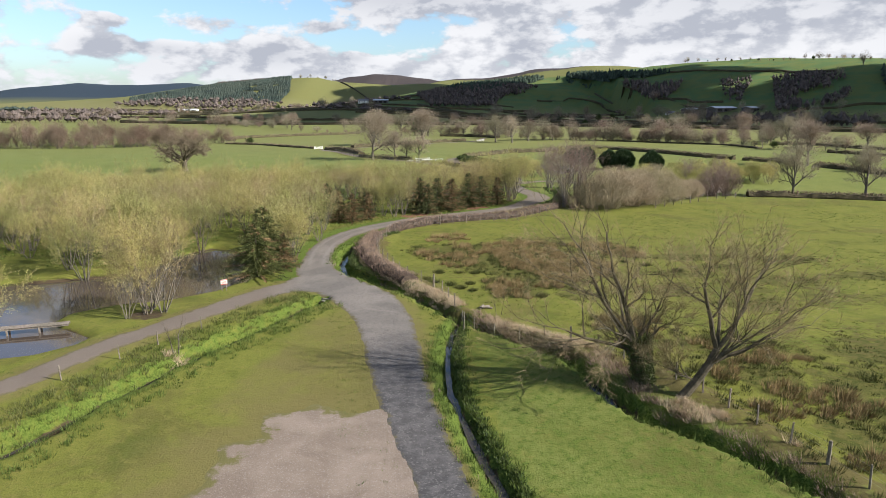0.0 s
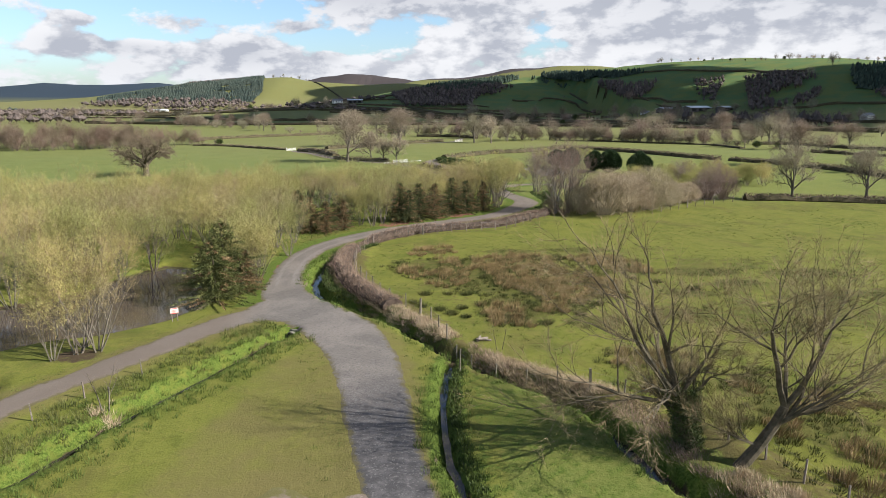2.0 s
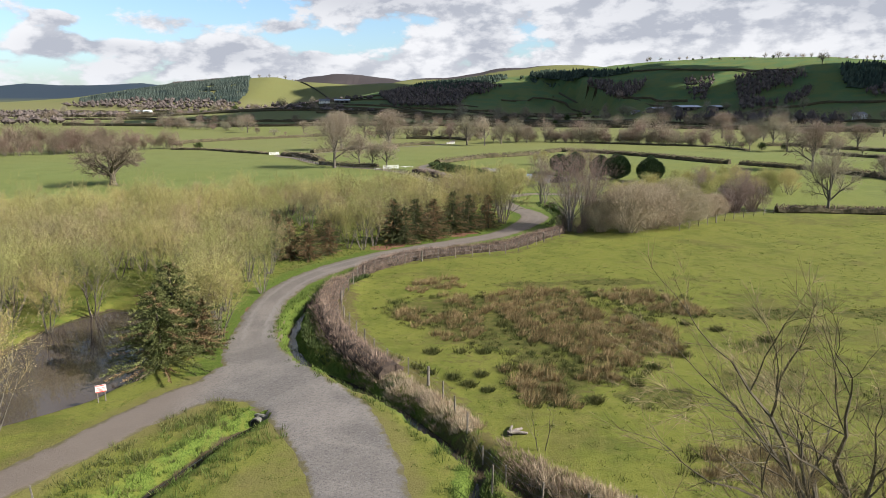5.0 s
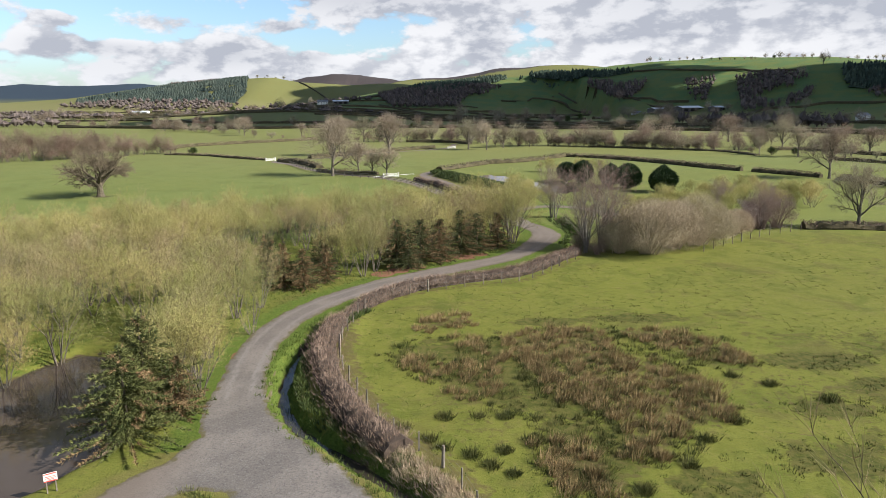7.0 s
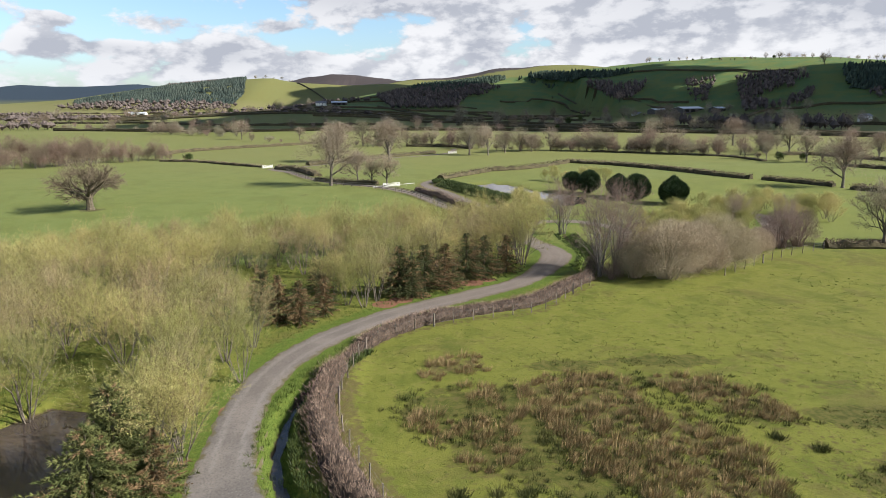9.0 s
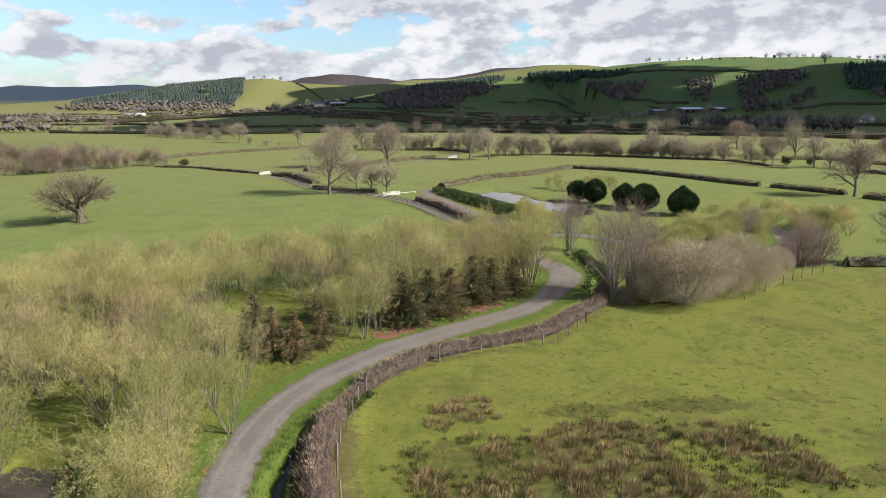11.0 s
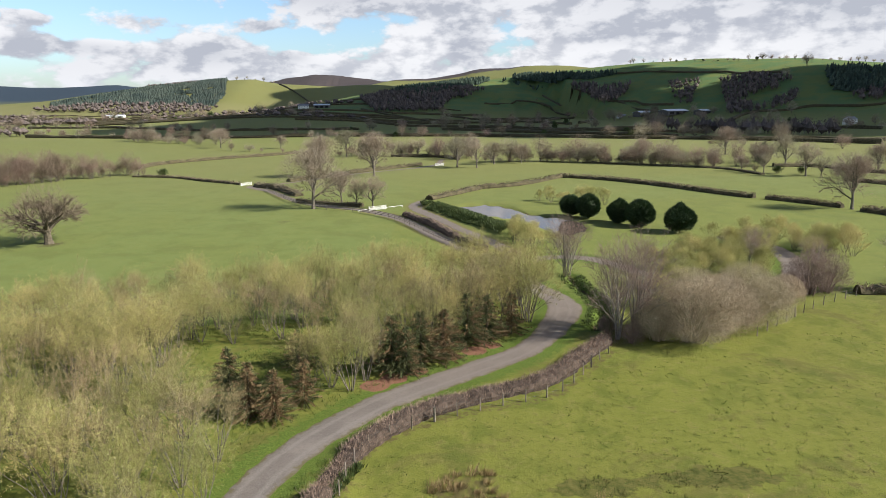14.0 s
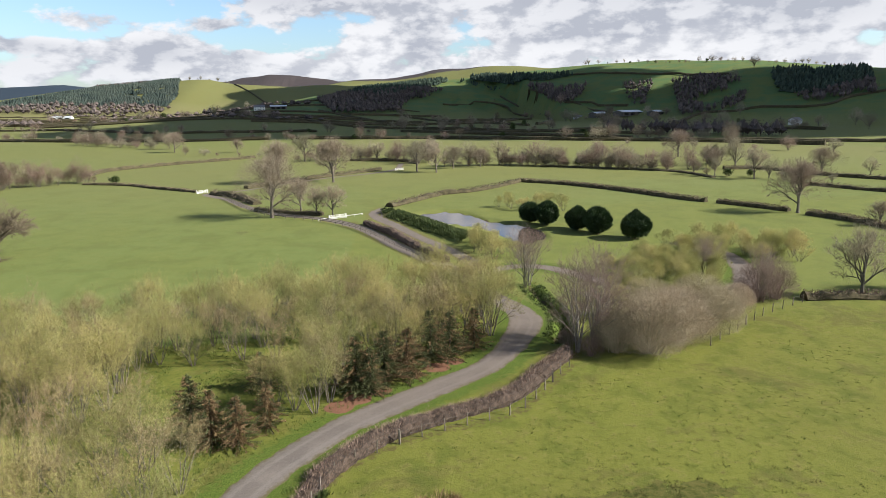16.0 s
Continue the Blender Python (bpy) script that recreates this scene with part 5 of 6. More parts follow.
def tree_row(pts, gap, size, wide=2.0, kinds=None, seed=1):
    rng = random.Random(seed)
    kinds = kinds or far_trees + far_bush + far_bush[:1] + far_ivy
    line = spline(pts, gap)
    at = [(p[0] + rng.uniform(-wide, wide), p[1] + rng.uniform(-wide, wide)) for p in line]
    for (x, y), z in zip(at, grounds(at)):
        w, h = rng.uniform(0.75, 1.3), rng.uniform(0.8, 1.2)
        ob = plant(rng.choice(kinds), x, y, size * rng.choice((0.45, 0.6, 0.8, 0.95, 1.1, 1.25)), z=z)
        ob.scale = (ob.scale[0] * w, ob.scale[1] * w, ob.scale[2] * h)


tree_row([(-195, 258), (-139, 262), (-124, 269), (-114, 284), (-98, 298)], 2.4, 0.85, 4.0, rust_wood, 2)
tree_row([(-200, 275), (-140, 282), (-118, 294)], 3.4, 1.0, 6.0, rust_wood, 3)
tree_row([(-195, 254), (-139, 258), (-124, 265), (-112, 281), (-97, 295)], 2.2, 0.62, 3.0, rust_wood, 51)
tree_row([(-200, 268), (-140, 274), (-120, 290)], 2.6, 0.85, 4.0, rust_wood, 52)
tree_row([(-96, 292), (-84, 286)], 3, 0.5, 1.5, rust_wood + far_ivy, 4)
tree_row([(-16, 366), (12, 358), (26, 344)], 3.0, 0.95, 2, seed=5)
tree_row([(-560, 760), (-420, 700), (-330, 690)], 14, 1.0, 12, None, 31)
tree_row([(-760, 1300), (-560, 1250), (-380, 1300), (-250, 1400)], 26, 1.3, 30, None, 32)
tree_row([(-640, 1000), (-480, 1120), (-300, 1240), (-160, 1300)], 26, 1.2, 40, None, 33)
tree_row([(-90, 560), (0, 545), (110, 520)], 13, 0.9, 6, None, 34)
tree_row([(36, 318), (60, 320), (78, 312), (96, 300), (112, 289)], 3.6, 0.9, 3, seed=6)
tree_row([(70, 314), (88, 306), (106, 292), (118, 282)], 3.6, 0.8, 2, far_bush, 7)
tree_row([(44, 320), (66, 319), (84, 309), (104, 295), (120, 284)], 2.6, 0.85, 2.5, far_bush, 61)
tree_row([(120, 290), (132, 286), (150, 300), (170, 330)], 5, 0.85, 4, seed=8)
tree_row([(28, 330), (34, 345), (30, 360)], 3.5, 1.0, 3, seed=41)
tree_row([(-40, 372), (-28, 366), (-12, 362)], 5, 0.8, 3, far_bush, 42)
tree_row([(126, 262), (140, 250), (150, 232)], 6, 0.7, 2, None, 43)
tree_row([(180, 250), (230, 230), (300, 210)], 9, 0.9, 5, None, 44)
tree_row([(-300, 640), (-240, 600), (-215, 596)], 9, 0.95, 8, far_bush, 9)
tree_row([(-182, 530), (-150, 500), (-114, 472)], 5.5, 1.0, 4, far_bush, 10)
tree_row([(-470, 900), (-300, 780), (-160, 690)], 16, 1.1, 10, None, 11)
tree_row([(-90, 420), (-50, 400), (-35, 390)], 9, 0.6, 3, far_bush, 12)
tree_row([(150, 480), (200, 470), (250, 452)], 10, 1.1, 6, None, 13)
tree_row([(170, 420), (230, 360), (300, 330)], 16, 0.9, 6, None, 14)
tree_row([(-100, 690), (40, 660), (150, 600)], 17, 1.1, 12, None, 15)
tree_row([(60, 700), (200, 640), (330, 560)], 17, 1.3, 16, None, 16)
tree_row([(-330, 1100), (-200, 950), (-60, 860)], 22, 1.3, 20, None, 17)


def far_hedge(pts, h, w, label, step=2.0, name="field_hedge", mat=None, group="field hedges"):
    """A field hedge: a trimmed bank of twigs with an uneven top."""
    line = spline(pts, step)
    z = height(line[:, 0], line[:, 1])
    rng = random.Random(int(abs(line[0, 0] * 7 + line[0, 1])))
    verts, faces = [], []
    n = 7
    for i, p in enumerate(line):
        t = line[min(i + 1, len(line) - 1)][:2] - line[max(i - 1, 0)][:2]
        t = t / np.linalg.norm(t)
        hh = h * rng.uniform(0.78, 1.18)
        for u, v in ((-0.5, -0.1), (-0.56, 0.45), (-0.4, 0.9), (0.0, 1.0), (0.4, 0.9), (0.56, 0.45), (0.5, -0.1)):
            o = u * w * rng.uniform(0.85, 1.15)
            verts.append((p[0] - t[1] * o, p[1] + t[0] * o, z[i] + v * hh + (rng.uniform(-0.08, 0.08) * h if v > 0 else 0) - (0.3 * h if v > 0.4 and step < 5 else 0)))
        if i:
            b = (i - 1) * n
            for s in range(n - 1):
                faces.append((b + s, b + s + 1, b + n + s + 1, b + n + s))
    faces += [tuple(range(n)), tuple(range(len(verts) - 1, len(verts) - n - 1, -1))]
    if step > 5:
        return tagged(link(name, verts, faces, mat or HEDGE_FAR, flat=True), label, "hedge", group)
    top = tagged(new(name), label, "hedge", group)
    link("hedge_core", verts, faces, HEDGE_FAR, top, True)
    g = Geo()
    for i in range(1, len(line)):
        t = line[i][:2] - line[i - 1][:2]
        ln = np.linalg.norm(t)
        for _ in range(int((70 if step < 1.5 else 30) * ln)):
            s, o = rng.random(), rng.gauss(0, 0.3) * w / max(1e-6, ln)
            q = Vector((line[i - 1][0] + t[0] * s - t[1] * o, line[i - 1][1] + t[1] * s + t[0] * o, z[i] + h * rng.uniform(0.1, 0.85)))
            g.blade(q, Vector((rng.uniform(-0.7, 0.7), rng.uniform(-0.7, 0.7), rng.uniform(0.3, 1))).normalized() * 0.45 * h * rng.uniform(0.5, 1.2), 0.10)
    c = tagged(new("hedge_coat", g.mesh("hedge_coat", TWIG_BROWN)), kind="stuff")
    c.parent = top
    return top


LOW_H = "dark trimmed hedge between green fields"
far_hedge([(23, 234), (36.8, 241), (54.6, 260)], 1.6, 1.6, LOW_H)
far_hedge([(54.6, 260), (66.8, 249.3), (78.3, 231), (86.6, 212.2), (90.8, 205)], 1.5, 1.5, LOW_H, 1.2)
far_hedge([(92.9, 203), (99, 193), (102, 187)], 1.4, 1.5, LOW_H, 1.2)
far_hedge([(103, 182), (106.7, 172), (107.5, 160), (108, 140)], 1.6, 1.6, LOW_H, 1.2)
far_hedge([(7, 214), (15, 224), (23, 234)], 1.5, 2.2, LOW_H)
far_hedge([(57, 121.6), (65, 120.6), (78, 117), (100, 110), (135, 100)], 1.3, 1.5, LOW_H, 1.2)
far_hedge([(-103, 316), (-101, 335), (-84, 358), (-62, 378), (-50, 392)], 1.6, 2.0, LOW_H)
far_hedge([(-94, 286), (-78, 280), (-64.6, 268), (-50, 256)], 1.1, 1.3, LOW_H)
far_hedge([(-36, 262), (-14, 288), (10, 312)], 1.6, 2.0, LOW_H)
far_hedge([(-44, 250), (-36, 242), (-28, 226)], 1.8, 2.4, LOW_H)
far_hedge([(-27, 215), (-18, 209), (-10, 204.5)], 1.4, 1.8, LOW_H)
far_hedge([(141.8, 281), (156, 277), (163, 255), (174, 238), (200, 215)], 1.7, 2.0, LOW_H)
far_hedge([(137.8, 235.6), (144.4, 223.8), (150.7, 211.8), (170, 190)], 1.5, 1.8, LOW_H)
far_hedge([(77, 310), (104, 291), (120, 276), (123, 256)], 0.9, 1.8, LOW_H)
far_hedge([(-1.5, 359), (19.5, 353), (28, 336)], 1.8, 2.0, LOW_H)
for k, pts in enumerate([[(-160, 700), (-90, 705), (-30, 690)], [(-110, 840), (40, 830), (90, 820)], [(-200, 900), (-80, 860)], [(90, 640), (150, 610), (240, 640)], [(150, 480), (210, 455), (270, 432), (330, 395)],
                         [(-500, 1060), (-330, 1100), (-220, 1200)], [(-420, 860), (-290, 790), (-180, 700)], [(-300, 620), (-160, 560), (-60, 560)], [(-40, 560), (80, 530), (150, 480)]]):
    far_hedge(pts, 2.4, 3.0, LOW_H, 9)
for pts in ([(84, 1013), (154, 893), (199, 761)], [(7, 776), (114, 674), (243, 537)], [(49, 655), (118, 575), (198, 489)], [(284, 1252), (329, 962), (363, 854)], [(200, 459), (243, 428), (273, 392)],
            [(-39, 1038), (51, 885)], [(297, 670), (362, 617), (399, 553)], [(-465, 1639), (-280, 1390), (-116, 1144)], [(-365, 1224), (-94, 920), (7, 795)]):
    far_hedge(pts, 2.6, 3.2, LOW_H, 9)

def wood(name, poly, gap, h, mat, label, conifer_like, seed):
    """A far wood as one mass: a ragged crown for each tree."""
    rng = random.Random(seed)
    pts = scatter(poly, gap, seed, jitter=0.6)
    pts = patchy(pts, gap * 5, 0.22 if conifer_like else 0.16, seed)
    verts, faces = [], []
    for (x, y), z in zip(pts, grounds(pts)):
        hh, r = h * rng.uniform(0.7, 1.2), gap * rng.uniform(0.5, 0.85)
        if conifer_like:
            for k in range(3):
                z0, z1, rr = z + hh * (0.08 + 0.27 * k), z + hh * (0.5 + 0.25 * k), r * (1 - 0.27 * k)
                b = len(verts)
                n = 6
                a0 = rng.uniform(0, 6)
                for s in range(n):
                    q = rr * rng.uniform(0.75, 1.2)
                    verts.append((x + q * math.cos(a0 + s * 6.283 / n), y + q * math.sin(a0 + s * 6.283 / n), z0 + rng.uniform(-0.06, 0.06) * hh))
                verts.append((x, y, z1))
                faces += [(b + s, b + (s + 1) % n, b + n) for s in range(n)]
        else:
            for k in range(44):
                d = rand_dir()
                s = rng.uniform(0.5, 1.0)
                c = Vector((x + d.x * r * s * 1.25, y + d.y * r * s * 1.25, z + hh * (0.58 + 0.46 * d.z * s)))
                u, v = rand_dir() * rng.uniform(0.4, 1.0), rand_dir() * rng.uniform(0.3, 0.8)
                b = len(verts)
                verts += [c - u, c + v, c + u]
                faces.append((b, b + 1, b + 2))
            b = len(verts)
            for s in range(6):
                q = r * rng.uniform(0.35, 0.6)
                verts.append((x + q * math.cos(s * 1.047), y + q * math.sin(s * 1.047), z + hh * rng.uniform(0.4, 0.6)))
            verts += [(x, y, z + hh * 0.9), (x, y, z + hh * 0.1)]
            faces += [(b + s, b + (s + 1) % 6, b + 6) for s in range(6)] + [(b + (s + 1) % 6, b + s, b + 7) for s in range(6)]
            b = len(verts)
            verts += [(x - 0.25, y, z), (x + 0.25, y, z), (x, y, z + hh * 0.7)]
            faces.append((b, b + 1, b + 2))
    return tagged(link(name, verts, faces, mat, flat=True), label, "wood", kind="stuff")


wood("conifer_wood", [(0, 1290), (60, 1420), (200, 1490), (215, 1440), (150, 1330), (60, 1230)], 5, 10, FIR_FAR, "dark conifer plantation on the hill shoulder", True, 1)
wood("bare_wood", [(-50, 1250), (0, 1290), (150, 1320), (185, 1290), (110, 1200), (76, 1080), (-18, 1000)], 8, 11, WOOD_FAR, "dark bare wood on the lower slope", False, 2)
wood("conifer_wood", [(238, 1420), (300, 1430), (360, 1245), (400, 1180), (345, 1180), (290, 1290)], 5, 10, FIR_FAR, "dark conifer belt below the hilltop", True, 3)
wood("bare_wood", [(300, 1150), (333, 1110), (318, 990), (296, 1000)], 7, 13, WOOD_FAR, "bare copse on the hillside", False, 4)
wood("bare_wood", [(335, 1080), (378, 1062), (332, 980), (305, 985)], 7, 12, WOOD_FAR, "bare copse on the hillside", False, 5)
wood("bare_wood", [(484, 990), (525, 982), (545, 905), (519, 844), (466, 800), (402, 805)], 7.5, 11, WOOD_FAR, "large bare wood on the hillside", False, 6)
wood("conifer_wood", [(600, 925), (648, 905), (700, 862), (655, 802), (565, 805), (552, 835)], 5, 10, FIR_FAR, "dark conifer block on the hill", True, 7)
wood("bare_wood", [(550, 806), (650, 796), (604, 735), (548, 772)], 7.5, 11, WOOD_FAR, "bare wood below the conifers", False, 8)
wood("conifer_wood", [(-930, 1990), (-850, 2080), (-751, 2150), (-600, 2240), (-500, 2230), (-432, 1890), (-430, 1760), (-560, 1800), (-702, 1850), (-880, 1890)], 7, 9, MIXED_FAR, "mixed conifer forest on the far hillside", True, 9)
wood("bare_wood", [(-1500, 1500), (-1100, 1640), (-900, 1560), (-1300, 1400)], 20, 12, MIXED_FAR, "scrubby woods far down the valley", False, 15)
wood("bare_wood", [(-760, 2170), (-620, 2250), (-560, 2250), (-600, 2160)], 13, 11, WOOD_FAR, "bare wood on the far hill crest", False, 16)
wood("bare_wood", [(-930, 1880), (-702, 1860), (-540, 1790), (-420, 1740), (-420, 1660), (-560, 1660), (-850, 1790)], 17, 14, WOOD_FAR, "bare wood at the foot of the far hill", False, 10)
wood("bare_wood", [(425, 1040), (440, 998), (465, 1015), (402, 905), (386, 915)], 8, 9, WOOD_FAR, "scrub in a hillside gully", False, 11)
wood("bare_wood", [(255, 520), (300, 480), (330, 500), (280, 560), (215, 590)], 9, 12, WOOD_FAR, "bare wood at the foot of the hill", False, 12)
wood("bare_wood", [(-700, 900), (-420, 1000), (-380, 960), (-600, 800)], 16, 10, WOOD_FAR, "bare hedgerow scrub far down the valley", False, 13)
wood("bare_wood", [(-600, 620), (-330, 660), (-300, 640), (-560, 560)], 11, 9, WOOD_FAR, "bare thicket on the valley floor", False, 14)
strip_rng = random.Random(77)
for k in range(16):
    x, y = strip_rng.uniform(-1000, -120), 880 + 55 * k
    x *= y / 1500
    ln = strip_rng.uniform(90, 260)
    wood("hedgerow_trees", [(x, y), (x + ln, y - 0.15 * ln), (x + ln, y - 0.15 * ln + 16), (x, y + 16)], 13, strip_rng.uniform(5, 11), WOOD_FAR, "row of bare hedgerow trees down the valley", False, 40 + k)
    far_hedge([(x - 200, y + 40), (x, y + 4), (x + ln + 160, y - 0.15 * ln - 20)], 2.6, 4.0, LOW_H, 14)
for k, pts in enumerate([[(167, 1189), (254, 1191), (304, 1085)], [(133, 963), (273, 1008)], [(317, 985), (382, 914)], [(394, 1186), (454, 1107), (495, 1048), (560, 960)],
                         [(304, 682), (416, 796), (461, 786), (496, 784), (544, 740), (581, 752), (624, 744)], [(6, 992), (144, 1056)], [(250, 1000), (200, 900), (120, 830)],
                         [(304, 1085), (296, 1000), (270, 900), (220, 800)], [(-325, 2143), (-220, 1900), (-100, 1600)]]):
    far_hedge(pts, 3.0, 3.6, "dark hedge climbing the hillside", 10, name="hill_hedge", group="hill hedges")
tree_row([(560, 1190), (600, 1130), (640, 1080), (690, 990), (730, 900)], 11, 0.9, 4, None, 21)
tree_row([(470, 1330), (520, 1260), (555, 1200)], 17, 0.8, 4, None, 22)
tree_row([(230, 1177), (330, 950), (440, 774)], 60, 1.2, 40, None, 23)
tree_row([(211, 583), (300, 540), (394, 560), (470, 620)], 26, 1.2, 25, None, 24)
tree_row([(260, 860), (300, 880), (340, 850), (400, 830)], 13, 1.2, 14, None, 25)
tree_row([(500, 960), (560, 930), (620, 960)], 36, 1.3, 20, None, 26)
tree_row([(-480, 2260), (-410, 2230), (-330, 2230)], 20, 0.9, 8, None, 27)
tree_row([(84, 1013), (154, 893), (199, 761)], 26, 1.1, 12, None, 71)
tree_row([(20, 760), (114, 674), (230, 545)], 24, 1.1, 8, None, 72)
tree_row([(297, 670), (362, 617), (399, 553)], 18, 1.2, 10, None, 73)
tree_row([(250, 640), (330, 720), (420, 690)], 22, 1.3, 20, None, 74)
tree_row([(-194, 552), (-152, 536), (-117, 540)], 4.0, 0.95, 4, rust_wood + far_bush, 75)
for t in far_trees + far_bush + far_ivy + rust_wood:
    drop(t)


# ---- farms ----
def box(bm, cx, cy, cz, sx, sy, sz, bevel=0.0):
    r = bmesh.ops.create_cube(bm, size=1.0, matrix=Matrix.Translation((cx, cy, cz)) @ Matrix.Diagonal((sx, sy, sz, 1)))
    if bevel:
        bmesh.ops.bevel(bm, geom=list({e for v in r["verts"] for e in v.link_edges}), offset=bevel, segments=2, affect="EDGES")


def part(name, bm, mat, parent, label=""):
    me = bpy.data.meshes.new(name)
    bm.to_mesh(me)
    bm.free()
    me.materials.append(mat)
    ob = new(name, me)
    ob.parent = parent
    if label:
        ob["label"] = label
    return ob


def gable(bm, sx, sy, z0, rise, over=0.3):
    """A pitched roof with its ridge along x."""
    x, y = sx / 2 + over, sy / 2 + over
    v = [bm.verts.new(p) for p in ((-x, -y, z0), (x, -y, z0), (x, y, z0), (-x, y, z0), (-x, 0, z0 + rise), (x, 0, z0 + rise))]
    w = [bm.verts.new((p.co.x, p.co.y, p.co.z - 0.2)) for p in v]
    for q in ((0, 1, 5, 4), (2, 3, 4, 5)):
        bm.faces.new([v[i] for i in q])
        bm.faces.new([w[i] for i in reversed(q)])
    for a, b in ((0, 1), (1, 5), (5, 2), (2, 3), (3, 4), (4, 0)):
        bm.faces.new([v[a], w[a], w[b], v[b]])


def building(name, x, y, turn, sx, sy, wall_h, rise, wall_m, roof_m, label, windows=0):
    z = ground_at(x, y)
    top = tagged(new(name), label, "building", "far farm buildings")
    top.matrix_basis = pose(x, y, z, 0, 0, turn)
    bm = bmesh.new()
    box(bm, 0, 0, wall_h / 2 - 0.6, sx, sy, wall_h + 1.2)
    vs = [bm.verts.new(p) for s in (-1, 1) for p in ((s * sx / 2, -sy / 2, wall_h), (s * sx / 2, sy / 2, wall_h), (s * sx / 2, 0, wall_h + rise * 0.93))]
    bm.faces.new(vs[:3])
    bm.faces.new(vs[3:])
    part("wall", bm, wall_m, top)
    bm = bmesh.new()
    gable(bm, sx, sy, wall_h + 0.1, rise)
    part("roof", bm, roof_m, top)
    if windows:
        bm = bmesh.new()
        box(bm, -sx * 0.4, 0, wall_h + rise + 0.2, 0.9, 0.7, 1.4, 0.04)
        part("chimney", bm, CONCRETE, top)
        for s in range(windows):
            for zz in ((1.4, 3.9) if wall_h > 4.5 else (1.4,)):
                bm = bmesh.new()
                box(bm, (s + 0.5) / windows * sx - sx / 2, -sy / 2 - 0.02, zz, 1.1, 0.12, 1.3)
                part("window", bm, GLASS, top)
        bm = bmesh.new()
        box(bm, sx * 0.02, -sy / 2 - 0.03, 1.0, 1.0, 0.1, 2.0)
        part("door", bm, CLADDING, top)
    else:
        # flat near-black panels stand in for the shade of open bays
        for s in range(3):
            bm = bmesh.new()
            box(bm, (s - 1) * sx / 3.2, -sy / 2 - 0.05, wall_h * 0.42, sx * 0.2, 0.12, wall_h * 0.8)
            part("bay_opening", bm, DARK, top)
    return top


building("farmhouse", 306, 897, 30, 13, 7, 5.2, 2.6, WHITE, SLATE, "white rendered farmhouse with a slate roof", 4)
building("barn", 327, 880, 30, 24, 13, 4.2, 2.0, CLADDING, SHEET, "long farm shed with a pale sheet roof")
building("barn", 358, 858, 30, 42, 15, 4.2, 2.2, CLADDING, SHEET, "long farm shed with a pale sheet roof")
building("barn", 385, 836, 30, 18, 12, 4.0, 1.8, CLADDING, SHEET, "farm shed with a pale sheet roof")
building("farmhouse", 446, 655, 30, 15, 7, 4.8, 2.4, WHITE, SLATE, "long white cottage under the hill", 5)
building("farmhouse", -127, 1068, 5, 16, 8, 5.0, 2.6, WHITE, SLATE, "white farmhouse below the far woods", 4)
building("barn", -100, 1075, 0, 24, 11, 4.0, 2.0, CLADDING, SHEET, "farm shed beside the far farmhouse")
building("barn", -560, 1470, 0, 40, 14, 5.0, 2.4, WHITE, SHEET, "pale shed far down the valley")

# ---- clouds outside the view that shade the hill ----
def cloud(x, y, z, sx, sy, seed):
    bm = bmesh.new()
    bmesh.ops.create_icosphere(bm, subdivisions=5, radius=1.0)
    for v in bm.verts:
        n = v.co.normalized()
        d = 1 + 0.32 * noise.noise(n * 2.2 + Vector((seed, 0, 0))) + 0.16 * noise.noise(n * 5 + Vector((0, seed, 0)))
        v.co = Vector((n.x * sx * d, n.y * sy * d, n.z * 90 * d if n.z > 0 else n.z * 25))
    bmesh.ops.translate(bm, verts=bm.verts, vec=(x, y, z))
    me = bpy.data.meshes.new("cloud")
    bm.to_mesh(me)
    bm.free()
    me.materials.append(CLOUD)
    return tagged(new("cloud", me), "white fair-weather cumulus cloud with a flat grey base", "cloud", "clouds over the hill")


def shade_cloud(gx, gy, sx, sy, seed, alt=850.0):
    """A cloud whose shadow falls on the ground round gx, gy."""
    k = (alt - 40) / sun_dir.z
    return cloud(gx + sun_dir.x * k, gy + sun_dir.y * k, alt, sx, sy, seed)


shade_cloud(140, 760, 300, 240, 1.0)
shade_cloud(430, 700, 300, 260, 4.0)
shade_cloud(450, 850, 230, 130, 5.5)
shade_cloud(130, 1120, 290, 210, 7.0)
shade_cloud(10, 1960, 270, 400, 9.0)


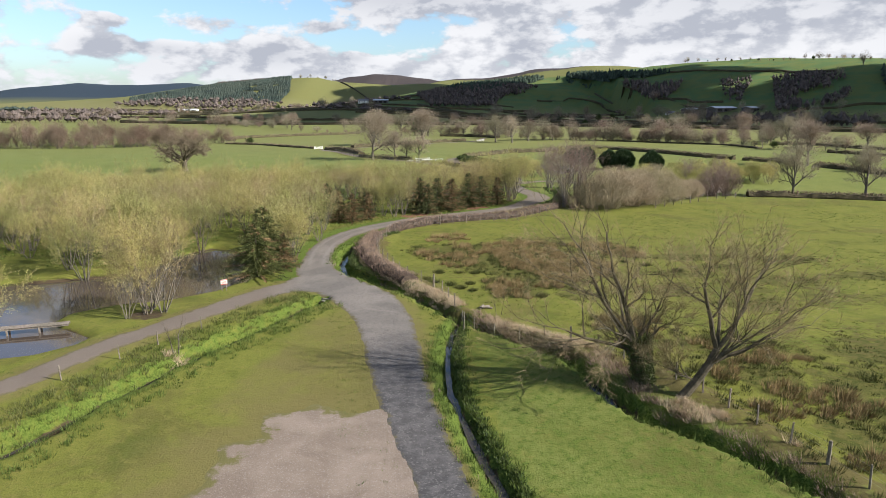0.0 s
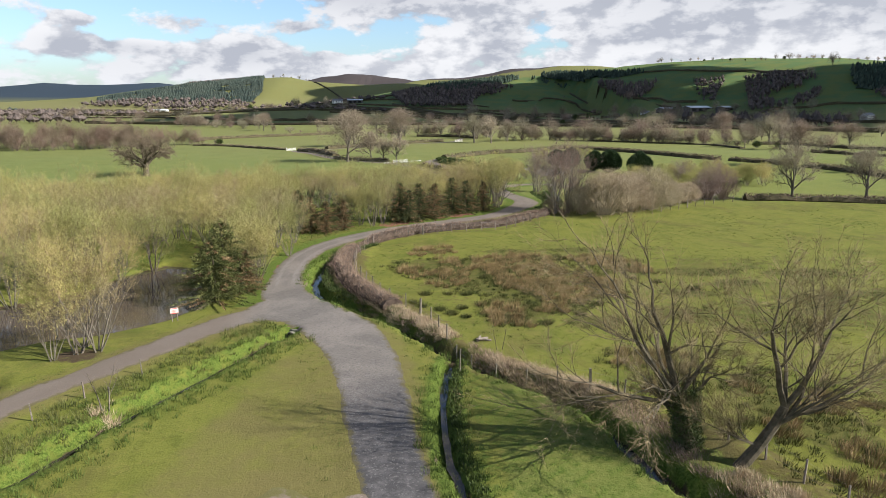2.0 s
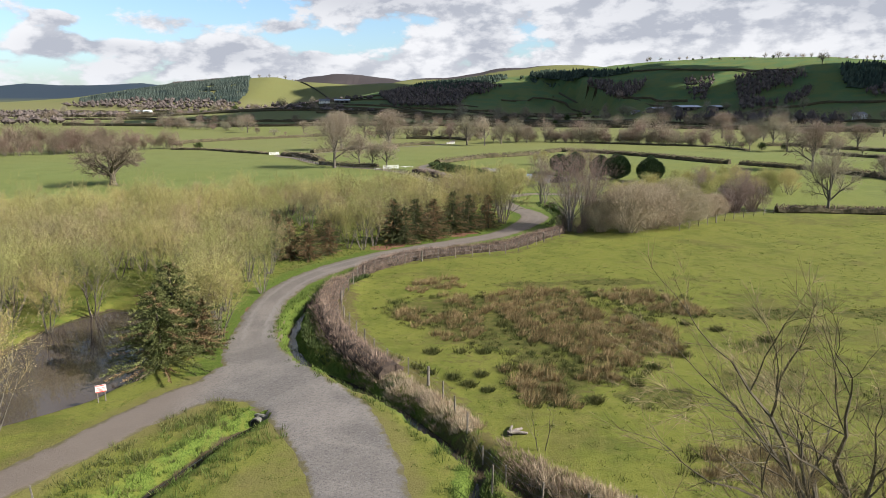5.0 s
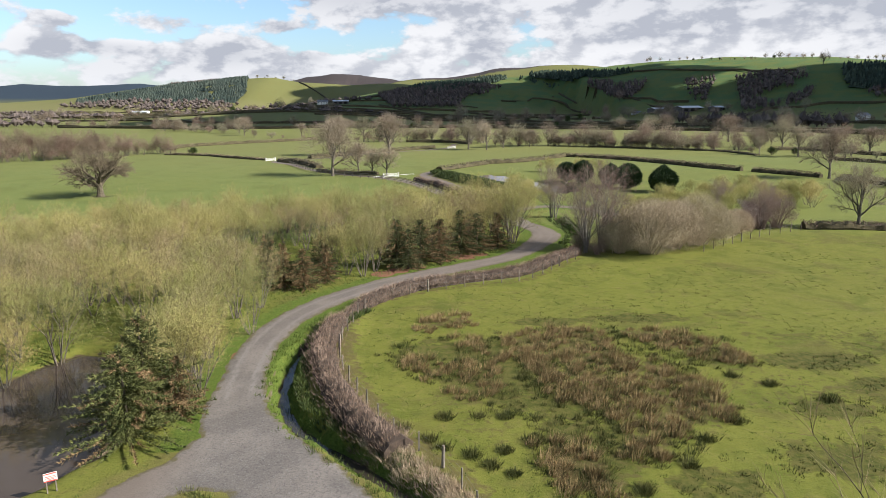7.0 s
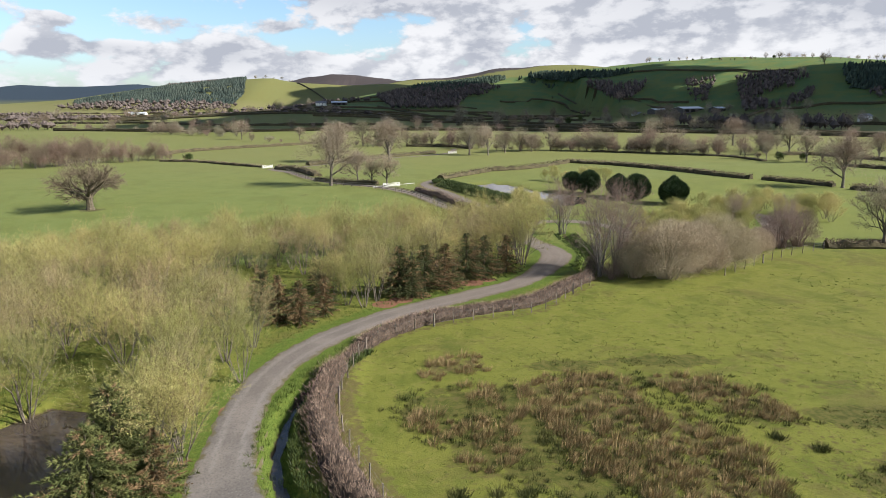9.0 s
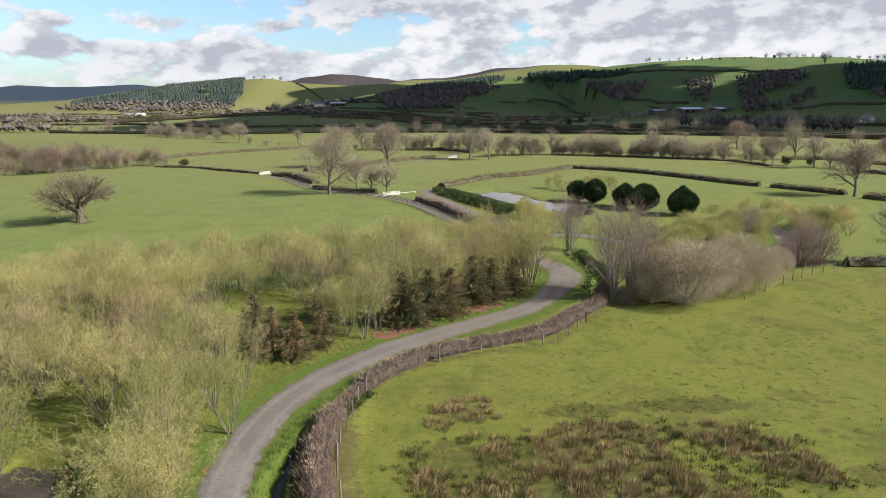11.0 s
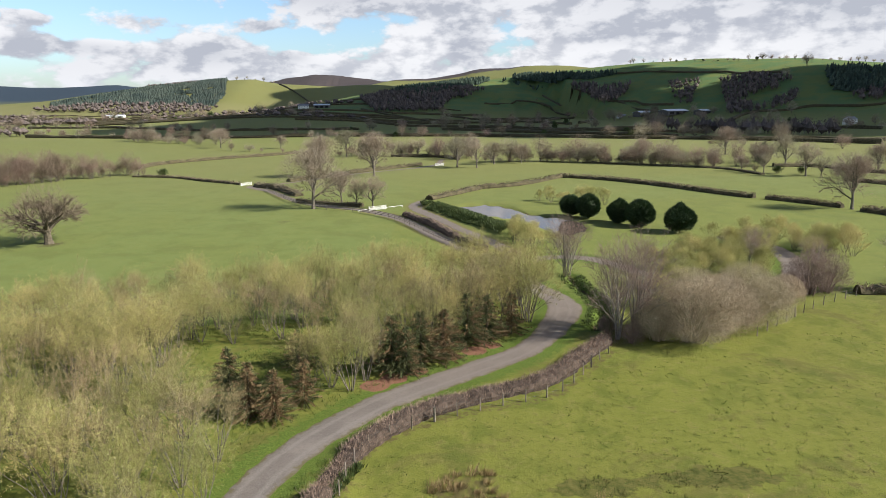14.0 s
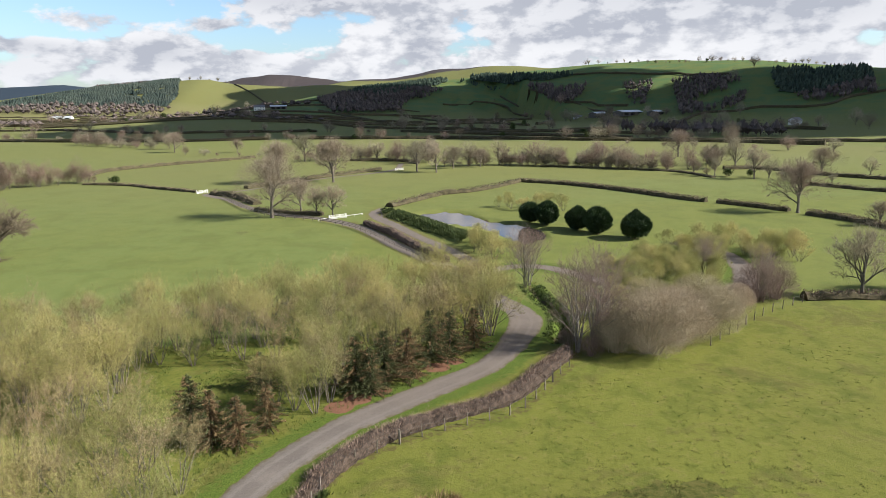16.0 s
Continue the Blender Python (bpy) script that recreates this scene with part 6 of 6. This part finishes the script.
# ---- near vegetation ----
def tufts(name, places, blades, tall, wide, spread, mat, label, category, seed, lean=0.0):
    """Clumps of tapering blades joined into one mass."""
    rng = np.random.default_rng(seed)
    p = np.array(places, float)
    n = len(p)
    z = height(p[:, 0], p[:, 1])
    size = rng.uniform(0.6, 1.25, n)
    k = n * blades
    who = np.repeat(np.arange(n), blades)
    a = rng.uniform(0, 2 * np.pi, k)
    out = rng.uniform(0, 1, k) ** 0.7
    base = np.stack([p[who, 0] + np.cos(a) * out * spread * 0.45 * size[who], p[who, 1] + np.sin(a) * out * spread * 0.45 * size[who], z[who] - 0.02], -1)
    h = tall * size[who] * rng.uniform(0.55, 1.1, k)
    tilt = out * 0.5 + rng.uniform(-0.12, 0.22, k)
    tip = base + np.stack([np.cos(a) * h * np.sin(tilt) + lean * h, np.sin(a) * h * np.sin(tilt), h * np.cos(tilt)], -1)
    b = rng.uniform(0, 2 * np.pi, k)
    side = np.stack([np.cos(b), np.sin(b), np.zeros(k)], -1) * wide * 0.5
    co = np.stack([base - side, base + side, tip], 1).reshape(-1, 3)
    me = bpy.data.meshes.new(name)
    me.vertices.add(len(co))
    me.vertices.foreach_set("co", co.ravel())
    me.loops.add(len(co))
    me.loops.foreach_set("vertex_index", np.arange(len(co), dtype=np.int32))
    me.polygons.add(k)
    me.polygons.foreach_set("loop_start", np.arange(0, 3 * k, 3, dtype=np.int32))
    me.update(calc_edges=True)
    me.materials.append(mat)
    return tagged(new(name, me), label, category, kind="stuff")


def along(line, gap, wide, seed, keep=1.0):
    """Places scattered along a line, to both sides by up to wide."""
    rng = random.Random(seed)
    out = []
    for a, b in zip(line[:-1], line[1:]):
        d = b[:2] - a[:2]
        ln = np.linalg.norm(d)
        m = ln / gap
        for _ in range(int(m) + (rng.random() < m % 1)):
            s, o = rng.random(), rng.uniform(-wide, wide)
            if rng.random() < keep:
                out.append((a[0] + d[0] * s - d[1] / ln * o, a[1] + d[1] * s + d[0] / ln * o))
    return out


def offset(line, by):
    """The line moved sideways to its left by that many metres."""
    out = []
    for i, p in enumerate(line):
        t = line[min(i + 1, len(line) - 1)][:2] - line[max(i - 1, 0)][:2]
        t = t / np.linalg.norm(t)
        out.append((p[0] - t[1] * by, p[1] + t[0] * by))
    return np.array(out)


brown_r = sum((patchy(scatter(q, 0.98, 31 + i, -0.3, 0.48), 1.3, 0.22, 33) for i, q in enumerate((RUSH_CORE, RUSH_LOW, RUSH_STREAK, RUSH_LEFT))), []) + patchy(scatter(RUSH_SOUTH, 0.95, 35, -0.3, 0.48), 2.6, 0.62, 34)
green_r = patchy(scatter(RUSH_GREENER, 0.85, 36, -0.5, 0.45), 1.6, 0.30, 37) + sum((patchy(scatter(q, 0.8, 38, -1.8, 0.45), 1.2, 0.42, 39) for q in (RUSH_CORE, RUSH_LOW, RUSH_STREAK, RUSH_SOUTH)), [])
some_r = patchy(scatter(RUSH_GREENER, 1.0, 46, -0.2, 0.45), 2.4, 0.52, 48)
tufts("brown_rushes", brown_r + some_r, 96, 0.66, 0.030, 1.0, RUSH_BROWN, "dead brown rush tussocks in wet pasture", "rushes", 1, 0.2)
tufts("green_rushes", green_r, 46, 0.40, 0.032, 0.78, RUSH_GREEN, "dull green rush tussocks in wet pasture", "rushes", 2, 0.15)
mossy = [q for q in scatter([(7, 84), (24, 86), (46, 76), (50, 58), (46, 24), (20, 24), (16, 40), (9, 54), (20, 70)], 0.8, 49) if any(math.hypot((q[0] - a) / c, (q[1] - b) / d) < 1.1 for a, b, c, d in MOSS)]
tufts("mossy_tussocks", patchy(mossy, 1.5, 0.40, 50), 26, 0.17, 0.05, 0.8, RUSH_GREEN, "low dark mossy tussocks in wet pasture", "grass", 17)
loose = [q for q in scatter([(0, 60), (2, 84), (30, 92), (60, 90), (48, 60), (40, 30), (22, 24), (10, 44)], 2.0, 41) if inside(np.array([q[0]]), np.array([q[1]]), FIELD)[0] > 1.2]
tufts("field_tussocks", patchy(loose, 9, 0.6, 43), 30, 0.17, 0.026, 0.8, RUSH_GREEN, "scattered low tussocks in the pasture", "grass", 3)
lone = [(-3.0, 63.6), (-0.8, 61.3), (0.8, 60.5), (2.6, 60.8), (1.7, 59.4), (2.8, 58.5), (4.4, 61.6), (3.3, 64.8), (12.1, 58.7), (14.1, 61.2), (17.1, 63.3), (8.9, 56.5), (1.7, 64.9), (-1.5, 62.3), (-0.4, 64.9), (24.3, 65.6), (21.9, 68.2), (20.0, 69.8)]
tufts("round_tussocks", lone * 5, 70, 0.42, 0.034, 1.15, RUSH_GREEN, "round dark tussocks near the field fence", "grass", 16)
small = np.array(scatter([(-7, 62), (-7, 86), (14, 100), (40, 108), (70, 112), (80, 60), (40, 20), (22, 20), (8, 46)], 1.15, 45))
small = small[inside(small[:, 0], small[:, 1], FIELD) > 0.6]
tufts("pasture_clumps", patchy(small, 4, 0.45, 47), 14, 0.13, 0.05, 0.6, BLADES, "uneven clumps of pasture grass", "grass", 4)
tufts("rough_grass", patchy(along(offset(DITCH_LEFT[DITCH_LEFT[:, 1] > 15], 2.2), 0.05, 1.7, 51), 1.4, 0.3, 54), 16, 0.34, 0.04, 0.7, ROUGH, "rough olive grass between path and ditch", "grass", 18)
tufts("bank_grass", along(offset(DITCH_LEFT[DITCH_LEFT[:, 1] > 15], 1.6), 0.12, 1.3, 56) + along(offset(DITCH_LEFT[DITCH_LEFT[:, 1] > 15], -1.9), 0.07, 1.45, 59) + along(DITCH_MID[DITCH_MID[:, 1] > 15], 0.06, 1.5, 52) + along(STREAM_LINE[STREAM_LINE[:, 1] > 15], 0.10, 1.7, 53), 14, 0.36, 0.035, 0.6, BLADES, "lush grass on the ditch banks", "grass", 5)
lawn = [q for q in scatter([(3.2, 24), (1.2, 47), (6, 45), (9, 39), (12, 32.4), (17, 24)], 0.42, 55)]
tufts("lawn_grass", lawn, 12, 0.07, 0.03, 0.5, BLADES, "short bright grass beside the stream", "grass", 6)
verge = np.array(along(TRACK_MAIN[TRACK_MAIN[:, 1] > 20], 0.05, 4.2, 57) + along(BRANCH[BRANCH[:, 1] > 22], 0.07, 3.0, 58))
verge = verge[(track_depth(verge[:, 0], verge[:, 1]) < -0.25) & (verge[:, 1] > 24)]
tufts("verge_grass", verge, 10, 0.12, 0.03, 0.45, BLADES, "short grass on the track verges", "grass", 7)

# dead grass, bramble and reeds between stream and fence
BANK = spline([(21.5, 18.5), (18.5, 25.6), (16.9, 29.4), (15.1, 32.2), (12.8, 35.6), (11.6, 39.6), (9.8, 43.6), (6.6, 46.6), (3.4, 50.2), (1.0, 54), (-1.6, 58), (-4.2, 62), (-6.4, 65.6)], 0.6)
tufts("dead_grass", patchy(along(BANK, 0.04, 0.8, 61), 2.6, 0.5, 62), 34, 0.48, 0.022, 0.6, STRAW, "pale dead grass along the stream bank", "grass", 8, -0.15)
tufts("bramble", patchy(along(BANK[30:], 0.07, 0.7, 63) + along(offset(BANK, 0.8), 0.12, 0.4, 64), 1.8, 0.38, 68), 26, 0.40, 0.02, 0.9, HEDGE_TWIG, "tangled leafless bramble on the stream bank", "bramble", 9, -0.3)
tufts("shore_sedge", along(np.array([(-37, 60.6), (-33.5, 59.4), (-30.6, 58.6)]), 0.08, 0.5, 65) + along(np.array([(-20.0, 62.4), (-19.4, 65.0), (-19.8, 69.5)]), 0.14, 0.5, 66), 20, 0.7, 0.03, 0.6, STRAW, "pale dead sedge at the pond's edge", "sedge", 10)
tufts("broken_reeds", [q for q in scatter([(-25, 66), (-22.5, 69), (-20.2, 68), (-19.8, 63.2), (-21.6, 62), (-23.4, 64)], 0.75, 67)], 4, 1.05, 0.03, 1.1, STRAW, "broken pale reed stems standing in the pond", "reeds", 11, 0.2)
tufts("woodland_grass", patchy(scatter(WOODLAND, 0.75, 71), 3.0, 0.4, 72), 10, 0.3, 0.05, 0.6, BLADES, "grass and weeds under the plantation", "grass", 12)
tufts("bank_cover", patchy(scatter([(4.6, 207.5), (8.2, 201.5), (13, 190), (17.6, 177), (21.6, 167), (17.4, 166), (12.6, 178), (8.6, 190), (4.8, 200)], 0.5, 73), 1.5, 0.2, 74), 14, 0.6, 0.22, 0.8, IVY, "dark green leafy ground cover on a bank", "shrubs", 13)
tufts("verge_weeds", along(offset(STREAM_LINE[STREAM_LINE[:, 1] > 58], -1.2), 0.06, 0.35, 75) + along(VERGE_DITCH, 0.05, 1.8, 76), 12, 0.38, 0.07, 0.5, IVY, "dark leafy weeds overhanging the ditch", "weeds", 14)
tufts("ditch_weeds", along(offset(DITCH_MID[DITCH_MID[:, 1] > 15], -0.75), 0.06, 0.3, 77), 14, 0.2, 0.06, 0.5, IVY, "dark leafy weeds along the water channel", "weeds", 15)


def brush_hedge(line, h, w, density, label, name="hedge", seed=1, twig_m=None, tall=0.42):
    """A cut hedge: a shade-dark solid core inside a dense coat of upright twigs."""
    rng = random.Random(seed)
    top = tagged(new(name), label, "hedge")
    z = height(line[:, 0], line[:, 1])
    verts, faces = [], []
    n = 7
    coat = Geo()
    for i, p in enumerate(line):
        t = line[min(i + 1, len(line) - 1)][:2] - line[max(i - 1, 0)][:2]
        t = t / np.linalg.norm(t)
        swell = 0.78 + 0.5 * float(lattice(np.array([p[0]]), np.array([p[1]]), 2.2, 91)[0])
        hh = h * swell * rng.uniform(0.55, 0.78)
        for u, v in ((-0.42, -0.1), (-0.46, 0.45), (-0.3, 0.9), (0.0, 1.0), (0.3, 0.9), (0.46, 0.45), (0.42, -0.1)):
            o = u * w * rng.uniform(0.8, 1.1)
            verts.append((p[0] - t[1] * o, p[1] + t[0] * o, z[i] + v * hh))
        if i:
            b = (i - 1) * n
            faces += [(b + s, b + s + 1, b + n + s + 1, b + n + s) for s in range(n - 1)]
            step = np.linalg.norm(p[:2] - line[i - 1][:2])
            for _ in range(int(density * step)):
                o = rng.gauss(0, 0.27) * w
                f = max(0.0, 1 - (2 * o / w) ** 2)
                q = Vector((p[0] - t[1] * o + rng.uniform(-0.5, 0.5) * step * t[0], p[1] + t[0] * o + rng.uniform(-0.5, 0.5) * step * t[1], z[i] + h * swell * rng.uniform(0.15, 0.35 + 0.5 * f)))
                side = o / w
                d = Vector((-t[1] * side + rng.uniform(-0.4, 0.4), t[0] * side + rng.uniform(-0.4, 0.4), rng.uniform(0.5, 1.3))).normalized() * tall * rng.uniform(0.5, 1.1)
                coat.blade(q, d, 0.024)
    faces += [tuple(range(n)), tuple(range(len(verts) - 1, len(verts) - n - 1, -1))]
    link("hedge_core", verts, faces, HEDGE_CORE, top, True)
    c = tagged(new("hedge_coat", coat.mesh("hedge_coat", twig_m or HEDGE_TWIG)), kind="stuff")
    c.parent = top
    return top


FIELD_HEDGE = spline([(-3.2, 60.8), (-5.3, 63.8), (-6.9, 67.2), (-8.4, 72), (-9.1, 77), (-8.7, 82), (-7.5, 86.3), (-5.1, 90), (-1.4, 93.3), (3.8, 95.9), (8.8, 97.8), (12.1, 100.4), (15.0, 103.8), (18.8, 108)], 0.5)
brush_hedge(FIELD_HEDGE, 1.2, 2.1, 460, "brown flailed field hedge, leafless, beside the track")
brush_hedge(spline([(0.2, 190.4), (2.6, 184), (5.7, 175.5), (9.4, 161), (12.4, 151.5)], 1.0), 1.7, 2.0, 70, "brown leafless hedge along the lane", seed=3, tall=0.7)
# ---- fences, gates, sign and small built things ----
def post_mesh(h, w, name="post"):
    bm = bmesh.new()
    box(bm, 0, 0, h / 2 - 0.2, w, w, h + 0.4, w * 0.12)
    for v in bm.verts:
        if v.co.z > h - 0.1:
            v.co.x *= 0.85
            v.co.y *= 0.85
    me = bpy.data.meshes.new(name)
    bm.to_mesh(me)
    bm.free()
    me.materials.append(POST)
    return me


def wire_fence(line, gap, label, seed=1):
    """Posts with two plain wires and a top strand."""
    rng = random.Random(seed)
    top = tagged(new("wire_fence"), label, "fence")
    slim, stout = post_mesh(1.15, 0.09), post_mesh(1.25, 0.16)
    dist = np.concatenate([[0], np.cumsum(np.linalg.norm(np.diff(line[:, :2], axis=0), axis=1))])
    at = np.arange(0, dist[-1], gap)
    xs, ys = np.interp(at, dist, line[:, 0]), np.interp(at, dist, line[:, 1])
    zs = height(xs, ys)
    tops = []
    for i, (x, y, z) in enumerate(zip(xs, ys, zs)):
        p = new("post", stout if i % 9 == 4 else slim)
        p.parent = top
        p.matrix_basis = pose(x, y, z, rng.uniform(-3, 3), rng.uniform(-3, 3), rng.uniform(0, 90))
        tops.append(Vector((x, y, z)))
    for hgt in (0.35, 0.7, 1.05):
        g = Geo()
        g.tube([q + Vector((0, 0, hgt + rng.uniform(-0.02, 0.02))) for q in tops], [0.004] * len(tops), 3)
        w = new("wire", g.mesh("wire", WIRE))
        w.parent = top
    return top


wire_fence(FIELD_FENCE, 2.1, "weathered post and wire fence round the pasture")
wire_fence(spline([(35.5, 108), (42, 112.6), (48, 116.6), (57, 120.9)], 1), 2.4, "post and wire fence below the sallows", 4)


def rail_fence(line, gap, label):
    top = tagged(new("rail_fence"), label, "fence")
    me = post_mesh(1.2, 0.13)
    dist = np.concatenate([[0], np.cumsum(np.linalg.norm(np.diff(line[:, :2], axis=0), axis=1))])
    at = np.arange(0, dist[-1], gap)
    xs, ys = np.interp(at, dist, line[:, 0]), np.interp(at, dist, line[:, 1])
    pts = [Vector((x, y, z)) for x, y, z in zip(xs, ys, height(xs, ys))]
    for q in pts:
        p = new("post", me)
        p.parent = top
        p.matrix_basis = pose(q.x, q.y, q.z, 0, 0, random.uniform(0, 20))
    for a, b in zip(pts[:-1], pts[1:]):
        for hgt in (0.45, 0.8, 1.1):
            bm = bmesh.new()
            d = b - a
            box(bm, 0, 0, 0, d.length + 0.1, 0.05, 0.11, 0.01)
            r = part("rail", bm, POST, top)
            r.matrix_basis = Matrix.Translation((a + b) / 2 + Vector((0, 0, hgt))) @ d.to_track_quat("X", "Z").to_matrix().to_4x4()
    return top


rail_fence(spline([(-39.4, 240.2), (-33.1, 224.8), (-26.7, 211), (-19.2, 202.5), (-11.1, 196.7), (-3.4, 187.3), (1.1, 176.9), (4.9, 165.2), (8.2, 156.6), (10.8, 148.5)], 1), 2.6, "grey timber post and rail fence along the lane")


def bar_gate(x, y, turn, length, label):
    top = tagged(new("field_gate"), label, "gate", "white gates on the lane")
    top.matrix_basis = pose(x, y, ground_at(x, y), 0, 0, turn)
    for s in (-1, 1):
        bm = bmesh.new()
        box(bm, s * (length / 2 + 0.1), 0, 0.45, 0.14, 0.14, 1.3, 0.02)
        part("gate_post", bm, WHITE, top)
        bm = bmesh.new()
        box(bm, s * (length / 2 - 0.05), 0, 0.53, 0.08, 0.06, 0.92, 0.01)
        part("stile", bm, WHITE, top)
    for hgt in (0.14, 0.31, 0.48, 0.68, 0.94):
        bm = bmesh.new()
        box(bm, 0, 0, hgt, length - 0.14, 0.04, 0.085, 0.01)
        part("bar", bm, WHITE, top)
    bm = bmesh.new()
    box(bm, 0, 0.045, 0, math.hypot(length - 0.2, 0.78), 0.03, 0.07, 0.01)
    r = part("brace", bm, WHITE, top)
    r.matrix_basis = pose(0, 0, 0.54, 0, -math.degrees(math.atan2(0.78, length - 0.2)), 0)
    return top


bar_gate(-6.2, 199.3, 30, 4.4, "white painted five-bar gate beside the lane")
bar_gate(-47.8, 253.4, 40, 3.4, "white painted field gate at the lane's bend")
bar_gate(17.5, 309.0, 20, 3.4, "white painted field gate beside the far lane")
low_rail = tagged(new("low_rail"), "low white rail on short posts by the lane", "rail")
for i in range(6):
    bm = bmesh.new()
    f = i / 5
    box(bm, -10.6 + 10.4 * f, 196.9 + 6.1 * f, 0.12, 0.1, 0.1, 0.5, 0.01)
    part("post", bm, WHITE, low_rail)
bm = bmesh.new()
box(bm, 0, 0, 0, 12.2, 0.08, 0.09, 0.01)
r = part("beam", bm, WHITE, low_rail)
r.matrix_basis = pose(-5.4, 199.95, 0.42, 0, 0, 30.4)


def warning_sign(x, y, turn):
    top = tagged(new("warning_sign"), "small red and white notice board on two legs by the pond", "sign")
    top.matrix_basis = pose(x, y, ground_at(x, y), 0, 0, turn)
    for s in (-1, 1):
        bm = bmesh.new()
        box(bm, s * 0.2, 0.03, 0.4, 0.06, 0.06, 1.3, 0.008)
        part("leg", bm, POST, top)
    bm = bmesh.new()
    box(bm, 0, -0.02, 0.86, 0.60, 0.03, 0.46, 0.01)
    board = part("board", bm, WHITE, top)
    for z, h in ((1.05, 0.05), (0.67, 0.05)):
        bm = bmesh.new()
        box(bm, 0, -0.04, z, 0.57, 0.012, h)
        part("red_band", bm, RED, board, "red painted band")
    for z, w in ((0.90, 0.42), (0.82, 0.46), (0.75, 0.3)):
        bm = bmesh.new()
        box(bm, 0, -0.04, z, w, 0.01, 0.028)
        part("text_bar", bm, RED, board)
    return top


warning_sign(-20.3, 58.4, 28)


def stake(x, y, h=1.05):
    ob = new("marker_post", post_mesh(h, 0.08, "marker_post"))
    ob.matrix_basis = pose(x, y, ground_at(x, y), 2, -3, random.uniform(0, 90))
    return tagged(ob, "thin grey wooden marker post beside the gravel path", "post", "marker posts by the path")


for x, y in ((-24.0, 38.3), (-22.0, 41.8), (-18.7, 48.1), (-26.4, 34.0), (-20.6, 44.6)):
    stake(x, y)
st = stake(1.6, 47.6, 1.5)
st["label"] = "pale wooden stick beside the water channel"

# plank bridge over the pond
bridge = tagged(new("footbridge"), "narrow weathered plank footbridge over the pond", "bridge")
bridge.matrix_basis = pose(-34.6, 47.3, 0.02, 0, 0, 17)
for i in range(30):
    bm = bmesh.new()
    box(bm, -5.2 + i * 0.36, random.uniform(-0.02, 0.02), 0.12, 0.33, 0.75, 0.05, 0.006)
    part("plank", bm, POST, bridge)
for s in (-1, 1):
    bm = bmesh.new()
    box(bm, 0, s * 0.28, 0.03, 10.9, 0.1, 0.13, 0.01)
    part("beam", bm, POST, bridge)
for x in (-4.4, -1.6, 1.2, 3.4):
    for s in (-1, 1):
        bm = bmesh.new()
        box(bm, x, s * 0.3, -0.45, 0.12, 0.12, 1.0, 0.01)
        part("pile", bm, POST, bridge)

# culvert at the head of the ditch
culvert = tagged(new("culvert"), "dark pipe culvert in a stained concrete headwall under the track", "culvert")
culvert.matrix_basis = pose(-10.75, 56.35, -1.0, 0, 0, -26)
bm = bmesh.new()
box(bm, 0, 0.25, 0.35, 1.7, 0.3, 0.9, 0.04)
part("headwall", bm, CONCRETE, culvert)
bm = bmesh.new()
bmesh.ops.create_cone(bm, cap_ends=True, segments=20, radius1=0.36, radius2=0.36, depth=0.5, matrix=pose(0, 0.02, 0.36, 90))
part("pipe", bm, CONCRETE, culvert)
# solid dark plug, coloured as the shade inside the pipe
bm = bmesh.new()
bmesh.ops.create_cone(bm, cap_ends=True, segments=20, radius1=0.30, radius2=0.30, depth=0.52, matrix=pose(0, 0.0, 0.36, 90))
part("bore", bm, DARK, culvert)

# young tree with its straw mound, and the log heap on the bank
sap = multi_stem("sapling", 3.4, 2, 0.2, dict(COPPICE, leaves=0, twigs=2, twig=0.5, twig_w=0.016, min_tube=0.006), BARK, TWIG_GREY, BUDS_TAN, "thin leafless sapling on the ditch bank", depth=2, base_r=0.05)
sap.matrix_basis = pose(-18.6, 43.0, ground_at(-18.6, 43.0), 0, 0, 40)
sap2 = multi_stem("sapling", 3.0, 2, 0.3, dict(COPPICE, leaves=0, twigs=2, twig=0.5, twig_w=0.016, min_tube=0.006), BARK, TWIG_GREY, BUDS_TAN, "thin leafless sapling on the ditch bank", depth=2, base_r=0.04)
sap2.matrix_basis = pose(4.6, 51.2, ground_at(4.6, 51.2), 0, 0, 10)
tufts("mound_straw", [(-18.6 + random.gauss(0, 0.45), 42.8 + random.gauss(0, 0.35)) for _ in range(40)], 18, 0.4, 0.03, 0.5, STRAW, "straw mound round the sapling", "straw", 21)
for i in range(3):
    g = Geo()
    a = i * 0.7
    g.tube([Vector((-0.5, 0, 0.12)), Vector((0, 0.04, 0.16)), Vector((0.55, -0.03, 0.14))], [0.10, 0.09, 0.07], 7)
    lg = tagged(new("log", g.mesh("log", POST)), "bleached cut log lying on the stream bank", "log", "logs on the bank")
    lg.matrix_basis = pose(3.3 + 0.3 * math.cos(a), 52.9 + 0.25 * math.sin(a), ground_at(3.3, 52.9) + 0.14 * (i // 3), 0, 4, 40 * i)
# ivy on the old willow
iv = Geo()
for i in range(7000):
    f = random.random() ** 0.8
    p = Vector((12.6 - 0.86 * f, 37.72, -0.6 + 3.9 * f))
    a = random.uniform(0, 6.283)
    rr = (0.56 - 0.10 * f + 0.45 * max(0.0, f - 0.5)) * random.uniform(0.8, 1.5)
    iv.leaf(p + Vector((math.cos(a) * rr, math.sin(a) * rr, random.uniform(-0.1, 0.1))), 0.09)
ivy = tagged(new("ivy", iv.mesh("ivy", IVY)), "dark green ivy clinging to the willow trunk", "ivy")
